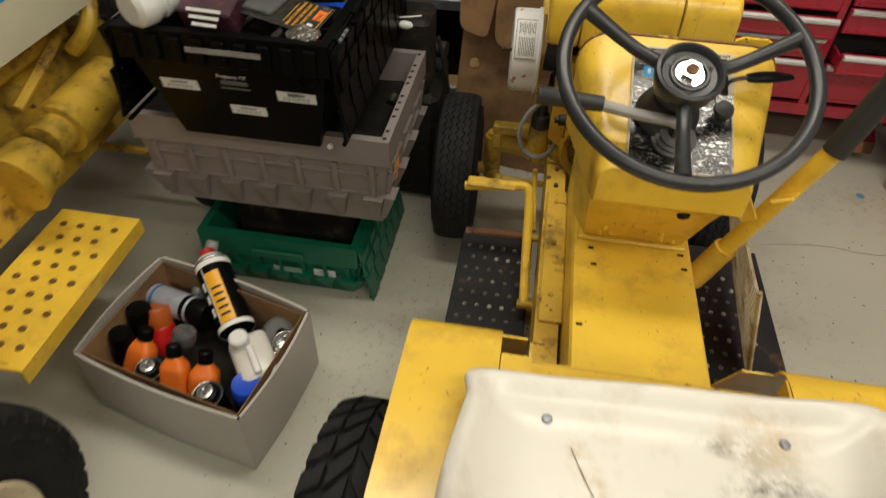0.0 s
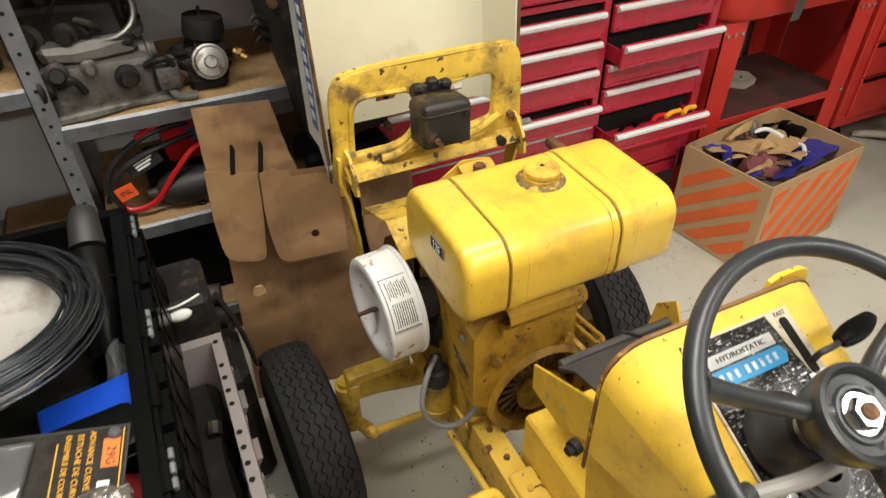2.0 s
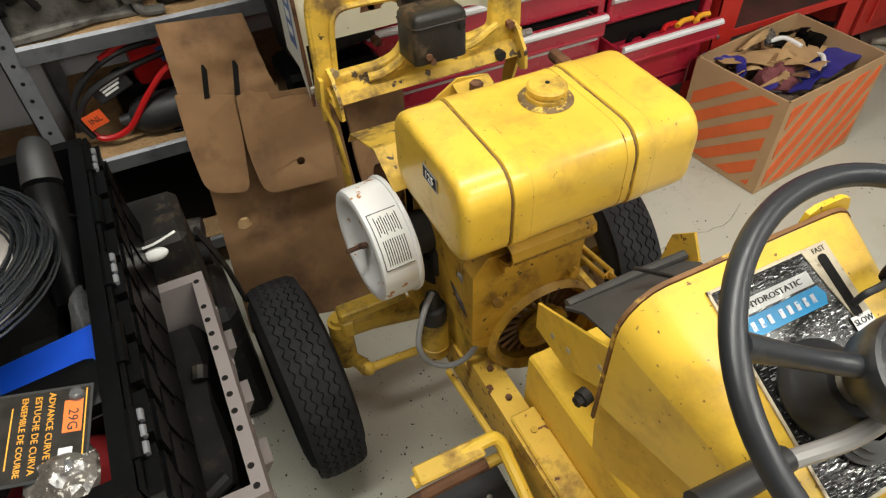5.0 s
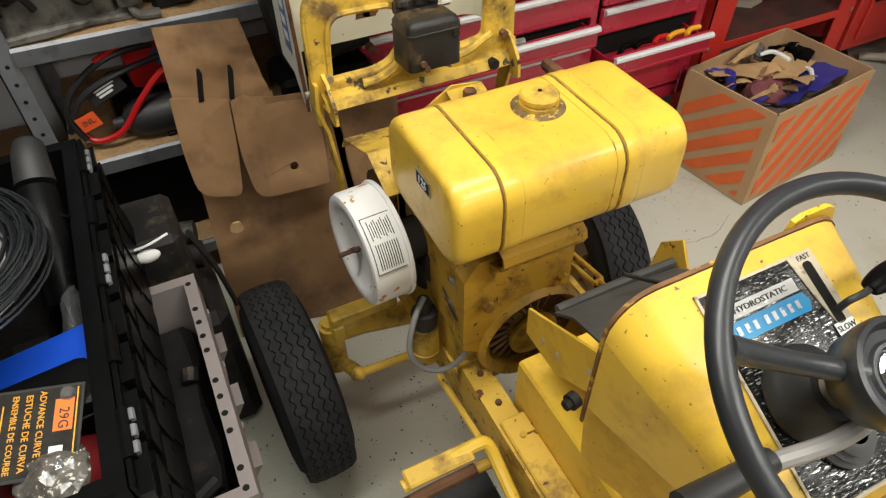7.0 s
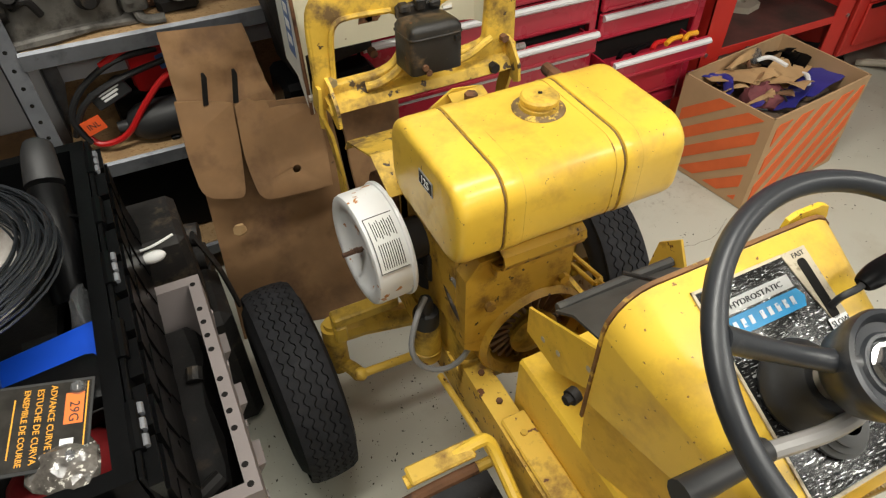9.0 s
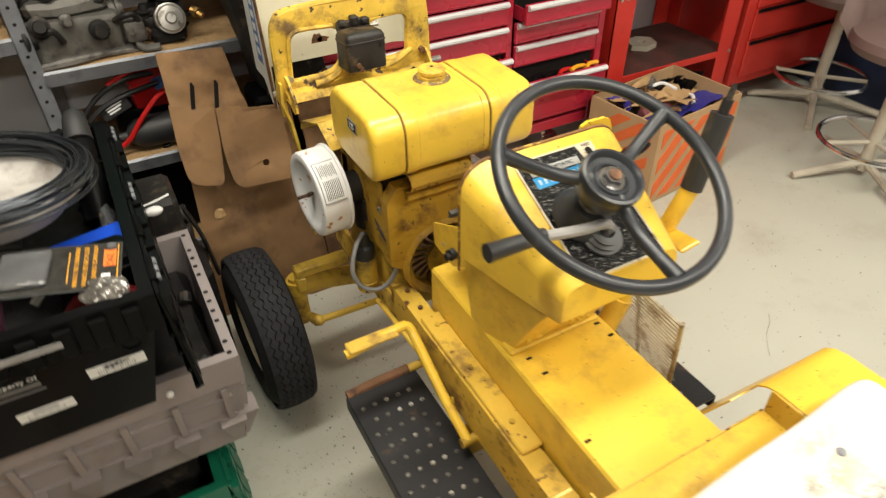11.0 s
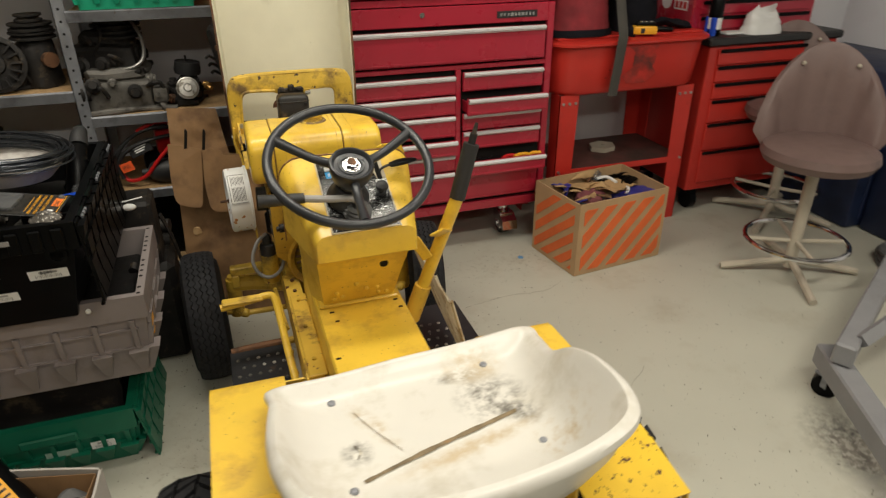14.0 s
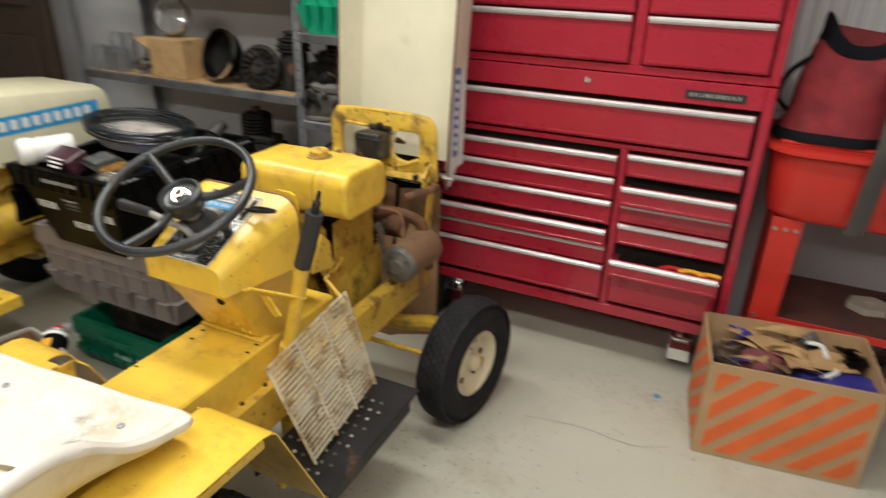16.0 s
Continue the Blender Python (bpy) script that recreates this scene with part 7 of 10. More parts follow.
def striped_box():
    A, Bc, C, D = (1.073, 1.512), (1.530, 1.565), (1.503, 1.890), (1.028, 1.828)
    h = 0.328
    ob = open_box("cardboard_box", (A, Bc, C, D), h, CARD, CARD, "brown cardboard box with orange diagonal stripes, full of rubbish")

    def stripes(p, q, flip, z0, z1, u0, u1, n, slope):
        """Diagonal bands clipped to a margin rectangle on the face from p to q."""
        a, b = V(*p, 0), V(*q, 0)
        d = (b - a)
        L = d.length
        d.normalize()
        nn = V(d.y, -d.x, 0) * flip
        for i in range(n):
            bm = B()
            lo, hi = u0, u1
            poly = []
            # the band runs between s0 and s1 where s = u - slope * z
            pitch = 0.098
            s0 = -0.25 + i * pitch
            s1 = s0 + 0.056
            rect = [(u0, z0), (u1, z0), (u1, z1), (u0, z1)]

            def clip(pts, f):
                out = []
                for j in range(len(pts)):
                    P, Q = pts[j], pts[(j + 1) % len(pts)]
                    fp, fq = f(P), f(Q)
                    if fp >= 0:
                        out.append(P)
                    if fp * fq < 0:
                        t = fp / (fp - fq)
                        out.append((P[0] + (Q[0] - P[0]) * t, P[1] + (Q[1] - P[1]) * t))
                return out
            poly = clip(rect, lambda P: P[0] - slope * P[1] - s0)
            if len(poly) > 2:
                poly = clip(poly, lambda P: s1 - (P[0] - slope * P[1]))
            if len(poly) < 3:
                continue
            base = [a + d * u + V(0, 0, z + 0.002) + nn * 0.0030 for u, z in poly]
            ring_faces(bm, [base, [v - nn * 0.0030 for v in base]])
            part("stripe", bm, ORANGE_INK, ob, "")
    L1 = (V(*Bc) - V(*A)).length
    stripes(A, Bc, 1, 0.02, 0.30, 0.025, L1 - 0.02, 9, 0.95)
    L2 = (V(*A) - V(*D)).length
    stripes(D, A, 1, 0.02, 0.31, 0.02, L2 - 0.03, 9, 1.25)
    # contents
    rng = random.Random(11)

    def sheet(name, c, w, l, rx, ry, rz, material, label, cat, bend=0.02):
        bm = B()
        m = Matrix.Translation(c) @ pose(0, 0, 0, rx, ry, rz)
        vs = [[None] * 7 for _ in range(5)]
        rings = []
        for i in range(7):
            u = i / 6 - 0.5
            row = [m @ V(w * (j / 4 - 0.5), l * u, bend * math.cos(3 * u + j * 0.4) + 0.008 * noise.noise(V(c[0] * 9 + j, i * 0.7, c[1] * 5))) for j in range(5)]
            nn = (m.to_3x3() @ V(0, 0, 1)) * 0.0025
            rings.append(row + [p - nn for p in reversed(row)])
        ring_faces(bm, rings)
        return solo(name, bm, material, label, cat, sharp=60)
    bm = B()
    box(bm, (1.085, 1.57, 0.006), (1.49, 1.87, 0.252), 0.02)
    knobbly(bm, bm.verts, 0.01, 9)
    bmesh.ops.subdivide_edges(bm, edges=bm.edges[:], cuts=4, use_grid_fill=True)
    knobbly(bm, bm.verts, 0.03, 14, 3)
    solo("rubbish", bm, mat("mixed_scrap", (0.10, 0.07, 0.05), 0.7, var=0.5, scale=22, second=(0.3, 0.2, 0.12), amount=0.55, sscale=26), "dark mixed rubbish filling the striped box", "rubbish", kind="stuff", sharp=20)
    sheet("kraft_bag", (1.22, 1.78, 0.285), 0.10, 0.22, 14, -10, 60, KRAFT, "flattened brown paper bag in the box", "paper bag", 0.03)
    sheet("kraft_bag", (1.30, 1.68, 0.285), 0.11, 0.15, -20, 18, 20, KRAFT, "creased brown envelope lying in the box", "envelope", 0.02)
    sheet("card_strip", (1.27, 1.83, 0.318), 0.018, 0.17, 8, 20, -75, KRAFT, "folded cream card strip in the box", "card")
    sheet("blue_carton", (1.30, 1.650, 0.268), 0.10, 0.16, 8, -32, -70, PURPLE, "flattened blue carton poking out of the box", "carton", 0.006)
    sheet("blue_carton", (1.42, 1.67, 0.282), 0.11, 0.20, 4, -12, -78, PURPLE, "purple-blue printed card leaning out of the box", "carton", 0.004)
    sheet("blue_carton", (1.41, 1.71, 0.262), 0.10, 0.18, -4, -10, -75, PURPLE, "flattened blue carton in the box", "carton", 0.01)
    sheet("dark_card", (1.44, 1.76, 0.285), 0.06, 0.30, 12, -15, -66, BLACK_PLASTIC, "thin dark card lying across the box", "card", 0.004)
    sheet("kraft_bag", (1.37, 1.74, 0.285), 0.10, 0.20, 10, -12, -70, KRAFT, "brown paper sheet in the box", "card")
    for k in range(16):
        c = (rng.uniform(1.12, 1.46), rng.uniform(1.60, 1.85), rng.uniform(0.278, 0.302))
        q = k % 4
        mt = (KRAFT, CARD_OLD, BLACK_PLASTIC, PURPLE)[q]
        sheet(("card_scrap", "card_scrap", "plastic_scrap", "carton_scrap")[q], c, rng.uniform(0.02, 0.06), rng.uniform(0.07, 0.16), rng.uniform(-22, 22), rng.uniform(-25, 25), rng.uniform(0, 180), mt,
              ("torn scrap of kraft card in the striped box", "stained scrap of corrugated card in the striped box", "black plastic scrap in the striped box", "torn blue carton scrap in the striped box")[q], "scrap", 0.012)
    for k in range(7):
        a = V(rng.uniform(1.12, 1.40), rng.uniform(1.60, 1.84), rng.uniform(0.285, 0.305))
        g = rng.uniform(0, 3.1)
        bm = B()
        tube(bm, [a, a + V(0.06 * math.cos(g), 0.06 * math.sin(g), 0.006), a + V(0.10 * math.cos(g + 0.3), 0.09 * math.sin(g + 0.3), -0.004)], 0.0035 + 0.002 * (k % 3), 7)
        solo("wire_offcut", bm, (BLACK_RUBBER, RUSTY, PAPER)[k % 3], "short offcut of cable in the striped box", "offcut")
    bm = B()
    ball(bm, (1.225, 1.685, 0.272), 0.062, 20, 12, (1.1, 0.9, 0.55))
    knobbly(bm, bm.verts, 0.02, 30, 1)
    knobbly(bm, bm.verts, 0.012, 70, 2)
    solo("work_glove", bm, MAROON, "crumpled maroon work glove in the striped box", "glove", sharp=50)
    bm = B()
    ball(bm, (1.345, 1.86, 0.300), 0.032, 16, 10, (1.0, 1.0, 0.8))
    knobbly(bm, bm.verts, 0.012, 60, 4)
    solo("plastic_wrap", bm, FILM, "crumpled ball of clear plastic wrap in the box", "wrapping", sharp=15)
    bm = B()
    tube(bm, [(1.09, 1.66, 0.25), (1.13, 1.60, 0.27), (1.17, 1.585, 0.24)], 0.012, 8)
    solo("rubber_hose", bm, BLACK_RUBBER, "short bent black hose in the striped box", "hose")


striped_box()


# ---- bar stools ----
def bar_stool(c, turn, face):
    st = thing("bar_stool", (c[0], c[1], 0), "mauve vinyl swivel bar stool with chrome foot ring", "stool", "stools by the cabinets")
    m = Matrix.Translation((c[0], c[1], 0)) @ pose(0, 0, 0, 0, 0, turn)
    ms = Matrix.Translation((c[0], c[1], 0)) @ pose(0, 0, 0, 0, 0, face)
    bm = B()
    cyl(bm, m @ V(0, 0, 0.03), m @ V(0, 0, 0.495), 0.024, seg=18)
    part("column", bm, BEIGE_STEEL, st, "beige steel column")
    for i in range(4):
        bm = B()
        a = radians(45 + 90 * i)
        d = V(math.cos(a), math.sin(a), 0)
        tube(bm, [m @ (d * 0.02 + V(0, 0, 0.06)), m @ (d * 0.12 + V(0, 0, 0.045)), m @ (d * 0.28 + V(0, 0, 0.016))], 0.0155, 8, smooth=False)
        part("foot", bm, BEIGE_STEEL, st, "beige splayed foot")
        bm = B()
        tube(bm, [m @ (d * 0.02 + V(0, 0, 0.150)), m @ (d * 0.195 + V(0, 0, 0.155))], 0.009, 8, smooth=False)
        part("ring_spoke", bm, BEIGE_STEEL, st)
    bm = B()
    tube(bm, [m @ V(0.197 * math.cos(a), 0.197 * math.sin(a), 0.155) for a in [i * math.pi / 24 for i in range(48)]], 0.0105, 10, True, 1, False)
    part("foot_ring", bm, CHROME, st, "chrome foot ring")
    bm = B()
    lathe(bm, [(0.0, 0.485), (0.15, 0.485), (0.198, 0.50), (0.215, 0.53), (0.208, 0.558), (0.172, 0.572), (0.08, 0.577), (0.0, 0.577)], m, 40)
    part("seat", bm, VINYL, st, "padded mauve vinyl seat")
    bm = B()
    rings = []
    n = 21
    for i in range(n):
        u = i / (n - 1)
        a = radians(20 + 140 * u)
        top = 0.54 + 0.38 * (0.10 + 0.90 * max(0.0, math.sin(math.pi * u)) ** 0.75)
        ring = []
        for k, (dr, f) in enumerate(((0.0, 0.0), (0.012, 0.33), (0.03, 0.7), (0.045, 0.96), (0.055, 1.0), (0.075, 0.98), (0.06, 0.7), (0.04, 0.33), (0.026, 0.0))):
            r = 0.185 + dr
            z = 0.512 + (top - 0.512) * f
            flute = 0.006 * math.sin(a * 14) if 0 < k < 4 else 0
            ring.append(ms @ V((r + flute) * math.cos(a), (r + flute) * math.sin(a), z))
        rings.append(ring)
    ring_faces(bm, rings)
    part("backrest", bm, VINYL, st, "curved fluted mauve backrest")
    for u in (0.35, 0.65):
        a = math.pi * u
        bm = B()
        ball(bm, ms @ V(0.216 * math.cos(a), 0.216 * math.sin(a), 0.84), 0.009, 10, 6)
        part("button", bm, BEIGE_STEEL, st)
    return st


bar_stool((1.963, 1.254), 20, -38)
bar_stool((2.33, 1.76), -10, -30)


# ---- engine stand ----
def engine_stand():
    es = thing("engine_stand", (1.5, 0.55, 0), "grey steel engine stand legs on black casters", "engine stand")
    bm = B()
    a, b = V(1.487, 0.634, 0.118), V(1.02, -0.36, 0.118)
    d = (b - a).normalized()
    m = frame_on(a, d, (-d.y, d.x, 0))
    box(bm, (0, -0.036, -0.036), ((b - a).length, 0.036, 0.036), 0.006, m)
    part("base_beam", bm, GREY_STEEL, es, "grey square-tube base beam")
    bm = B()
    c0 = a + d * 0.10
    e = V(0.86, 0.5, 0).normalized()
    m2 = frame_on(c0 + V(0, 0, 0.075), e, (-e.y, e.x, 0))
    box(bm, (-0.03, -0.03, -0.036), (0.9, 0.03, 0.036), 0.006, m2)
    part("cross_beam", bm, GREY_STEEL, es)
    bm = B()
    tube(bm, [c0 + V(0.05, 0.0, 0.10), c0 + V(0.35, 0.04, 0.18), c0 + V(0.75, 0.08, 0.30)], 0.026, 4, smooth=False)
    part("brace", bm, GREY_STEEL, es, "grey diagonal brace")
    for p in (a + d * 0.06, b - d * 0.08):
        bm = B()
        cyl(bm, p + V(-0.018, -0.01, -0.078), p + V(0.012, 0.01, -0.078), 0.040, seg=22)
        w = part("caster", bm, BLACK_PLASTIC, es, "black caster wheel")
        bm = B()
        box(bm, (p.x - 0.03, p.y - 0.03, 0.072), (p.x + 0.03, p.y + 0.03, 0.081), 0.002)
        for s in (-1, 1):
            box(bm, (p.x + s * 0.024 - 0.002, p.y - 0.018, 0.035), (p.x + s * 0.024 + 0.002, p.y + 0.018, 0.075), 0)
        part("fork", bm, GALV, w)


engine_stand()


def hose_coil():
    rng = random.Random(4)
    hose = thing("hose_coil", (2.52, 1.10, 0), "coiled grey rubber hose on the floor", "hose")
    for k in range(6):
        r = 0.15 - 0.008 * (k % 3) + rng.uniform(-0.004, 0.004)
        z = 0.013 + 0.022 * (k // 2)
        ph = rng.random() * 6
        bm = B()
        tube(bm, [(2.52 + r * math.cos(a) + 0.006 * math.cos(3 * a + ph), 1.10 + r * math.sin(a), z + 0.004 * math.sin(2 * a + ph)) for a in [i * math.pi / 16 for i in range(32)]], 0.0105, 8, True, 1, False)
        part("turn", bm, HOSE, hose)
    blue = mat("dark_blue_plastic", (0.008, 0.016, 0.05), 0.5, var=0.3)
    for lo, hi, label in (((2.55, 1.5, 0.0), (3.05, 2.2, 0.75), "dark blue plastic storage bin behind the stools"), ((2.62, 1.2, 0.0), (3.1, 1.49, 0.42), "low dark blue plastic storage bin on the floor")):
        storage = thing("storage_bin", ((lo[0] + hi[0]) / 2, (lo[1] + hi[1]) / 2, 0), label, "storage bin")
        bm = B()
        box(bm, lo, hi, 0.02, seg=2)
        part("body", bm, blue, storage)
        x = lo[0] + 0.06
        while x < hi[0] - 0.05:
            bm = B()
            box(bm, (x, lo[1] - 0.008, lo[2] + 0.05), (x + 0.015, lo[1] - 0.0005, hi[2] - 0.05), 0.003)
            part("rib", bm, blue, storage)
            x += 0.09


hose_coil()


# ---- loose grille leaning on the tractor ----
def grille_insert():
    g = thing("loose_grille", (0.22, 0.84, 0.312), "cream slatted metal grille leaning on the footboard", "grille")
    bl, br, trr, tl = V(0.279, 0.660, 0.313), V(0.277, 0.931, 0.362), V(0.190, 0.936, 0.611), V(0.200, 0.616, 0.579)
    nn = (br - bl).cross(tl - bl).normalized()

    def at(u, v):
        return (bl * (1 - u) + br * u) * (1 - v) + (tl * (1 - u) + trr * u) * v
    for i in range(21):
        v = (i + 0.5) / 21
        bm = B()
        a, b = at(0, v), at(1, v)
        d = (tl - bl).normalized()
        ring = lambda p: [p + nn * 0.003, p + nn * 0.003 + d * 0.0045, p - nn * 0.002 + d * 0.005, p - nn * 0.002 + d * 0.0005]
        ring_faces(bm, [ring(a), ring(b)])
        part("slat", bm, GRILLE_CREAM, g)
    for u in (0.0, 0.33, 0.66, 1.0):
        bm = B()
        tube(bm, [at(u, 0.0) + nn * 0.004, at(u, 1.0) + nn * 0.004], 0.0042, 6, smooth=False)
        part("upright", bm, GRILLE_CREAM, g)


grille_insert()


# ---- steel shelving along the back wall ----
YS, YB = 1.97, 2.42


def shelving():
    sh = thing("steel_shelving", (-1.0, 2.2, 0), "galvanised steel shelving with chipboard shelves, crammed with engine parts", "shelving")
    for x in (-2.02, -0.70, 0.02):
        for y in (YS, YB):
            bm = B()
            s = 1 if y == YS else -1
            box(bm, (x - 0.020, y, 0.0), (x + 0.020, y + s * 0.003, 2.0), 0)
            box(bm, (x - 0.020, y, 0.0), (x - 0.017, y + s * 0.035, 2.0), 0)
            post = part("post", bm, GALV, sh, "perforated steel post")
            if y == YS:
                for i in range(46):
                    z = 0.06 + i * 0.04
                    bm = B()
                    cyl(bm, (x, y - 0.0002, z), (x, y - 0.0008, z), 0.0045, seg=8)
                    part("post_hole", bm, SHADE_IN, post)
    for x0, x1, zs in ((-2.0, -0.722, (0.12, 0.828, 1.30, 1.7)), (-0.678, 0.0, (0.12, 0.442, 0.732, 1.09, 1.5))):
        for z in zs:
            bm = B()
            box(bm, (x0, YS + 0.006, z - 0.012), (x1, YB - 0.004, z), 0.001)
            b = part("shelf_board", bm, BOARD, sh, "stained chipboard shelf")
            bm = B()
            prism(bm, [(YS - 0.010, z - 0.034), (YS + 0.004, z - 0.034), (YS + 0.004, z - 0.004), (YS - 0.004, z + 0.004), (YS - 0.010, z - 0.002)], x0 - 0.004, x1 + 0.004)
            part("shelf_edge", bm, GALV_EDGE, b, "scuffed steel front edge")


shelving()


def engine_lump(c, s, seed, name, label, turn=0, material=None, kind="heads"):
    """A greasy bit of engine: cast body, finned barrel or flywheel, flanges, covers, studs and pipes."""
    rng = random.Random(seed)
    m = Matrix.Translation(c) @ pose(0, 0, 0, 0, 0, turn) @ Matrix.Diagonal((s, s, s, 1))
    th = thing(name, c, label, "engine part", "engine parts on the shelves")
    bm = B()
    box(bm, (-0.42, -0.34, 0.0), (0.42, 0.34, 0.42), 0.06, None, 2)
    box(bm, (-0.5, -0.40, 0.0), (0.5, 0.40, 0.07), 0.02)
    box(bm, (rng.uniform(-0.4, -0.1), -0.30, 0.4), (rng.uniform(0.05, 0.4), 0.25, 0.58), 0.05)
    bmesh.ops.subdivide_edges(bm, edges=[e for e in bm.edges if e.calc_length() > 0.2], cuts=2, use_grid_fill=True)
    knobbly(bm, bm.verts, 0.05, 3.0, seed)
    knobbly(bm, bm.verts, 0.02, 11.0, seed)
    bmesh.ops.transform(bm, matrix=m, verts=bm.verts)
    part("casting", bm, material or IRON, th, "", 30)
    if kind == "heads":
        px, py = rng.uniform(-0.2, 0.2), rng.uniform(-0.15, 0.15)
        bm = B()
        prof = [(0.0, 0.4), (0.24, 0.4)]
        for i in range(7):
            z = 0.5 + i * 0.075
            prof += [(0.25, z), (0.34, z + 0.006), (0.34, z + 0.034), (0.25, z + 0.04)]
        prof += [(0.25, 1.04), (0.12, 1.06), (0.0, 1.06)]
        lathe(bm, prof, m @ Matrix.Translation((px, py, 0)), 18)
        part("finned_barrel", bm, IRON, th)
        bm = B()
        cyl(bm, m @ V(px, py, 1.05), m @ V(px, py, 1.16), 0.09 * s, seg=10)
        part("plug", bm, RUSTY, th)
    elif kind == "flywheel":
        mw = m @ Matrix.Translation((0, -0.45, 0.5)) @ pose(0, 0, 0, 80, 0, 0)
        bm = B()
        lathe(bm, [(0.0, 0.0), (0.48, 0.0), (0.5, 0.05), (0.5, 0.12), (0.42, 0.14), (0.38, 0.08), (0.18, 0.08), (0.16, 0.16), (0.06, 0.17), (0.0, 0.1)], mw, 28)
        wheel = part("flywheel", bm, IRON, th)
        for i in range(16):
            bm = B()
            box(bm, (0.25, -0.02, 0.1), (0.44, 0.02, 0.2), 0.005, mw @ Matrix.Rotation(i * math.pi / 8, 4, "Z"))
            part("vane", bm, IRON, wheel)
    faces = ((0, -1, 0), (0, -1, 0.25), (1, 0, 0), (-1, 0, 0), (0, -0.3, 1), (0, 0, 1))
    for i in range(7):
        n = V(*faces[i % 6]).normalized()
        p = V(rng.uniform(-0.36, 0.36), rng.uniform(-0.3, 0.2), rng.uniform(0.12, 0.45))
        if abs(n.x) > 0.5:
            p.x = 0.40 * n.x
        elif n.y < -0.5:
            p.y = -0.33
        else:
            p.z = 0.46
        r, h = rng.uniform(0.05, 0.15), rng.uniform(0.06, 0.22)
        mw = m @ frame_on(p, n.orthogonal(), n.cross(n.orthogonal()))
        bm = B()
        lathe(bm, [(0.0, h), (r * 0.55, h), (r * 0.6, h * 0.8), (r * 0.62, h * 0.5), (r, h * 0.42), (r, h * 0.2), (r * 0.75, 0.0), (r * 0.75, -0.05)], mw, 14)
        part("flange", bm, rng.choice((IRON, IRON, ALLOY, RUSTY, material or IRON)), th)
    for i in range(2):
        a = V(rng.uniform(-0.4, 0.4), -0.34, rng.uniform(0.2, 0.5))
        b = a + V(rng.uniform(-0.25, 0.25), -0.10, rng.uniform(-0.1, 0.12))
        bm = B()
        tube(bm, [m @ a, m @ (a * 0.5 + b * 0.5 + V(0, -0.05, 0.03)), m @ b, m @ (b + V(0.05, 0.04, -0.12))], 0.03 * s, 8)
        part("pipe", bm, IRON, th)
    return th


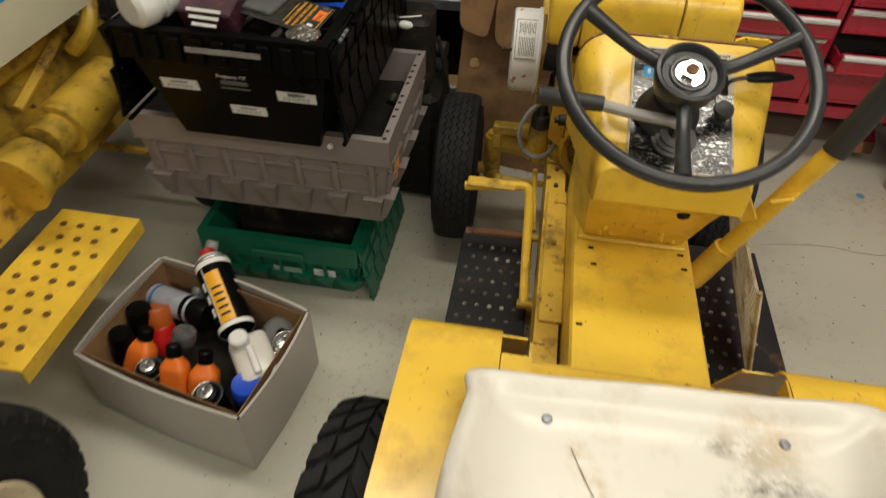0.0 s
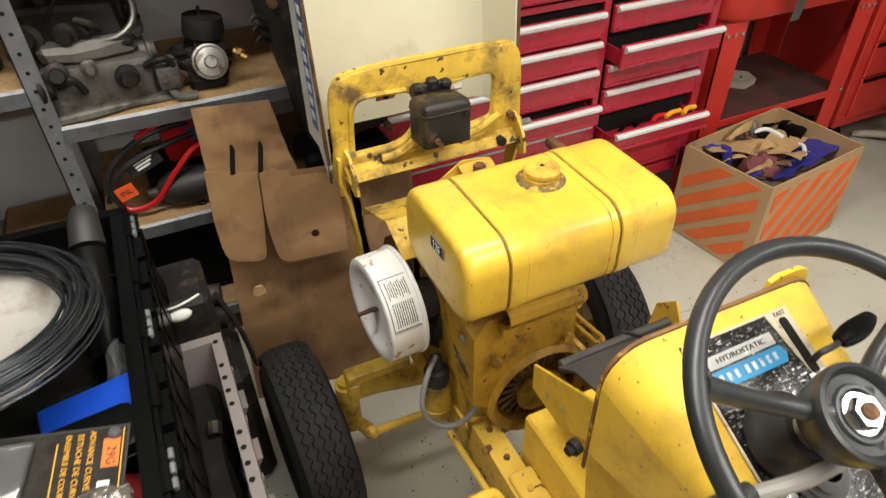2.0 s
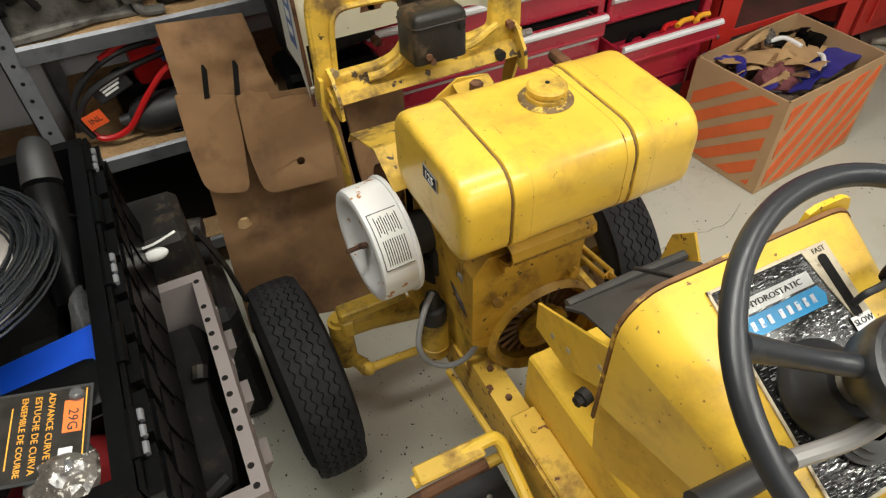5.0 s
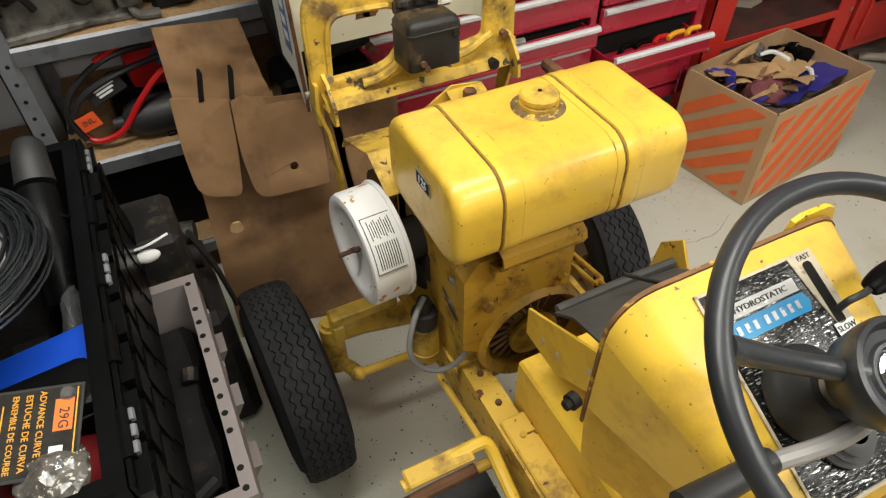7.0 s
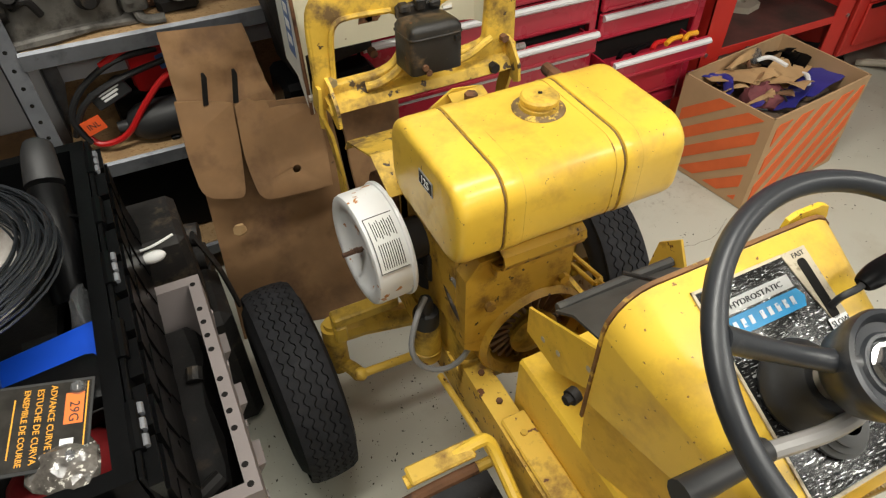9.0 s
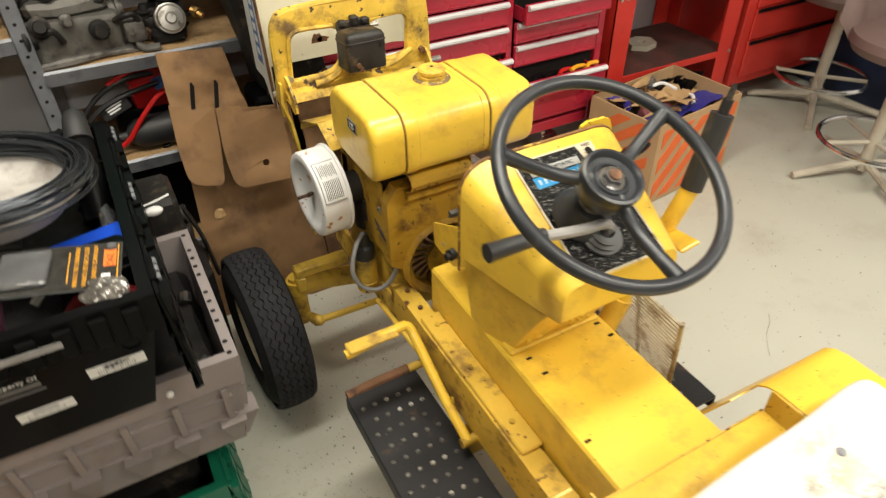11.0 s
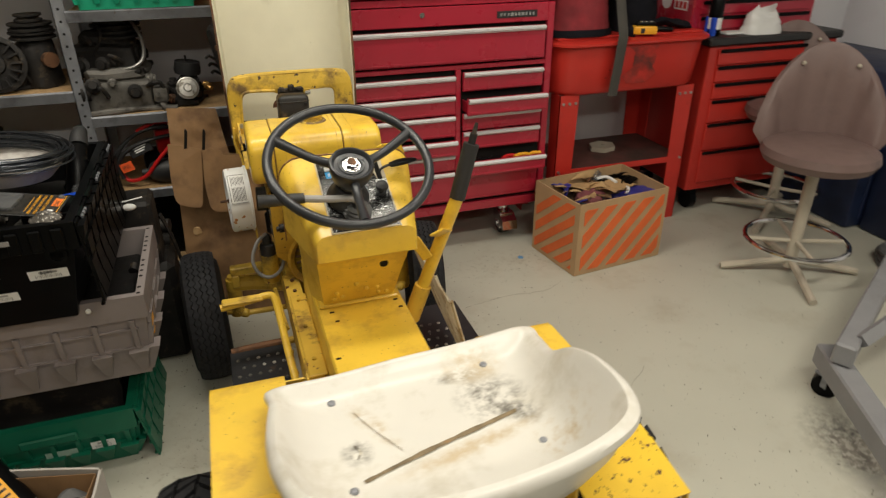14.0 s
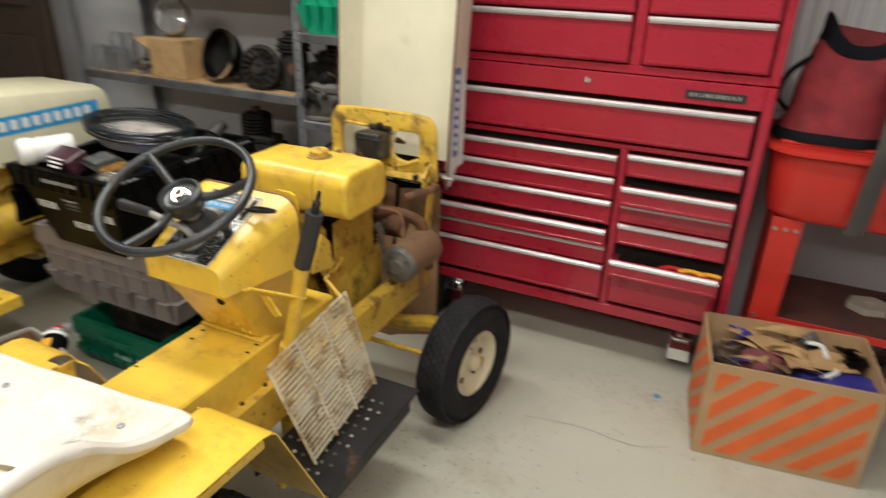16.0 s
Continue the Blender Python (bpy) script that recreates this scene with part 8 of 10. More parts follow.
def shelf_stock():
    Z, ZL = 0.733, 0.829
    engine_lump((-0.585, 2.09, Z), 0.27, 1, "gearbox_casting", "dirty grey gearbox casting on the shelf", 6, ALLOY, "misc")
    engine_lump((-0.60, 2.13, Z + 0.125), 0.25, 11, "small_engine", "black greasy engine stacked on a gearbox casting", -10, IRON, "heads")
    engine_lump((-0.37, 2.12, Z), 0.15, 2, "carburettor", "black and dull alloy carburettor on the shelf", -15, IRON, "misc")
    cb = thing("fuel_pump", (-0.345, 2.04, Z), "greasy pump with a round bright alloy cover and black cap", "engine part", "engine parts on the shelves")
    bm = B()
    cyl(bm, (-0.35, 2.07, Z + 0.02), (-0.335, 2.03, Z + 0.10), 0.042, 0.036, 18)
    box(bm, (-0.40, 2.02, Z), (-0.31, 2.10, Z + 0.035), 0.01)
    knobbly(bm, bm.verts, 0.006, 40, 1)
    part("body", bm, IRON, cb)
    bm = B()
    mk = frame_on((-0.345, 2.005, Z + 0.072), (1, 0.1, 0), (0.1, 0.35, 1))
    lathe(bm, [(0.0, 0.016), (0.012, 0.016), (0.016, 0.010), (0.032, 0.008), (0.036, 0.003), (0.040, 0.002), (0.040, -0.02), (0.0, -0.02)], mk, 28)
    part("cover", bm, mat("bright_alloy_cover", (0.52, 0.50, 0.47), 0.35, metal=0.7, var=0.2, scale=20, second=(0.2, 0.18, 0.15), amount=0.55, sscale=25), cb, "bright round alloy cover")
    bm = B()
    lathe(bm, [(0.0, 0.0), (0.045, 0.0), (0.048, 0.012), (0.044, 0.045), (0.0, 0.047)], Matrix.Translation((-0.34, 2.07, Z + 0.112)) @ pose(0, 0, 0, 0, 8, 0), 22)
    cyl(bm, (-0.34, 2.07, Z + 0.155), (-0.338, 2.07, Z + 0.178), 0.004, seg=8)
    part("cap", bm, BLACK_RUBBER, cb, "matt black cap")
    bm = B()
    cyl(bm, (-0.285, 2.02, Z + 0.082), (-0.262, 2.0, Z + 0.066), 0.011, 0.009, 10)
    cyl(bm, (-0.278, 2.014, Z + 0.077), (-0.272, 2.008, Z + 0.073), 0.015, seg=6)
    part("brass_union", bm, mat("old_brass", (0.45, 0.27, 0.09), 0.35, metal=0.9, var=0.2), cb, "brass pipe union")
    vb = thing("valve_cover", (-0.43, 2.0, Z), "small grey cast bracket in front of the pump", "engine part", "engine parts on the shelves")
    bm = B()
    box(bm, (-0.465, 1.985, Z + 0.03), (-0.415, 2.03, Z + 0.085), 0.008, None, 2)
    tube(bm, [(-0.44, 2.0, Z + 0.03), (-0.43, 1.99, Z + 0.012), (-0.39, 1.985, Z + 0.010)], 0.012, 8, flat=0.6)
    cyl(bm, (-0.45, 1.984, Z + 0.06), (-0.45, 1.978, Z + 0.06), 0.008, seg=10)
    part("casting", bm, ALLOY, vb)
    # loops of pipe over the gearbox
    pl = thing("fuel_pipe", (-0.55, 2.08, Z + 0.25), "bent steel fuel pipe standing up out of an engine", "pipe")
    bm = B()
    tube(bm, [(-0.60, 2.04, Z + 0.15), (-0.52, 2.02, Z + 0.155), (-0.475, 2.03, Z + 0.19), (-0.475, 2.05, Z + 0.26), (-0.50, 2.08, Z + 0.31), (-0.51, 2.10, Z + 0.36)], 0.0065, 8)
    part("pipe", bm, STEEL, pl)
    bm = B()
    tube(bm, [(-0.64, 2.05, Z + 0.2), (-0.60, 2.05, Z + 0.27), (-0.62, 2.06, Z + 0.33)], 0.005, 8)
    part("pipe", bm, IRON, pl)
    # big block standing askew at the end of the shelf
    bm = B()
    box(bm, (-0.205, 1.812, 0.0), (0.015, 1.952, 0.612), 0.012)
    solo("storage_box", bm, BLACK_PLASTIC, "tall black plastic box behind the flattened carton", "box")
    eb = thing("engine_block", (-0.10, 1.88, 0.613), "big oily brown-black engine block standing beside the hood", "engine part", "engine parts on the shelves")
    me = Matrix.Translation((-0.112, 1.882, 0.830)) @ pose(0, 0, 0, 0, -10, 0)
    bm = B()
    box(bm, (-0.10, -0.062, -0.20), (0.10, 0.066, 0.22), 0.016, None, 2)
    bmesh.ops.subdivide_edges(bm, edges=[e for e in bm.edges if e.calc_length() > 0.1], cuts=3, use_grid_fill=True)
    knobbly(bm, bm.verts, 0.012, 14, 4)
    knobbly(bm, bm.verts, 0.006, 45, 2)
    bmesh.ops.transform(bm, matrix=me, verts=bm.verts)
    part("casting", bm, IRON, eb)
    bm = B()
    lathe(bm, [(0.034, 0.0), (0.058, 0.0), (0.062, 0.01), (0.058, 0.02), (0.040, 0.02), (0.034, 0.0)], me @ frame_on((0.0, -0.068, -0.06), (1, 0, 0), (0, 0, 1)), 28)
    part("bore", bm, RUSTY, eb, "rusty round bore flange")
    bm = B()
    cyl(bm, me @ V(0.0, -0.06, -0.06), me @ V(0.0, -0.078, -0.06), 0.035, seg=20)
    part("bore_inside", bm, SHADE_IN, eb)
    for xx, zz in ((-0.08, 0.16), (0.08, 0.16), (-0.08, -0.2), (0.085, -0.2)):
        bm = B()
        cyl(bm, me @ V(xx, -0.06, zz), me @ V(xx, -0.080, zz), 0.010, seg=8)
        part("bolt", bm, RUSTY, eb)
    for k in range(3):
        bm = B()
        q = me @ V(-0.100, -0.04 + 0.02 * k, 0.12 - 0.03 * k)
        tube(bm, [q, q + V(-0.02, -0.006, 0.014), q + V(-0.032, -0.008, 0.006)], 0.005, 7)
        part("lug", bm, IRON, eb)
    engine_lump((-0.955, 2.12, ZL), 0.19, 21, "engine_casting", "black oily engine casting with a vaned flywheel", 8, IRON, "flywheel")
    # barrel with two pulleys on top
    brl = thing("engine_barrel", (-0.825, 2.11, ZL), "black engine barrel topped by two pulleys", "engine part", "engine parts on the shelves")
    mb = Matrix.Translation((-0.825, 2.11, ZL))
    bm = B()
    lathe(bm, [(0.0, 0.0), (0.062, 0.0), (0.066, 0.01), (0.060, 0.05), (0.064, 0.09), (0.060, 0.15), (0.05, 0.165), (0.0, 0.165)], mb, 24)
    knobbly(bm, bm.verts, 0.006, 30, 2)
    part("barrel", bm, IRON, brl)
    for z0, r in ((0.165, 0.074), (0.193, 0.070), (0.222, 0.044)):
        bm = B()
        lathe(bm, [(0.0, z0), (r, z0), (r, z0 + 0.006), (r - 0.012, z0 + 0.012), (r, z0 + 0.018), (r, z0 + 0.024), (0.0, z0 + 0.026)], mb, 28)
        part("pulley", bm, IRON, brl)
    bm = B()
    cyl(bm, (-0.785, 2.055, ZL + 0.10), (-0.770, 2.03, ZL + 0.10), 0.024, 0.026, 16)
    part("port", bm, RUSTY, brl)
    engine_lump((-1.13, 2.16, ZL), 0.14, 22, "engine_casting", "black oily engine casting standing on a shelf", 30, IRON, "misc")
    for i, (x, s) in enumerate(((-1.72, 0.13), (-1.66, 0.10))):
        engine_lump((x, 2.16 - 0.1 * i, ZL), s, 30 + i, "carburettor", "grey alloy carburettor among others on a shelf", 30 * i, ALLOY, "misc")
    for i, (x, k) in enumerate(((-0.93, "heads"), (-1.25, "misc"), (-1.65, "flywheel"))):
        engine_lump((x, 2.15, 1.301), 0.17, 40 + i, "engine_casting", "dark engine casting on the upper shelf", 20 * i, IRON, k)
    # round headlights and a lamp bucket
    for c, r, t, mt, nm, lb in (((-1.51, 2.10, 1.095), 0.086, 8, LENS, "headlight", "round chrome headlight lying on other parts"), ((-1.205, 2.06, 0.955), 0.112, -14, SHADE_IN, "lamp_bucket", "empty dark headlamp bucket with chrome rim")):
        h = thing(nm, c, lb, "headlight")
        m = Matrix.Translation(c) @ pose(0, 0, 0, 72, 0, t)
        bm = B()
        lathe(bm, [(r * 0.6, -0.08), (r * 0.9, -0.04), (r * 0.97, 0.0), (r, 0.006), (r * 0.98, 0.02), (r * 0.9, 0.022), (r * 0.88, 0.010)], m, 36)
        part("shell", bm, CHROME if mt is LENS else BLACK_PLASTIC, h)
        bm = B()
        lathe(bm, [(r * 0.89, 0.012 if mt is LENS else -0.03), (r * 0.5, 0.024 if mt is LENS else -0.06), (0.0, 0.028 if mt is LENS else -0.065)], m, 36)
        part("glass" if mt is LENS else "inside", bm, mt, h)
        bm = B()
        lathe(bm, [(r * 0.9, 0.022), (r, 0.018), (r * 1.03, 0.004), (r * 0.99, -0.004)], m, 40)
        part("trim_ring", bm, CHROME, h)
    ob = thing("small_carton", (-1.48, 2.06, 0.829), "small opened brown carton on the shelf", "carton")
    bm = B()
    box(bm, (-1.585, 2.0, 0.829), (-1.375, 2.15, 1.005), 0.003, None)
    part("body", bm, KRAFT, ob)
    bm = B()
    box(bm, (-0.05, -0.06, 0), (0.05, 0.06, 0.004), 0.001, Matrix.Translation((-1.632, 2.06, 0.975)) @ pose(0, 0, 0, 0, 25, 0))
    part("flap", bm, KRAFT, ob)
    for i, x in enumerate((-1.95, -1.875, -1.80, -1.91, -1.83)):
        bm = B()
        lathe(bm, [(0.0, 0.0), (0.035, 0.0), (0.036, 0.09), (0.028, 0.10), (0.028, 0.115), (0.0, 0.116)], Matrix.Translation((x, 2.03 + 0.07 * (i > 2), 0.829 + 0.0 * i)) @ Matrix.Diagonal((1, 1, 1.0 + 0.5 * (i > 2), 1)), 16)
        solo("glass_jar", bm, FILM, "dusty glass jar of small parts on the shelf", "jar", "jars on the shelf")
    # stuff on the low shelf behind the totes
    for i, (x, z, w, h, mt, lb) in enumerate(((-1.75, 0.121, 0.35, 0.28, CARD_OLD, "brown carton on the bottom shelf"), (-1.25, 0.121, 0.40, 0.34, BLACK_PLASTIC, "black plastic crate on the bottom shelf"), (-0.85, 0.121, 0.20, 0.25, CARD_OLD, "stained brown carton on the bottom shelf"), (-0.5, 0.121, 0.28, 0.22, BLACK_PLASTIC, "black plastic box on the bottom shelf"))):
        bm = B()
        box(bm, (x - w / 2, 2.05, z), (x + w / 2, 2.35, z + h), 0.01)
        solo("storage_box", bm, mt, lb, "box")
    engine_lump((-1.05, 2.12, 0.462), 0.22, 55, "engine_block", "dark engine block under the upper shelf", 12, IRON, "heads")

    # dark castings crammed under the low board
    for k, (x, h) in enumerate(((-0.92, 0.46), (-1.25, 0.52), (-1.58, 0.44), (-1.86, 0.50))):
        engine_lump((x, 2.20, 0.120), h * 0.62, 80 + k, "engine_casting", "large black oily casting on the lowest shelf", 20 * k - 30, DARK_HEAP, ("misc", "heads", "misc", "flywheel")[k])


shelf_stock()


def tote(name, label, c, L, D, H, material, turn=0.0, taper=0.05, ribs=True, lids=(), lid_mat=None, group="", feet=True):
    """An attached-lid crate: ribbed tapering shell, rim band, hanging lid halves. c is the middle of its base."""
    m = Matrix.Translation(c) @ pose(0, 0, 0, 0, 0, turn)
    th = thing(name, c, label, "storage tote", group)
    th.matrix_basis = Matrix.Translation(c)
    w0, d0, w1, d1, t = L / 2 - taper, D / 2 - taper, L / 2, D / 2, 0.005

    def ring(w, d, z):
        return [m @ V(x, y, z) for x, y in ((-w, -d), (0, -d), (w, -d), (w, 0), (w, d), (0, d), (-w, d), (-w, 0))]
    bm = B()
    zr = H - 0.07
    rings = [ring(w0, d0, 0.0), ring(w0 + taper * zr / H, d0 + taper * zr / H, zr), ring(w1, d1, zr + 0.004), ring(w1, d1, H), ring(w1 - 0.02, d1 - 0.02, H), ring(w1 - 0.022, d1 - 0.022, zr), ring(w0 - t, d0 - t, 0.008)]
    ring_faces(bm, rings)
    part("shell", bm, material, th)
    if ribs:
        for side in range(4):
            bm = B()
            long = side in (0, 2)
            n = 6 if long else 3
            half = w1 if long else d1
            face = d1 if long else w1
            for i in range(n + 1):
                u = -half * 0.86 + 1.72 * half * i / n
                for zz0, zz1, dep in ((H * 0.30, zr, 0.010), (H * 0.06, H * 0.36, 0.026)):
                    pts = []
                    for z in (zz0, zz1):
                        f = (d0 if long else w0) + taper * z / H
                        wd = 0.006 if dep < 0.015 else 0.024 * (0.3 + 0.7 * (z > zz0))
                        for du in (-wd, wd):
                            pts.append((u + du, f - 0.001, z))
                            pts.append((u + du, f + dep * (1.0 if z > zz0 or dep < 0.015 else 0.25), z))
                    vv = [bm.verts.new(m @ (V(a, -b, z) if side == 0 else V(a, b, z) if side == 2 else V(b, a, z) if side == 1 else V(-b, a, z))) for a, b, z in pts]
                    for f4 in ((0, 1, 3, 2), (4, 6, 7, 5), (0, 4, 5, 1), (2, 3, 7, 6), (0, 2, 6, 4), (1, 5, 7, 3)):
                        bm.faces.new([vv[q] for q in f4])
            for z in (H * 0.36, H * 0.60):
                f = (d0 if long else w0) + taper * z / H
                lo, hi = (-half * 0.9, half * 0.9)
                vv = []
                for du in (lo, hi):
                    for ff, zz in ((f - 0.001, z), (f + 0.008, z + 0.001), (f + 0.008, z + 0.005), (f - 0.001, z + 0.006)):
                        vv.append(bm.verts.new(m @ (V(du, -ff, zz) if side == 0 else V(du, ff, zz) if side == 2 else V(ff, du, zz) if side == 1 else V(-ff, du, zz))))
                for q in range(4):
                    bm.faces.new((vv[q], vv[(q + 1) % 4], vv[4 + (q + 1) % 4], vv[4 + q]))
            part("rib", bm, material, th)
    for side, ang in lids:
        s = 1 if side == "right" else -1
        mm = m @ Matrix.Translation((s * (w1 + 0.004), 0, H - 0.006)) @ Matrix.Rotation(radians(s * ang), 4, "Y")
        bm = B()
        LL = L / 2 * 0.96
        box(bm, (-0.004 if s > 0 else -LL, -d1, -0.003), (LL if s > 0 else 0.004, d1, 0.003), 0.001, mm)
        lid = part("lid_half", bm, lid_mat or material, th, "hinged lid half hanging open")
        k = max(6, int(D / 0.062))
        for row, (u0, u1, lift) in enumerate(((0.012, 0.26, 0.017), (0.20, 0.50, 0.012), (0.44, 0.76, 0.008), (0.70, 0.97, 0.005))):
            for i in range(k):
                yc = -d1 + 2 * d1 * (i + (0.5 if row % 2 else 0.28)) / k
                hw = d1 / k * 0.80
                if yc + hw > d1:
                    continue
                a, e = s * LL * u0, s * LL * u1
                bm = B()
                rings = [[mm @ V(a, yc - hw, 0.0031), mm @ V(a, yc + hw, 0.0031), mm @ V(a, yc + hw, lift), mm @ V(a, yc - hw, lift)],
                         [mm @ V(e, yc - hw * 0.55, 0.0031), mm @ V(e, yc + hw, 0.0031), mm @ V(e, yc + hw, 0.0050), mm @ V(e, yc - hw * 0.55, 0.0050)]]
                ring_faces(bm, rings)
                part("lid_panel", bm, lid_mat or material, lid)
        for i in range(5):
            x = s * (0.05 + i * LL * 0.2)
            bm = B()
            box(bm, (x - 0.004, -d1 * 0.97, -0.012), (x + 0.004, d1 * 0.97, -0.0031), 0.002, mm)
            part("lid_rib", bm, lid_mat or material, lid)
        for i in range(5):
            y = -d1 + 2 * d1 * (i + 0.5) / 5
            bm = B()
            cyl(bm, mm @ V(0, y - 0.03, 0), mm @ V(0, y + 0.03, 0), 0.008, seg=10)
            part("hinge", bm, lid_mat or material, lid)
            if material is BLACK_PLASTIC and i % 2 == 0:
                for g in (-1, 0, 1):
                    bm = B()
                    cyl(bm, mm @ V(0, y + g * 0.020 - 0.007, 0.008), mm @ V(0, y + g * 0.020 + 0.007, 0.008), 0.0042, seg=10)
                    part("hinge_pin", bm, GALV, lid, "bright steel hinge rod")
    return th, m


def plates(th, items, lean=-0.12):
    for cpos, w, h, mt, name in items:
        bm = B()
        panel(bm, frame_on(cpos, (1, 0, 0), (0, lean, 1)), w, h, 0.0008)
        p = part(name, bm, mt, th)
        if mt is PAPER and w > 0.05:
            bm = B()
            mm = frame_on(cpos, (1, 0, 0), (0, lean, 1))
            for i in range(16):
                panel(bm, mm, w * (0.012 if i % 3 else 0.024), h * 0.34, 0.0004, -w * 0.33 + i * w * 0.042, -h * 0.18, 0.0009)
            panel(bm, mm, w * 0.45, h * 0.22, 0.0004, 0, h * 0.24, 0.0009)
            part("print_bar", bm, mat("grey_print", (0.3, 0.3, 0.3), 0.7, bump=0), p)


def totes():
    g, _ = tote("green_tote", "dark green lidded plastic tote at the bottom of a stack", (-0.80, 1.185, 0.002), 0.43, 0.40, 0.180, GREEN_TOTE, 0, 0.022, True, (("right", 80),))
    plates(g, [((-0.680, 0.9890, 0.080), 0.060, 0.026, PAPER, "label"), ((-0.78, 0.9890, 0.075), 0.085, 0.022, mat("pale_print", (0.3, 0.42, 0.36), 0.6, bump=0), "print_bar")])
    bm = B()
    box(bm, (-0.87, 0.975, 0.118), (-0.73, 0.9848, 0.145), 0.004)
    part("hand_grip", bm, GREEN_TOTE, g, "moulded hand grip")
    bm = B()
    box(bm, (-0.96, 1.10, 0.012), (-0.63, 1.35, 0.272), 0.01)
    bmesh.ops.subdivide_edges(bm, edges=bm.edges[:], cuts=4, use_grid_fill=True)
    knobbly(bm, [v for v in bm.verts if v.co.z < 0.26], 0.018, 14, 4)
    solo("scrap_metal", bm, IRON, "dark heap of parts in the green tote", "parts", kind="stuff", sharp=20)
    gr, _ = tote("grey_tote", "grubby grey ribbed plastic tote standing in the stack", (-0.795, 1.205, 0.270), 0.61, 0.44, 0.253, GREY_TOTE, 0, 0.028, True)
    for i in range(14):
        y = 1.0 + i * 0.031
        if i % 5 != 2:
            bm = B()
            cyl(bm, (-0.503, y, 0.5232), (-0.503, y, 0.5236), 0.005, seg=8)
            part("rim_hole", bm, SHADE_IN, gr)
    bm = B()
    box(bm, (-0.5052, 1.09, 0.34), (-0.5025, 1.15, 0.41), 0.001)
    part("yellow_tag", bm, YELLOW_LABEL, gr)
    bm = B()
    box(bm, (-1.05, 1.02, 0.286), (-0.528, 1.385, 0.455), 0.01)
    bmesh.ops.subdivide_edges(bm, edges=bm.edges[:], cuts=5, use_grid_fill=True)
    knobbly(bm, [v for v in bm.verts if v.co.z > 0.36], 0.020, 18, 11)
    solo("scrap_metal", bm, DARK_HEAP, "jumble of black oily parts filling the grey tote", "parts", kind="stuff", sharp=20)
    # dark things seen between the totes
    for i in (0, 4):
        bm = B()
        cyl(bm, (-0.585 + 0.01 * i, 1.04 + i * 0.052, 0.462), (-0.540, 1.06 + i * 0.052, 0.470), 0.014, seg=10)
        solo("pipe_fitting", bm, IRON, "dark metal pipe fitting lying in the grey tote", "fitting", "fittings in the grey tote")
    # black tote
    b, _ = tote("black_tote", "black lidded plastic tote full of parts, lids hanging open", (-0.795, 1.215, 0.505), 0.430, 0.615, 0.268, BLACK_PLASTIC, 0, 0.060, False, (("right", 86), ("left", 80)))
    dim = mat("dim_print", (0.12, 0.12, 0.12), 0.6, bump=0)
    plates(b, [((-0.665, 0.9353, 0.642), 0.082, 0.026, PAPER, "label"), ((-0.779, 0.9465, 0.592), 0.078, 0.024, PAPER, "label"), ((-0.913, 0.9348, 0.645), 0.080, 0.026, PAPER, "label"), ((-0.792, 0.9310, 0.6620), 0.056, 0.010, dim, "print_bar"), ((-0.792, 0.9340, 0.6480), 0.062, 0.004, dim, "print_bar")], -0.224)
    lettering("Property Of", 0.0125, frame_on((-0.795, 0.9270, 0.6770), (1, 0, 0), (0, -0.224, 1)), PAPER, b)
    lettering("5291", 0.013, frame_on((-0.668, 0.9320, 0.6475), (1, 0, 0), (0, -0.224, 1)), INK, b)
    bm = B()
    panel(bm, frame_on((-0.784, 0.8965, 0.745), (1, 0, 0), (0, 0, 1)), 0.150, 0.011, 0.001)
    part("rim_strip", bm, mat("dull_silver_strip", (0.30, 0.29, 0.29), 0.5, var=0.3, scale=30), b, "dull silver strip along the rim")
    for i in range(9):
        x = -0.985 + i * 0.0445
        bm = B()
        box(bm, (x, 0.8980, 0.712), (x + 0.025, 0.9068, 0.764), 0.003)
        part("rim_rib", bm, BLACK_PLASTIC, b)
    bm = B()
    lathe(bm, [(0.022, 0.0), (0.022, 0.006), (0.014, 0.006), (0.014, 0.0)], frame_on((-0.632, 0.9190, 0.695), (1, 0, 0), (0, 0, 1)), 20)
    part("latch_eye", bm, BLACK_PLASTIC, b)
    bm = B()
    ball(bm, (-0.616, 0.9640, 0.512), 0.007, 8, 6)
    part("white_rivet", bm, PAPER, b)
    # fill inside
    bm = B()
    box(bm, (-0.935, 0.99, 0.516), (-0.655, 1.44, 0.690), 0.01)
    bmesh.ops.subdivide_edges(bm, edges=bm.edges[:], cuts=5, use_grid_fill=True)
    knobbly(bm, bm.verts, 0.022, 16, 7)
    solo("scrap_metal", bm, DARK_HEAP, "jumble of dark greasy parts filling the black tote", "parts", kind="stuff", sharp=20)


totes()


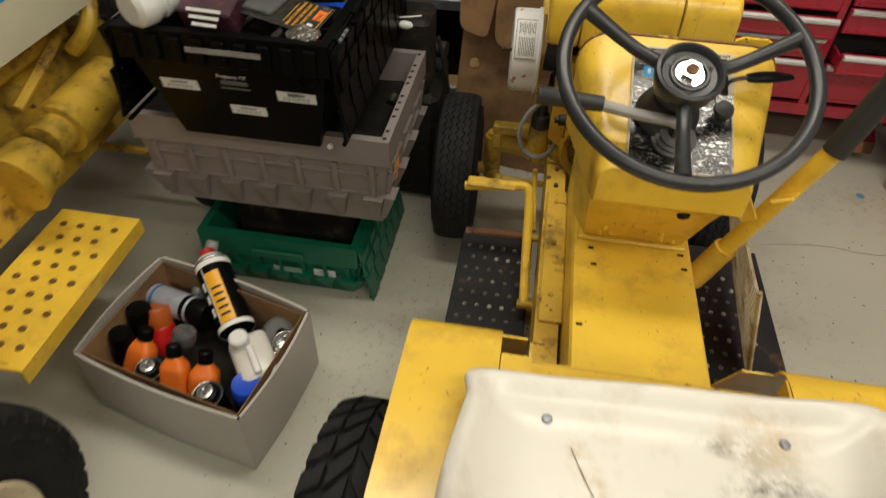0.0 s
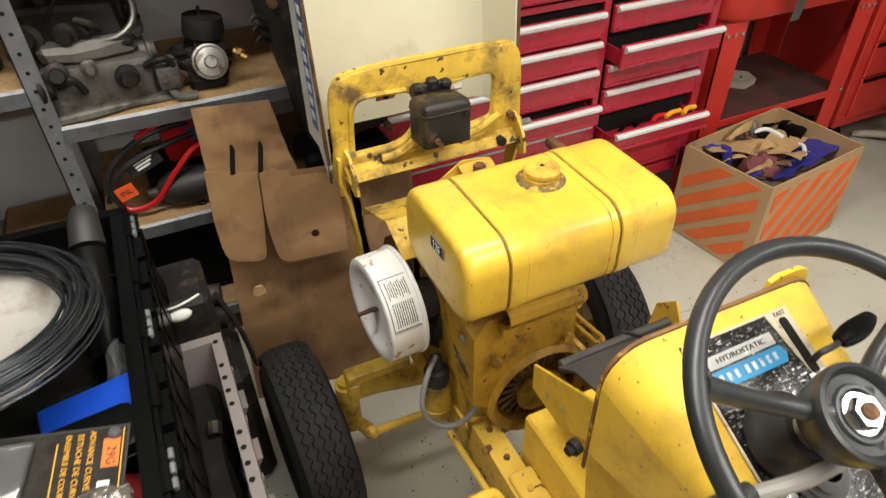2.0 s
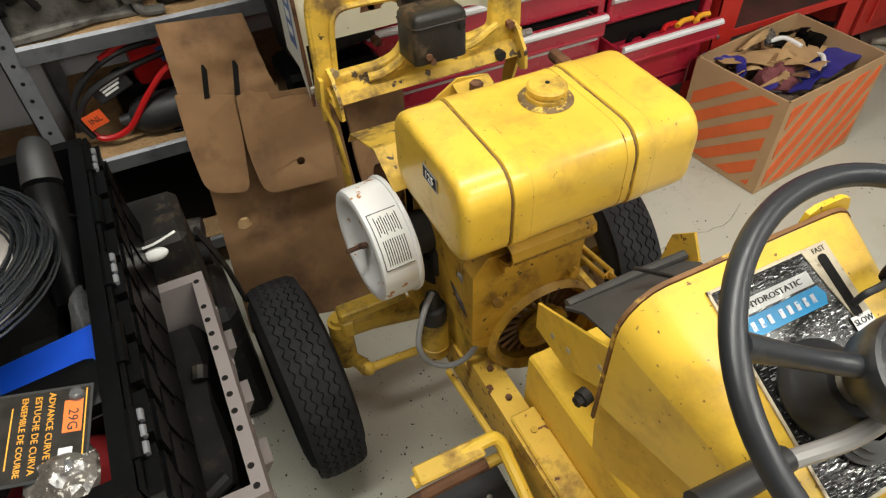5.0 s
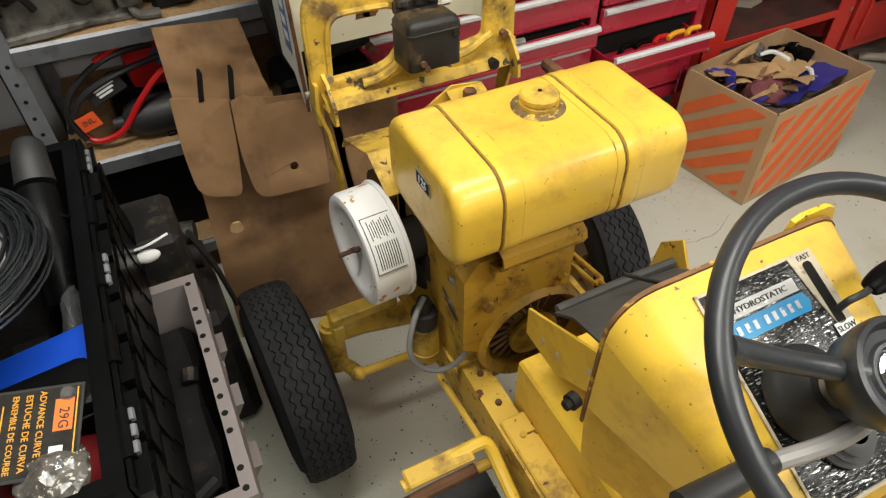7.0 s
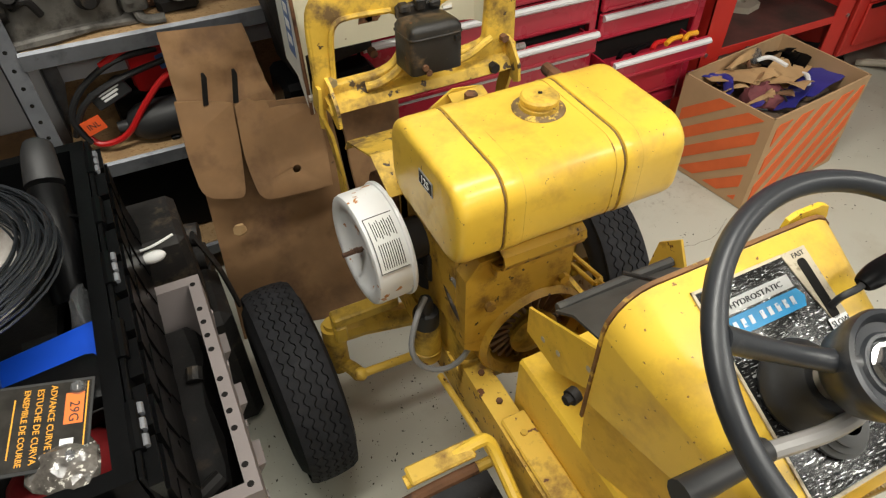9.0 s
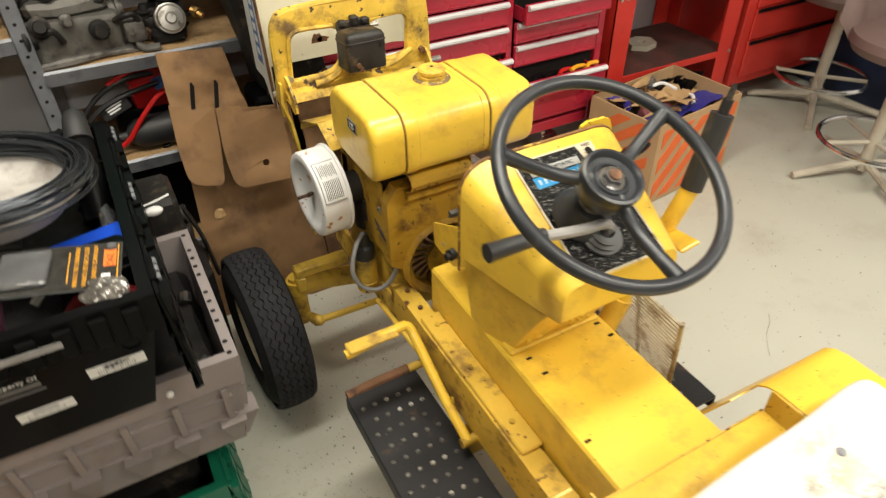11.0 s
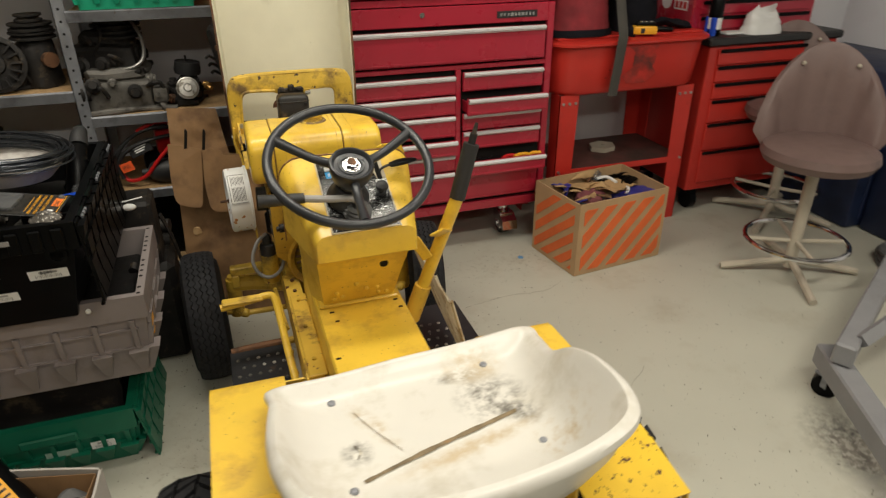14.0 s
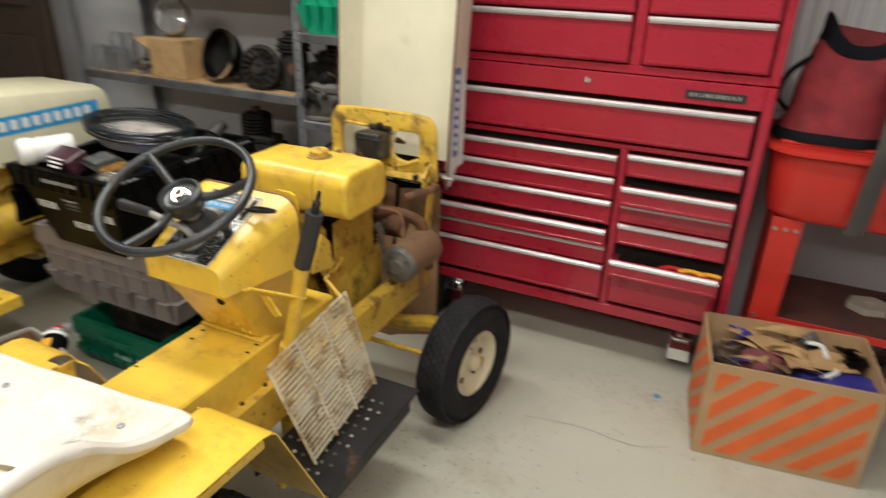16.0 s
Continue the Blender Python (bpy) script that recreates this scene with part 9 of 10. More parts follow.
def tote_contents():
    # round pan with wire coil
    c = V(-0.785, 1.212, 0.800)
    m = Matrix.Translation(c) @ pose(0, 0, 0, -4, 6, 0)
    pan = thing("round_pan", c, "dirty white round pan lying on top of the tote", "pan")
    bm = B()
    lathe(bm, [(0.0, 0.0), (0.10, 0.0), (0.115, 0.006), (0.138, 0.033), (0.145, 0.028), (0.118, -0.004), (0.0, -0.006)], m, 48)
    part("bowl", bm, PAN, pan)
    bm = B()
    lathe(bm, [(0.1385, 0.0335), (0.146, 0.040), (0.152, 0.042), (0.156, 0.039), (0.152, 0.035), (0.1455, 0.0285)], m, 48)
    part("rim", bm, PAN, pan, "rolled rim")
    coil = thing("wire_coil", c + V(0, 0, 0.05), "coil of black steel wire resting on the pan", "wire coil")
    rng = random.Random(21)
    for k in range(38):
        bm = B()
        r = 0.150 + rng.uniform(-0.022, 0.024)
        z = 0.050 + rng.uniform(-0.012, 0.022)
        ph, e = rng.random() * 6.28, rng.uniform(0.002, 0.010)
        tube(bm, [m @ V((r + e * math.cos(2 * a + ph)) * math.cos(a), (r + e * math.cos(2 * a + ph)) * math.sin(a), z + 0.006 * math.sin(a + ph)) for a in [i * math.pi / 20 for i in range(40)]], 0.0016, 5, True, 1, False)
        part("strand", bm, WIRE, coil)
    bm = B()
    tube(bm, [m @ V(0.02, -0.168, 0.05), m @ V(-0.01, -0.15, 0.068), m @ V(0.0, -0.125, 0.075), m @ V(0.03, -0.12, 0.07), m @ V(0.045, -0.14, 0.062), m @ V(0.03, -0.165, 0.05)], 0.0024, 6)
    part("wire_end", bm, WIRE, coil)
    # blister pack
    mb = frame_on((-0.690, 1.005, 0.790), (0.965, -0.19, -0.12), (0.20, 0.95, 0.14))
    bp = thing("blister_pack", (-0.690, 1.005, 0.785), "blister pack on black card with yellow print", "packaging")
    bm = B()
    panel(bm, mb, 0.165, 0.095, 0.0015, bevel=0.0004)
    part("card", bm, INK, bp)
    bm = B()
    panel(bm, mb, 0.16, 0.088, 0.0006, 0, 0, 0.0016)
    part("film", bm, mat("glossy_black_print", (0.03, 0.028, 0.025), 0.15, var=0.3, scale=60), bp)
    # printing runs along the card's short side
    mp = mb @ Matrix.Rotation(radians(-90), 4, "Z")
    lettering("29G", 0.013, mp @ Matrix.Translation((-0.010, 0.066, 0.0026)), INK, bp)
    lettering("ADVANCE CURVE KIT", 0.0085, mp @ Matrix.Translation((0, 0.046, 0.0026)), YELLOW_LABEL, bp)
    lettering("ESTUCHE DE CURVA", 0.0085, mp @ Matrix.Translation((0, 0.034, 0.0026)), YELLOW_LABEL, bp)
    lettering("ENSEMBLE DE COURBE", 0.0078, mp @ Matrix.Translation((0, 0.022, 0.0026)), YELLOW_LABEL, bp)
    bm = B()
    panel(bm, mp, 0.062, 0.0012, 0.0004, 0, 0.012, 0.0023)
    part("yellow_rule", bm, YELLOW_LABEL, bp)
    bm = B()
    panel(bm, mp, 0.084, 0.0012, 0.0004, 0, 0.077, 0.0023)
    part("yellow_rule", bm, YELLOW_LABEL, bp)
    bm = B()
    panel(bm, mp, 0.034, 0.017, 0.0004, -0.014, 0.066, 0.0021)
    part("red_patch", bm, ORANGE, bp)
    bm = B()
    panel(bm, mp, 0.020, 0.012, 0.0004, 0.028, 0.062, 0.0021)
    part("bar_label", bm, PAPER, bp)
    for u, v in ((-0.036, 0.068), (0.038, 0.066)):
        bm = B()
        lathe(bm, [(0.0, 0.006), (0.006, 0.005), (0.008, 0.0)], mb @ Matrix.Translation((v, -u, 0.002)), 14)
        part("blister_stud", bm, FILM, bp, "clear round blister stud")
    bm = B()
    box(bm, (-0.075, -0.035, 0.0016), (-0.01, 0.035, 0.012), 0.005, mb, 2)
    knobbly(bm, bm.verts, 0.004, 50)
    part("blister", bm, FILM, bp, "clear bulging blister")
    # filler items
    bm = B()
    box(bm, (-0.055, -0.035, 0), (0.055, 0.035, 0.055), 0.004, Matrix.Translation((-0.825, 0.985, 0.765)) @ pose(0, 0, 0, 22, 0, -4))
    ob = solo("parts_carton", bm, PLUM_PRINT, "small dark red and black printed carton in the tote", "carton")
    bm = B()
    for i in range(3):
        panel(bm, frame_on((-0.823, 0.9335 - i * 0.0045, 0.808 - i * 0.012), (1, -0.07, 0), (0, 0.40, 1)), 0.07 - i * 0.01, 0.006, 0.003)
    part("print_bar", bm, PAPER, ob)
    bm = B()
    m2 = frame_on((-0.922, 0.987, 0.812), (0.40, 0.91, 0.03), (-0.91, 0.40, 0.02)) @ Matrix.Rotation(radians(90), 4, "Y")
    lathe(bm, [(0.0, -0.09), (0.030, -0.09), (0.040, -0.082), (0.043, -0.07), (0.043, -0.048), (0.038, -0.044), (0.038, -0.030), (0.041, -0.028), (0.041, -0.020), (0.038, -0.018), (0.038, 0.06), (0.036, 0.066), (0.0, 0.066)], m2, 26)
    solo("white_canister", bm, WHITE_PLASTIC, "white plastic canister lying on the tote", "canister")
    bm = B()
    box(bm, (-0.056, -0.036, 0), (0.056, 0.036, 0.045), 0.003, Matrix.Translation((-0.650, 1.115, 0.705)) @ pose(0, 0, 0, 6, -4, 6))
    solo("blue_carton", bm, BLUE, "bright blue small carton in the black tote", "carton")
    bm = B()
    box(bm, (-0.06, -0.035, 0), (0.06, 0.035, 0.055), 0.014, Matrix.Translation((-0.655, 1.050, 0.722)) @ pose(0, 0, 0, 4, 2, 8), 2)
    bc = solo("black_case", bm, BLACK_PLASTIC, "small glossy black plastic case in the tote", "case")
    mk = Matrix.Translation((-0.655, 1.050, 0.722)) @ pose(0, 0, 0, 4, 2, 8)
    bm = B()
    box(bm, (-0.061, -0.036, 0.034), (0.061, 0.036, 0.0375), 0.001, mk)
    part("lid_seam", bm, BLACK_RUBBER, bc)
    bm = B()
    box(bm, (-0.012, -0.040, 0.024), (0.012, -0.0335, 0.046), 0.002, mk)
    part("latch", bm, BLACK_RUBBER, bc, "black moulded latch")
    bm = B()
    ball(bm, (-0.655, 0.985, 0.712), 0.056, 22, 12, (1.1, 1.0, 0.55))
    knobbly(bm, bm.verts, 0.006, 30)
    solo("red_cloth", bm, RED_CLOTH_BRIGHT, "crumpled red cloth among the parts in the tote", "cloth")
    bm = B()
    ball(bm, (-0.642, 0.960, 0.766), 0.034, 18, 12, (0.9, 1.2, 0.55))
    knobbly(bm, bm.verts, 0.012, 40, 3)
    solo("plastic_pouch", bm, mat("glittery_pouch", (0.10, 0.09, 0.08), 0.15, var=0.6, scale=80, third=(0.6, 0.58, 0.52), tamount=0.6, tscale=160), "crumpled glossy pouch of hardware", "pouch", sharp=15)
    boot = thing("rubber_boot", (-0.63, 1.32, 0.70), "black ribbed rubber elbow boot standing in the tote", "boot")
    bm = B()
    tube(bm, [(-0.627, 1.37, 0.800), (-0.630, 1.31, 0.765), (-0.634, 1.25, 0.705)], lambda t: 0.024 + 0.004 * t, 16)
    part("sleeve", bm, BLACK_PLASTIC, boot)
    bm = B()
    tube(bm, [(-0.622, 1.43, 0.833), (-0.624, 1.41, 0.826), (-0.6262, 1.378, 0.805)], lambda t: 0.019 + 0.006 * t, 16)
    part("collar", bm, BLACK_RUBBER, boot)
    for t in (0.3, 0.55, 0.8):
        c = V(-0.627, 1.37, 0.800).lerp(V(-0.634, 1.25, 0.705), t)
        bm = B()
        lathe(bm, [(0.026, -0.004), (0.031, -0.002), (0.031, 0.002), (0.026, 0.004)], frame_on(c, (1, 0, 0), (0, -0.62, 0.78)), 18)
        part("rib", bm, BLACK_PLASTIC, boot)
    bm = B()
    ball(bm, (-0.620, 1.195, 0.720), 0.032, 14, 8, (0.5, 1.6, 1.1))
    knobbly(bm, bm.verts, 0.008, 50)
    solo("plastic_bag", bm, FILM, "twisted clear plastic bag in the tote", "plastic bag", sharp=15)
    for i in range(7):
        bm = B()
        rng = random.Random(60 + i)
        x, y = rng.uniform(-0.92, -0.74), rng.uniform(1.0, 1.38)
        tube(bm, [(x, y, 0.700), (x + 0.03, y + 0.02, 0.718), (x + 0.07, y + rng.uniform(-0.03, 0.03), 0.710)], rng.uniform(0.006, 0.014), 8)
        solo("loose_fitting", bm, (CHROME, IRON, ALLOY)[i % 3], "loose metal fitting in the tote", "fitting", "fittings in the tote")


tote_contents()


def upper_tote():
    tote("green_tote", "bright green plastic tote standing on the upper shelf", (-0.455, 2.118, 1.094), 0.42, 0.37, 0.30, GREEN_BRIGHT, 0, 0.03, True)


upper_tote()


# ---- jump starter on the low shelf ----
def jump_starter():
    js = thing("battery_jump_starter", (-0.50, 2.1, 0.443), "red and black battery jump starter with cables", "jump starter")
    bm = B()
    box(bm, (-0.56, 2.09, 0.443), (-0.34, 2.20, 0.545), 0.02, None, 2)
    part("case", bm, BLACK_PLASTIC, js, "black moulded case")
    bm = B()
    box(bm, (-0.50, 2.05, 0.545), (-0.33, 2.19, 0.668), 0.02, Matrix(), 2)
    part("housing", bm, RED_PLASTIC, js, "red housing")
    bm = B()
    panel(bm, frame_on((-0.40, 2.0495, 0.625), (1, 0, 0.25), (-0.25, 0.05, 1)), 0.07, 0.035, 0.001)
    part("blue_label", bm, NAVY_INK, js)
    bm = B()
    panel(bm, frame_on((-0.552, 2.012, 0.592), (1, 0, 0.4), (-0.4, 0.1, 1)), 0.085, 0.045, 0.012, bevel=0.003)
    part("clamp", bm, BLACK_RUBBER, js, "black cable clamp")
    bm = B()
    for i in range(3):
        panel(bm, frame_on((-0.552, 2.0105, 0.602 - i * 0.009), (1, 0, 0.4), (-0.4, 0.1, 1)), 0.05 - 0.008 * i, 0.005, 0.0008, oz=0.0125)
    part("print_bar", bm, PAPER, js)
    bm = B()
    panel(bm, frame_on((-0.609, 2.0, 0.528), (1, 0, 0.3), (-0.3, 0.1, 1)), 0.045, 0.035, 0.004)
    tag = part("orange_tag", bm, mat("orange_red_tag", (0.75, 0.10, 0.02), 0.5), js)
    lettering("INL", 0.019, frame_on((-0.609, 2.0, 0.528), (1, 0, 0.3), (-0.3, 0.1, 1)) @ Matrix.Translation((0, 0, 0.0046)), INK, tag)
    for pts, mt in (([(-0.38, 2.03, 0.60), (-0.43, 2.01, 0.60), (-0.49, 2.0, 0.55), (-0.55, 2.0, 0.485), (-0.61, 2.01, 0.47), (-0.64, 2.03, 0.50)], RED_PLASTIC), ([(-0.43, 2.03, 0.66), (-0.52, 2.0, 0.665), (-0.60, 2.0, 0.62), (-0.645, 2.01, 0.55), (-0.63, 2.01, 0.48)], BLACK_RUBBER), ([(-0.42, 2.03, 0.63), (-0.53, 2.0, 0.62), (-0.61, 2.0, 0.58), (-0.655, 2.02, 0.50)], BLACK_RUBBER), ([(-0.37, 2.04, 0.65), (-0.47, 2.0, 0.69), (-0.55, 2.0, 0.66)], RED_PLASTIC)):
        bm = B()
        tube(bm, pts, 0.0075, 8)
        part("cable", bm, mt, js, "red cable" if mt is RED_PLASTIC else "black cable")

    tank = thing("air_tank", (-0.40, 2.03, 0.443), "black rounded air cylinder lying on the low shelf", "cylinder")
    bm = B()
    lathe(bm, [(0.0, -0.165), (0.013, -0.165), (0.015, -0.142), (0.030, -0.134), (0.043, -0.112), (0.0475, -0.085), (0.0475, 0.055), (0.042, 0.075), (0.028, 0.086), (0.0, 0.088)], frame_on((-0.40, 2.030, 0.4905), (0, 1, 0), (0, 0, 1)), 32)
    part("shell", bm, BLACK_RUBBER, tank, "", 50)
    bm = B()
    box(bm, (-0.46, 1.995, 0.4432), (-0.44, 2.065, 0.452), 0.002)
    part("foot", bm, BLACK_PLASTIC, tank)


jump_starter()


# ---- leaning cardboard ----
def cardboard_sheet():
    th = thing("flattened_carton", (-0.3, 1.78, 0), "stained brown flattened carton leaning against the shelves", "cardboard")

    def slab(name, pts, thick=0.005, label="", crumple=1.0):
        """A crumpled board over four corners: bottom left, bottom right, top right, top left."""
        a, b, c, d = [V(*p) for p in pts]
        nn = (b - a).cross(d - a).normalized()
        bm = B()
        rings = []
        for i in range(19):
            v = i / 18
            row = []
            for j in range(15):
                u = j / 14
                p = (a * (1 - u) + b * u) * (1 - v) + (d * (1 - u) + c * u) * v
                row.append(p + nn * crumple * (0.012 * noise.noise(p * 7) + 0.009 * abs(noise.noise(p * 15)) + 0.002 * noise.noise(p * 60)))
            rings.append(row + [p - nn * thick for p in reversed(row)])
        ring_faces(bm, rings)
        part(name, bm, CARD_OLD, th, label, 60)
    slab("main_board", ((-0.455, 1.70, 0.0), (-0.10, 1.66, 0.0), (-0.125, 1.765, 0.60), (-0.42, 1.775, 0.645)))
    slab("upper_board", ((-0.428, 1.775, 0.60), (-0.235, 1.785, 0.60), (-0.258, 1.845, 0.760), (-0.420, 1.845, 0.775)), crumple=2.2)
    mc = frame_on((0, 1.70, 0.45), (1, 0, 0), (0, 0.225, 1))

    def flap(pts, holes, label):
        bm = cut_plate(mc, rounded([(x, (z - 0.45) * 1.025, r) for x, z, r in pts]), holes, 0.0015, 0.001)
        bmesh.ops.triangulate(bm, faces=[f for f in bm.faces if len(f.verts) > 4])
        for v in bm.verts:
            v.co.y += 0.006 * noise.noise(v.co * 8) - 0.010 * max(0.0, (0.50 - v.co.z) / 0.08)
        part("flap", bm, CARD_OLD, th, label, 60)
    flap([(-0.431, 0.674, 0.004), (-0.38, 0.662, 0), (-0.327, 0.647, 0.003), (-0.334, 0.56, 0.05), (-0.354, 0.448, 0.022), (-0.437, 0.470, 0.03), (-0.440, 0.56, 0.03)], [], "rounded cut flap of worn cardboard")
    hole = [(-0.232 + 0.010 * math.cos(i * 0.5236), 0.029 + 0.010 * math.sin(i * 0.5236)) for i in range(12)]
    flap([(-0.322, 0.640, 0.003), (-0.296, 0.650, 0.006), (-0.283, 0.640, 0), (-0.262, 0.637, 0), (-0.257, 0.618, 0), (-0.21, 0.617, 0), (-0.163, 0.606, 0.003), (-0.156, 0.52, 0.03), (-0.164, 0.421, 0.004), (-0.325, 0.430, 0.035), (-0.333, 0.53, 0.04)], [hole], "rounded cut flap with a round hole")
    slab("side_board", ((-0.10, 1.655, 0.0), (0.06, 1.76, 0.0), (0.05, 1.80, 0.60), (-0.10, 1.76, 0.59)))
    for x, z0, z1 in ((-0.376, 0.655, 0.722), (-0.318, 0.645, 0.716)):
        bm = B()
        prism(bm, [(x - 0.005, z0), (x + 0.005, z0), (x + 0.016, z1 - 0.01), (x + 0.013, z1), (x + 0.008, z1)], 1.744, 1.750, "y")
        part("slot", bm, SHADE_IN, th)
    bm = B()
    ball(bm, (-0.385, 1.70, 0.36), 0.014, 10, 6, (1, 0.5, 1.3))
    knobbly(bm, bm.verts, 0.006, 90)
    part("torn_tab", bm, KRAFT, th)


cardboard_sheet()


# ---- axle lying behind the totes ----
def old_axle():
    th = thing("old_transaxle", (-0.5, 1.55, 0), "dark greasy old transaxle on the floor behind the totes", "transaxle")
    bm = B()
    box(bm, (-0.60, 1.46, 0.36), (-0.49, 1.60, 0.585), 0.012, pose(0, 0, 0, 0, 0, 0))
    box(bm, (-0.62, 1.45, 0.0), (-0.46, 1.62, 0.37), 0.02)
    part("casing", bm, IRON, th)
    bm = B()
    tube(bm, [(-0.615, 1.42, 0.30), (-0.60, 1.455, 0.50), (-0.595, 1.48, 0.63)], 0.016, 10)
    part("pipe", bm, BEIGE_STEEL, th, "dirty tan pipe")
    bm = B()
    for i in range(4):
        cyl(bm, (-0.52, 1.62 + 0.02 * i, 0.26 + 0.05 * i), (-0.47, 1.61 + 0.02 * i, 0.26 + 0.05 * i), 0.042 - 0.006 * i, seg=16)
    tube(bm, [(-0.48, 1.56, 0.50), (-0.455, 1.56, 0.40), (-0.44, 1.58, 0.26)], 0.014, 8, flat=0.4)
    part("hub", bm, IRON, th)
    bm = B()
    ball(bm, (-0.545, 1.425, 0.590), 0.016, 12, 7, (1.3, 0.7, 0.7))
    tube(bm, [(-0.575, 1.43, 0.605), (-0.54, 1.425, 0.612), (-0.505, 1.44, 0.612)], 0.0022, 6)
    part("paper_tag", bm, PAPER, th, "white wired paper tag")


old_axle()


# ---- box of spray cans ----
def can_box():
    nr, lf, fl, fr = (-0.680, 0.458), (-1.09, 0.548), (-1.045, 0.860), (-0.632, 0.757)
    ob = open_box("carton_of_cans", (nr, lf, fl, fr), 0.198, CARD_GREY, CARD, "grey-printed carton full of spray cans and bottles", bulge=0.016)
    # brown lining on the inner faces
    for a, b in ((lf, fl), (fl, fr), (fr, nr), (nr, lf)):
        p, q = V(*a, 0.01), V(*b, 0.01)
        mid = V(-0.86, 0.656, 0.01)
        nn = V((q - p).y, -(q - p).x, 0).normalized()
        if (mid - p).dot(nn) < 0:
            nn = -nn
        d = (q - p).normalized() * 0.012
        o = nn * 0.0115
        bm = B()
        ring_faces(bm, [[p + o + d, q + o - d, q + o - d + V(0, 0, 0.184), p + o + d + V(0, 0, 0.184)], [p + o * 1.15 + d, q + o * 1.15 - d, q + o * 1.15 - d + V(0, 0, 0.184), p + o * 1.15 + d + V(0, 0, 0.184)]])
        part("lining", bm, CARD_OLD, ob)

    def spray(c, tilt, body, cap, label, r=0.0325, h=0.17, band=None, top=True):
        m = Matrix.Translation(c) @ pose(0, 0, 0, *tilt)
        th = thing("spray_can", c, label, "spray can", "cans in the carton")
        bm = B()
        lathe(bm, [(0.0, 0.0), (r * 0.96, 0.0), (r, 0.004), (r, h), (r * 0.97, h + 0.004), (r * 0.72, h + 0.016), (r * 0.5, h + 0.018), (0.0, h + 0.018)], m, 26)
        can = part("can", bm, body, th)
        if band:
            for z0, z1, mt in band:
                bm = B()
                lathe(bm, [(r + 0.0004, z0), (r + 0.0006, z0 + 0.001), (r + 0.0006, z1 - 0.001), (r + 0.0004, z1)], m, 26)
                part("label_band", bm, mt, can)
        if cap:
            bm = B()
            lathe(bm, [(r * 0.93, h + 0.002), (r * 0.95, h + 0.008), (r * 0.93, h + 0.045), (r * 0.85, h + 0.052), (r * 0.5, h + 0.050), (0.0, h + 0.05)], m, 24)
            part("cap", bm, cap, th)
        else:
            bm = B()
            lathe(bm, [(r * 0.98, h + 0.001), (r * 1.02, h + 0.004), (r * 0.98, h + 0.008), (r * 0.9, h + 0.006)], m, 26)
            lathe(bm, [(r * 0.5, h + 0.016), (r * 0.52, h + 0.022), (r * 0.36, h + 0.023), (r * 0.34, h + 0.018), (r * 0.14, h + 0.018), (r * 0.12, h + 0.034), (0.0, h + 0.035)], m, 20)
            part("valve_cup", bm, SILVER, th)
        return th

    def bottle(name, c, tilt, w, d, h, body, cap, label, neck=0.016, capr=0.018):
        m = Matrix.Translation(c) @ pose(0, 0, 0, *tilt)
        th = thing(name, c, label, "bottle", "cans in the carton")
        bm = B()

        def rr(k, z):
            out = []
            r = min(w, d) * 0.32 * k
            for cx, cy, a0 in ((w / 2 * k - r, d / 2 * k - r, 0), (-w / 2 * k + r, d / 2 * k - r, 90), (-w / 2 * k + r, -d / 2 * k + r, 180), (w / 2 * k - r, -d / 2 * k + r, 270)):
                for i in range(5):
                    a = radians(a0 + i * 22.5)
                    out.append(m @ V(cx + r * math.cos(a), cy + r * math.sin(a), z))
            return out
        rings = [rr(0.9, 0.0), rr(1.0, 0.008), rr(1.0, h * 0.72), rr(0.92, h * 0.82), rr(0.62, h * 0.92)]
        rings.append([m @ V(neck * math.cos(2 * math.pi * i / 20 + math.pi / 20), neck * math.sin(2 * math.pi * i / 20 + math.pi / 20), h) for i in range(20)])
        ring_faces(bm, rings)
        part("body", bm, body, th, "", 50)
        bm = B()
        lathe(bm, [(capr, h - 0.002), (capr * 1.03, h + 0.002), (capr, h + 0.022), (capr * 0.8, h + 0.026), (0.0, h + 0.026)], m, 20)
        part("cap", bm, cap, th)
        return th
    # the floor of the heap: a near-black slab standing for shade between the cans
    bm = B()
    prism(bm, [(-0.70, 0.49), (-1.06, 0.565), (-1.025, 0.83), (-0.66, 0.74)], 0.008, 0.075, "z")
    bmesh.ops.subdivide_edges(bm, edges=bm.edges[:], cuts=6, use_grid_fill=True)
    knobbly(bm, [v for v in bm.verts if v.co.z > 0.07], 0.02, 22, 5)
    solo("shade_filler", bm, SHADE_IN, "near-black bumpy slab standing for the shade low between the cans", "cans", sharp=15)
    BLK = BLACK_PLASTIC

    def lying(p0, p1):
        """Tilt that lays a can from p0 towards p1."""
        d = (V(*p1) - V(*p0)).normalized()
        e = d.to_track_quat("Z", "Y").to_euler()
        return tuple(math.degrees(a) for a in e)
    a, b = (-0.800, 0.715, 0.140), (-0.925, 0.872, 0.205)
    big = spray(a, lying(a, b), BLK, None, "large black and orange spray can lying across the carton", 0.042, 0.185, ((0.0, 0.012, PAPER), (0.17, 0.184, PAPER)), False)
    m = Matrix.Translation(a) @ pose(0, 0, 0, *lying(a, b))
    up = (m.to_3x3().inverted() @ V(-0.35, -0.45, 0.8))
    ang = math.atan2(up.y, up.x)

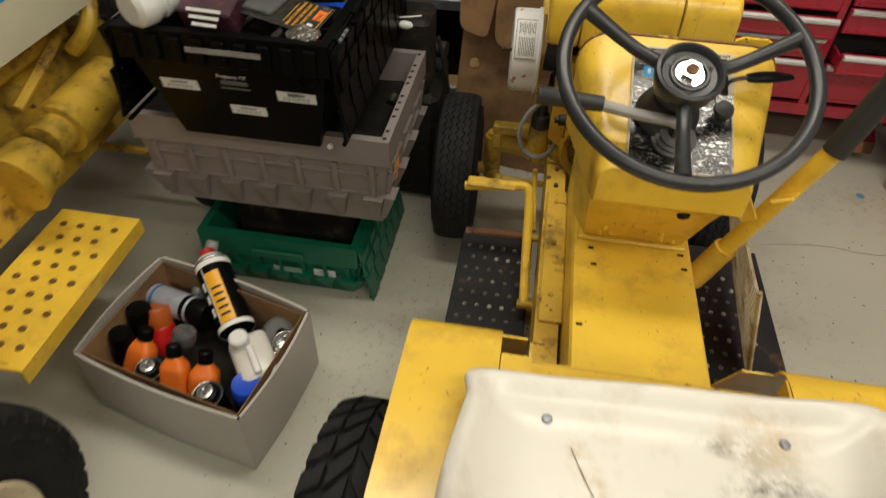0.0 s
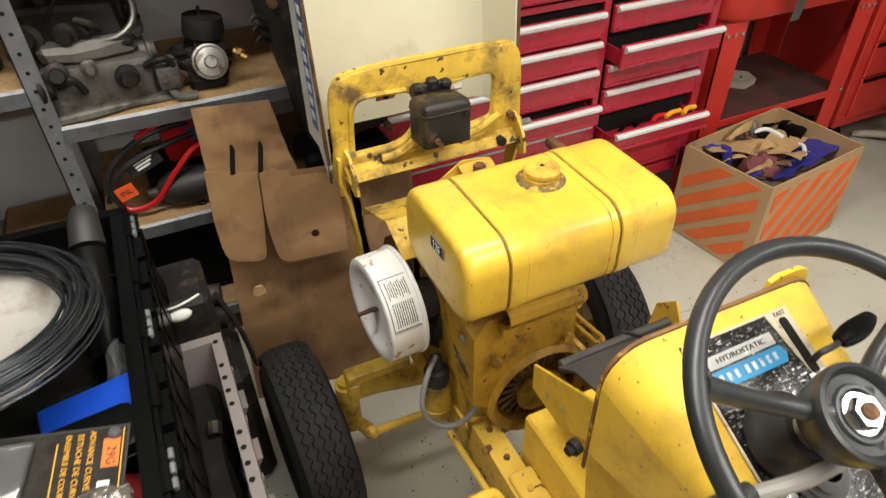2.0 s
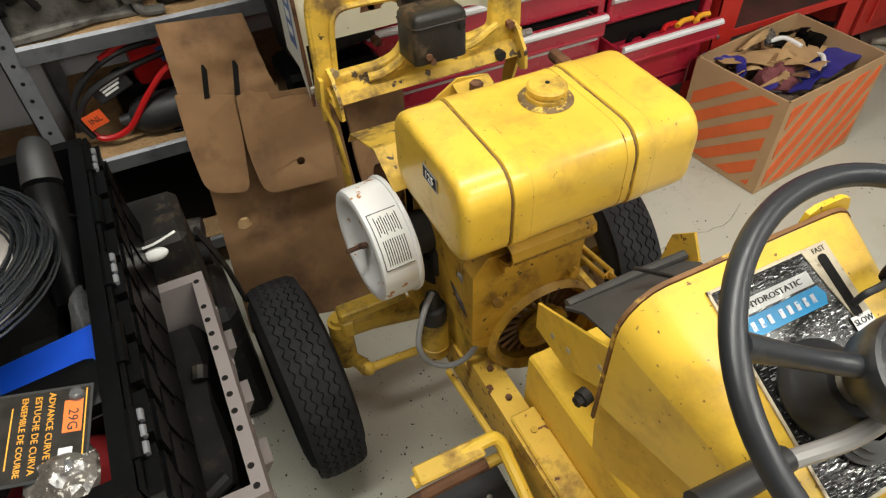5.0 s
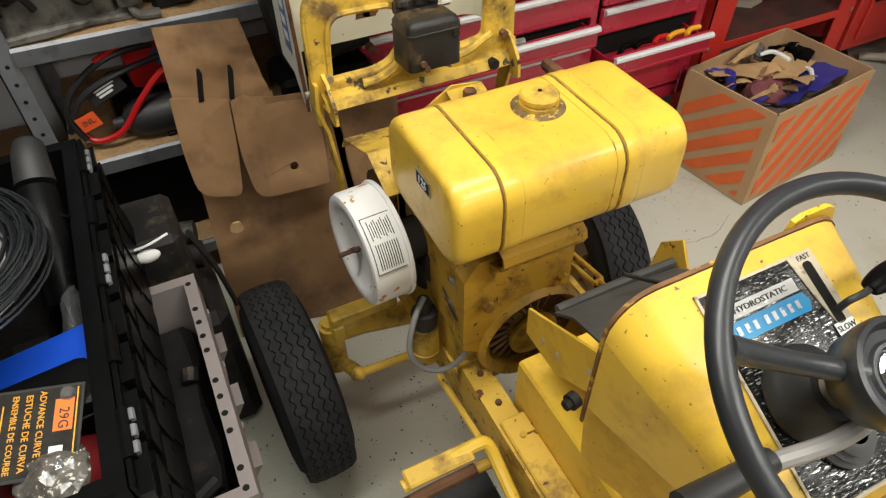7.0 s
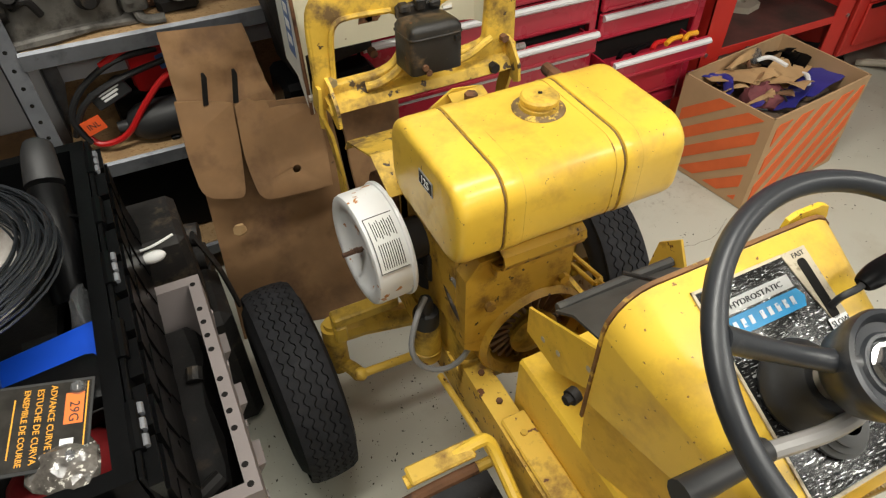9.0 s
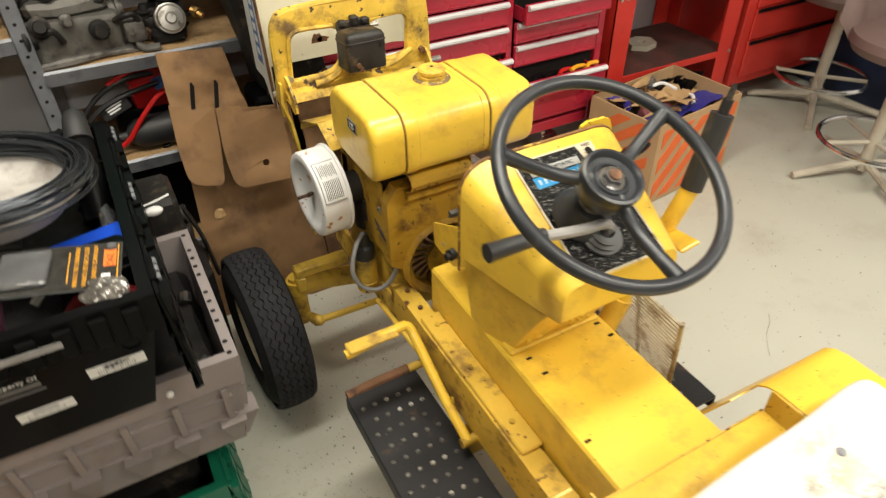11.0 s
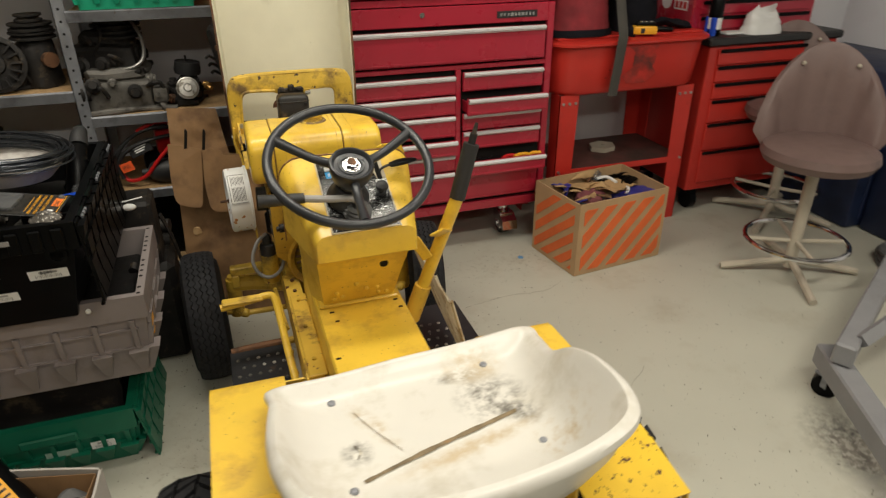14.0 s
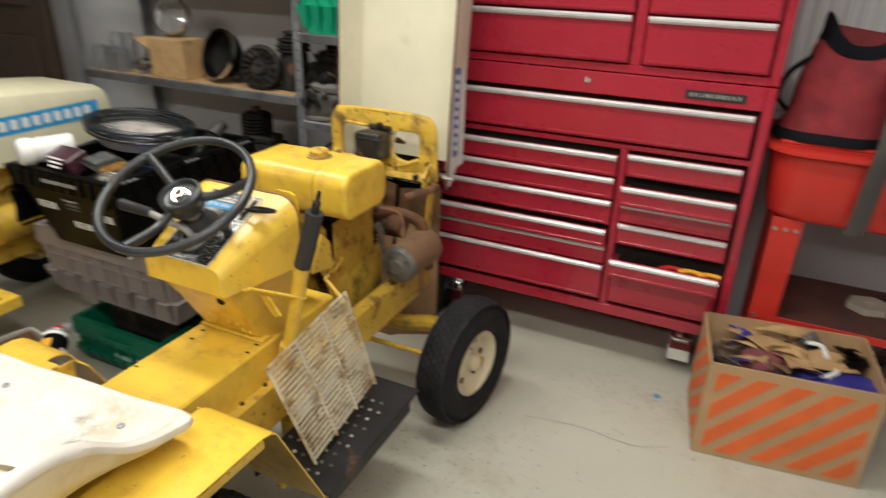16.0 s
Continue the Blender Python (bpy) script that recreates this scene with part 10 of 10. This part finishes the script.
    def wrap(r, a0, a1, z0, z1, name, mt):
        bm = B()
        rings = []
        for i in range(9):
            g = a0 + (a1 - a0) * i / 8
            rings.append([m @ V(rr * math.cos(g), rr * math.sin(g), z) for rr, z in ((r, z0), (r + 0.0006, z0), (r + 0.0006, z1), (r, z1))])
        ring_faces(bm, rings)
        part(name, bm, mt, big)
    wrap(0.0422, ang - 0.1, ang + 0.75, 0.013, 0.150, "label_field", YELLOW_LABEL)
    wrap(0.0422, ang - 0.17, ang - 0.12, 0.013, 0.168, "label_rule", PAPER)
    for k in range(5):
        wrap(0.0429, ang + 0.05, ang + 0.6, 0.03 + k * 0.018, 0.036 + k * 0.018, "label_bar", INK)
    for k in range(3):
        wrap(0.0422, ang - 0.5, ang - 0.3, 0.04 + k * 0.035, 0.062 + k * 0.035, "label_mark", PAPER)
    bm = B()
    lathe(bm, [(0.0418, 0.184), (0.041, 0.192), (0.030, 0.206), (0.018, 0.210), (0.018, 0.211)], m, 26)
    part("shoulder", bm, WHITE_PLASTIC, big, "white shoulder")
    bm = B()
    lathe(bm, [(0.018, 0.208), (0.018, 0.226), (0.014, 0.230), (0.0, 0.230)], m, 20)
    part("cap", bm, RED_PLASTIC, big, "red cap")
    a, b = (-1.045, 0.785, 0.135), (-0.90, 0.742, 0.150)
    spray(a, lying(a, b), mat("pale_grey_label", (0.34, 0.36, 0.42), 0.35, metal=0.2, var=0.2, scale=25), BLK, "spray can with pale label and black cap, lying down", 0.033, 0.125, ((0.0, 0.008, BLK), (0.018, 0.026, NAVY_INK), (0.112, 0.124, BLK)))
    spray((-0.686, 0.708, 0.012), (3, 4, 0), SILVER, None, "bare silver topped spray can standing in the carton", 0.032, 0.125)
    spray((-0.690, 0.645, 0.012), (-2, 3, 0), PAPER, None, "white spray can standing in the carton", 0.023, 0.122)
    spray((-0.786, 0.548, 0.012), (6, -3, 0), BLK, None, "black spray can with silver dome top", 0.033, 0.128)
    spray((-0.962, 0.588, 0.012), (4, 5, 0), BLK, None, "spray can with silver dome between the bottles", 0.030, 0.118)
    spray((-0.718, 0.568, 0.012), (2, 2, 0), BLK, BLUE, "spray can with bright blue cap", 0.036, 0.105)
    spray((-0.977, 0.672, 0.040), (-24, -10, 0), RED_PLASTIC, mat("rust_orange_cap", (0.42, 0.09, 0.015), 0.35), "spray can with rust-orange cap", 0.031, 0.09)
    spray((-1.045, 0.690, 0.03), (-6, 6, 0), BLK, BLK, "black capped spray can at the end", 0.031, 0.10)
    spray((-1.050, 0.625, 0.02), (-5, 4, 0), BLK, BLK, "second black capped spray can at the end", 0.029, 0.10)
    bottle("grey_bottle", (-0.945, 0.815, 0.10), (-38, 30, 30), 0.055, 0.045, 0.13, mat("dull_silver_plastic", (0.30, 0.31, 0.32), 0.35, metal=0.4), mat("grey_cap", (0.4, 0.4, 0.42), 0.4), "dull silver bottle with grey cap at the back", 0.012, 0.015)
    jug = thing("white_jug", (-0.738, 0.648, 0.12), "cloudy white flat jug with white cap lying on the cans", "jug", "cans in the carton")
    mj = frame_on((-0.724, 0.634, 0.152), (0.80, 0.60, 0.10), (-0.60, 0.80, 0.12))
    bm = B()
    box(bm, (-0.044, -0.066, -0.028), (0.044, 0.062, 0.028), 0.018, mj, 3)
    part("body", bm, mat("cloudy_white_plastic", (0.62, 0.60, 0.56), 0.25, var=0.08, second=(0.44, 0.40, 0.35), amount=0.58, sscale=12, soft=0.2), jug, "", 60)
    bm = B()
    box(bm, (-0.008, -0.055, 0.026), (0.008, 0.02, 0.040), 0.006, mj, 2)
    part("grip", bm, WHITE_PLASTIC, jug, "moulded grip")
    bm = B()
    lathe(bm, [(0.020, 0.024), (0.0215, 0.030), (0.021, 0.050), (0.017, 0.054), (0.0, 0.054)], mj @ Matrix.Translation((-0.014, 0.040, 0)), 22)
    part("cap", bm, WHITE_PLASTIC, jug, "white screw cap")
    for x, y, tilt in ((-0.828, 0.545, (-32, 4, 8)), (-0.893, 0.550, (-32, -4, 4)), (-1.015, 0.590, (-30, 6, -14))):
        bottle("orange_bottle", (x, y, 0.048), tilt, 0.064, 0.048, 0.122, ORANGE, BLK, "orange bottle with black cap", 0.013, 0.0165)
    # grey roll behind the jug
    bm = B()
    mr = Matrix.Translation((-0.715, 0.745, 0.105)) @ pose(0, 0, 0, 25, 30, 0)
    lathe(bm, [(0.012, -0.035), (0.040, -0.035), (0.044, -0.028), (0.044, 0.028), (0.038, 0.036), (0.014, 0.036), (0.012, 0.03), (0.012, -0.03)], mr, 26)
    solo("tape_roll", bm, HOSE, "dark grey tape roll wedged behind the jug", "tape roll")
    bm = B()
    lathe(bm, [(0.026, 0.0), (0.028, 0.004), (0.026, 0.030), (0.022, 0.034), (0.0, 0.034)], Matrix.Translation((-0.918, 0.672, 0.125)) @ pose(0, 0, 0, -20, 15, 0), 22)
    solo("clear_lid", bm, FILM, "clear plastic lid lying on the cans", "lid", sharp=30)
    bm = B()
    ball(bm, (-0.995, 0.655, 0.150), 0.014, 8, 5, (1, 0.6, 0.4))
    solo("paper_scrap", bm, PAPER, "torn white scrap of paper on the cans", "paper")


can_box()


# ---- the second tractor at the edge ----
def second_tractor():
    tr = thing("garden_tractor", (-1.42, 0.6, 0), "second yellow garden tractor with cream hood, beside the totes", "tractor")
    x = -1.42
    bm = B()
    for s in (-1, 1):
        prism(bm, [(x + s * 0.140, 0.345), (x + s * 0.140, 0.452), (x + s * 0.098, 0.452), (x + s * 0.098, 0.345)], 0.0, 1.45, "y")
    part("frame_rail", bm, YELLOW_WORN, tr, "yellow frame rail")
    bm = B()
    prism(bm, [(x - 0.11, 0.36), (x - 0.11, 0.55), (x + 0.11, 0.55), (x + 0.11, 0.36)], 0.2, 0.62, "y")
    part("tunnel_cover", bm, YELLOW, tr)
    bm = B()
    x0, x1, y0, y1, z = x + 0.155, x + 0.352, 0.42, 0.865, 0.312
    box(bm, (x0, y0, z - 0.008), (x1, y1, z), 0.002)
    box(bm, (x1 - 0.005, y0, z - 0.04), (x1, y1, z - 0.0082), 0)
    fb = part("footboard", bm, YELLOW, tr, "yellow perforated footboard")
    dark = mat("dark_orange_hole", (0.12, 0.06, 0.01), 0.7)
    for i in range(9):
        for j in range(4):
            xx, yy = x0 + 0.035 + j * 0.042 + (0.018 if i % 2 else 0), y0 + 0.05 + i * 0.043
            if xx < x1 - 0.02:
                bm = B()
                cyl(bm, (xx, yy, z - 0.0005), (xx, yy, z + 0.0012), 0.0085, seg=12)
                part("hole", bm, dark, fb)
    bm = B()
    box(bm, (x - 0.115, 0.92, 0.36), (x + 0.125, 1.30, 0.60), 0.03, None, 2)
    part("engine_block", bm, YELLOW_GREASY, tr, "yellow engine block")
    bm = B()
    cyl(bm, (x + 0.19, 0.92, 0.50), (x + 0.19, 1.14, 0.51), 0.062, seg=22)
    cyl(bm, (x + 0.19, 0.86, 0.50), (x + 0.19, 0.92, 0.50), 0.045, seg=18)
    cyl(bm, (x + 0.17, 0.76, 0.46), (x + 0.17, 0.85, 0.47), 0.075, 0.06, 18)
    tube(bm, [(x + 0.15, 1.1, 0.60), (x + 0.20, 1.12, 0.66), (x + 0.17, 1.2, 0.74)], 0.02, 10)
    part("starter_generator", bm, YELLOW_GREASY, tr, "yellow painted starter generator")
    bm = B()
    box(bm, (x + 0.06, 0.80, 0.60), (x + 0.115, 1.16, 0.70), 0.015)
    tube(bm, [(x + 0.13, 0.9, 0.56), (x + 0.15, 1.0, 0.62), (x + 0.13, 1.1, 0.64)], 0.012, 8)
    part("engine_cover", bm, YELLOW_WORN, tr)
    bm = B()

    def hr(y, hw, zt):
        r = 0.05
        pts = [(-hw, 0.70), (-hw, zt - r), (-hw + r * 0.3, zt - r * 0.3), (-hw + r, zt), (hw - r, zt), (hw - r * 0.3, zt - r * 0.3), (hw, zt - r), (hw, 0.70)]
        return [V(x + a, y, b) for a, b in pts]
    ring_faces(bm, [hr(0.80, 0.205, 0.955), hr(1.2, 0.205, 0.93), hr(1.44, 0.20, 0.905), hr(1.47, 0.185, 0.89)])
    hood = part("hood", bm, mat("cream_hood_paint", (0.60, 0.56, 0.40), 0.4, var=0.06), tr, "cream hood")
    bm = B()
    box(bm, (x + 0.2052, 0.85, 0.80), (x + 0.2062, 1.40, 0.862), 0.0)
    part("blue_band", bm, BLUE_INK, hood, "blue band along the hood")
    for i in range(12):
        bm = B()
        box(bm, (x + 0.2063, 0.90 + i * 0.04, 0.814), (x + 0.2068, 0.925 + i * 0.04, 0.848), 0)
        part("name_bar", bm, PAPER, hood)
    bm = B()
    for s in (-1, 1):
        box(bm, (x + s * 0.17 - 0.015, 1.40, 0.36), (x + s * 0.17 + 0.015, 1.45, 0.72), 0.004)
    box(bm, (x - 0.18, 1.41, 0.24), (x + 0.30, 1.47, 0.275), 0.006)
    box(bm, (x - 0.18, 1.24, 0.20), (x + 0.28, 1.26, 0.22), 0.004)
    part("front_frame", bm, YELLOW_WORN, tr, "yellow front frame and axle")
    bm = B()
    bent(bm, [(0.42, 0.33), (0.30, 0.56), (0.26, 0.585), (0.0, 0.59), (-0.2, 0.57)], x + 0.12, x + 0.335, 0.003)
    part("fender", bm, YELLOW, tr, "yellow rear fender")
    for s in (-1, 1):
        rear_wheel((x + s * 0.325 + 0.07, 0.075, 0.266), s, tr)
        front_wheel((x + s * 0.34, 1.36, 0.204), s, tr)


second_tractor()
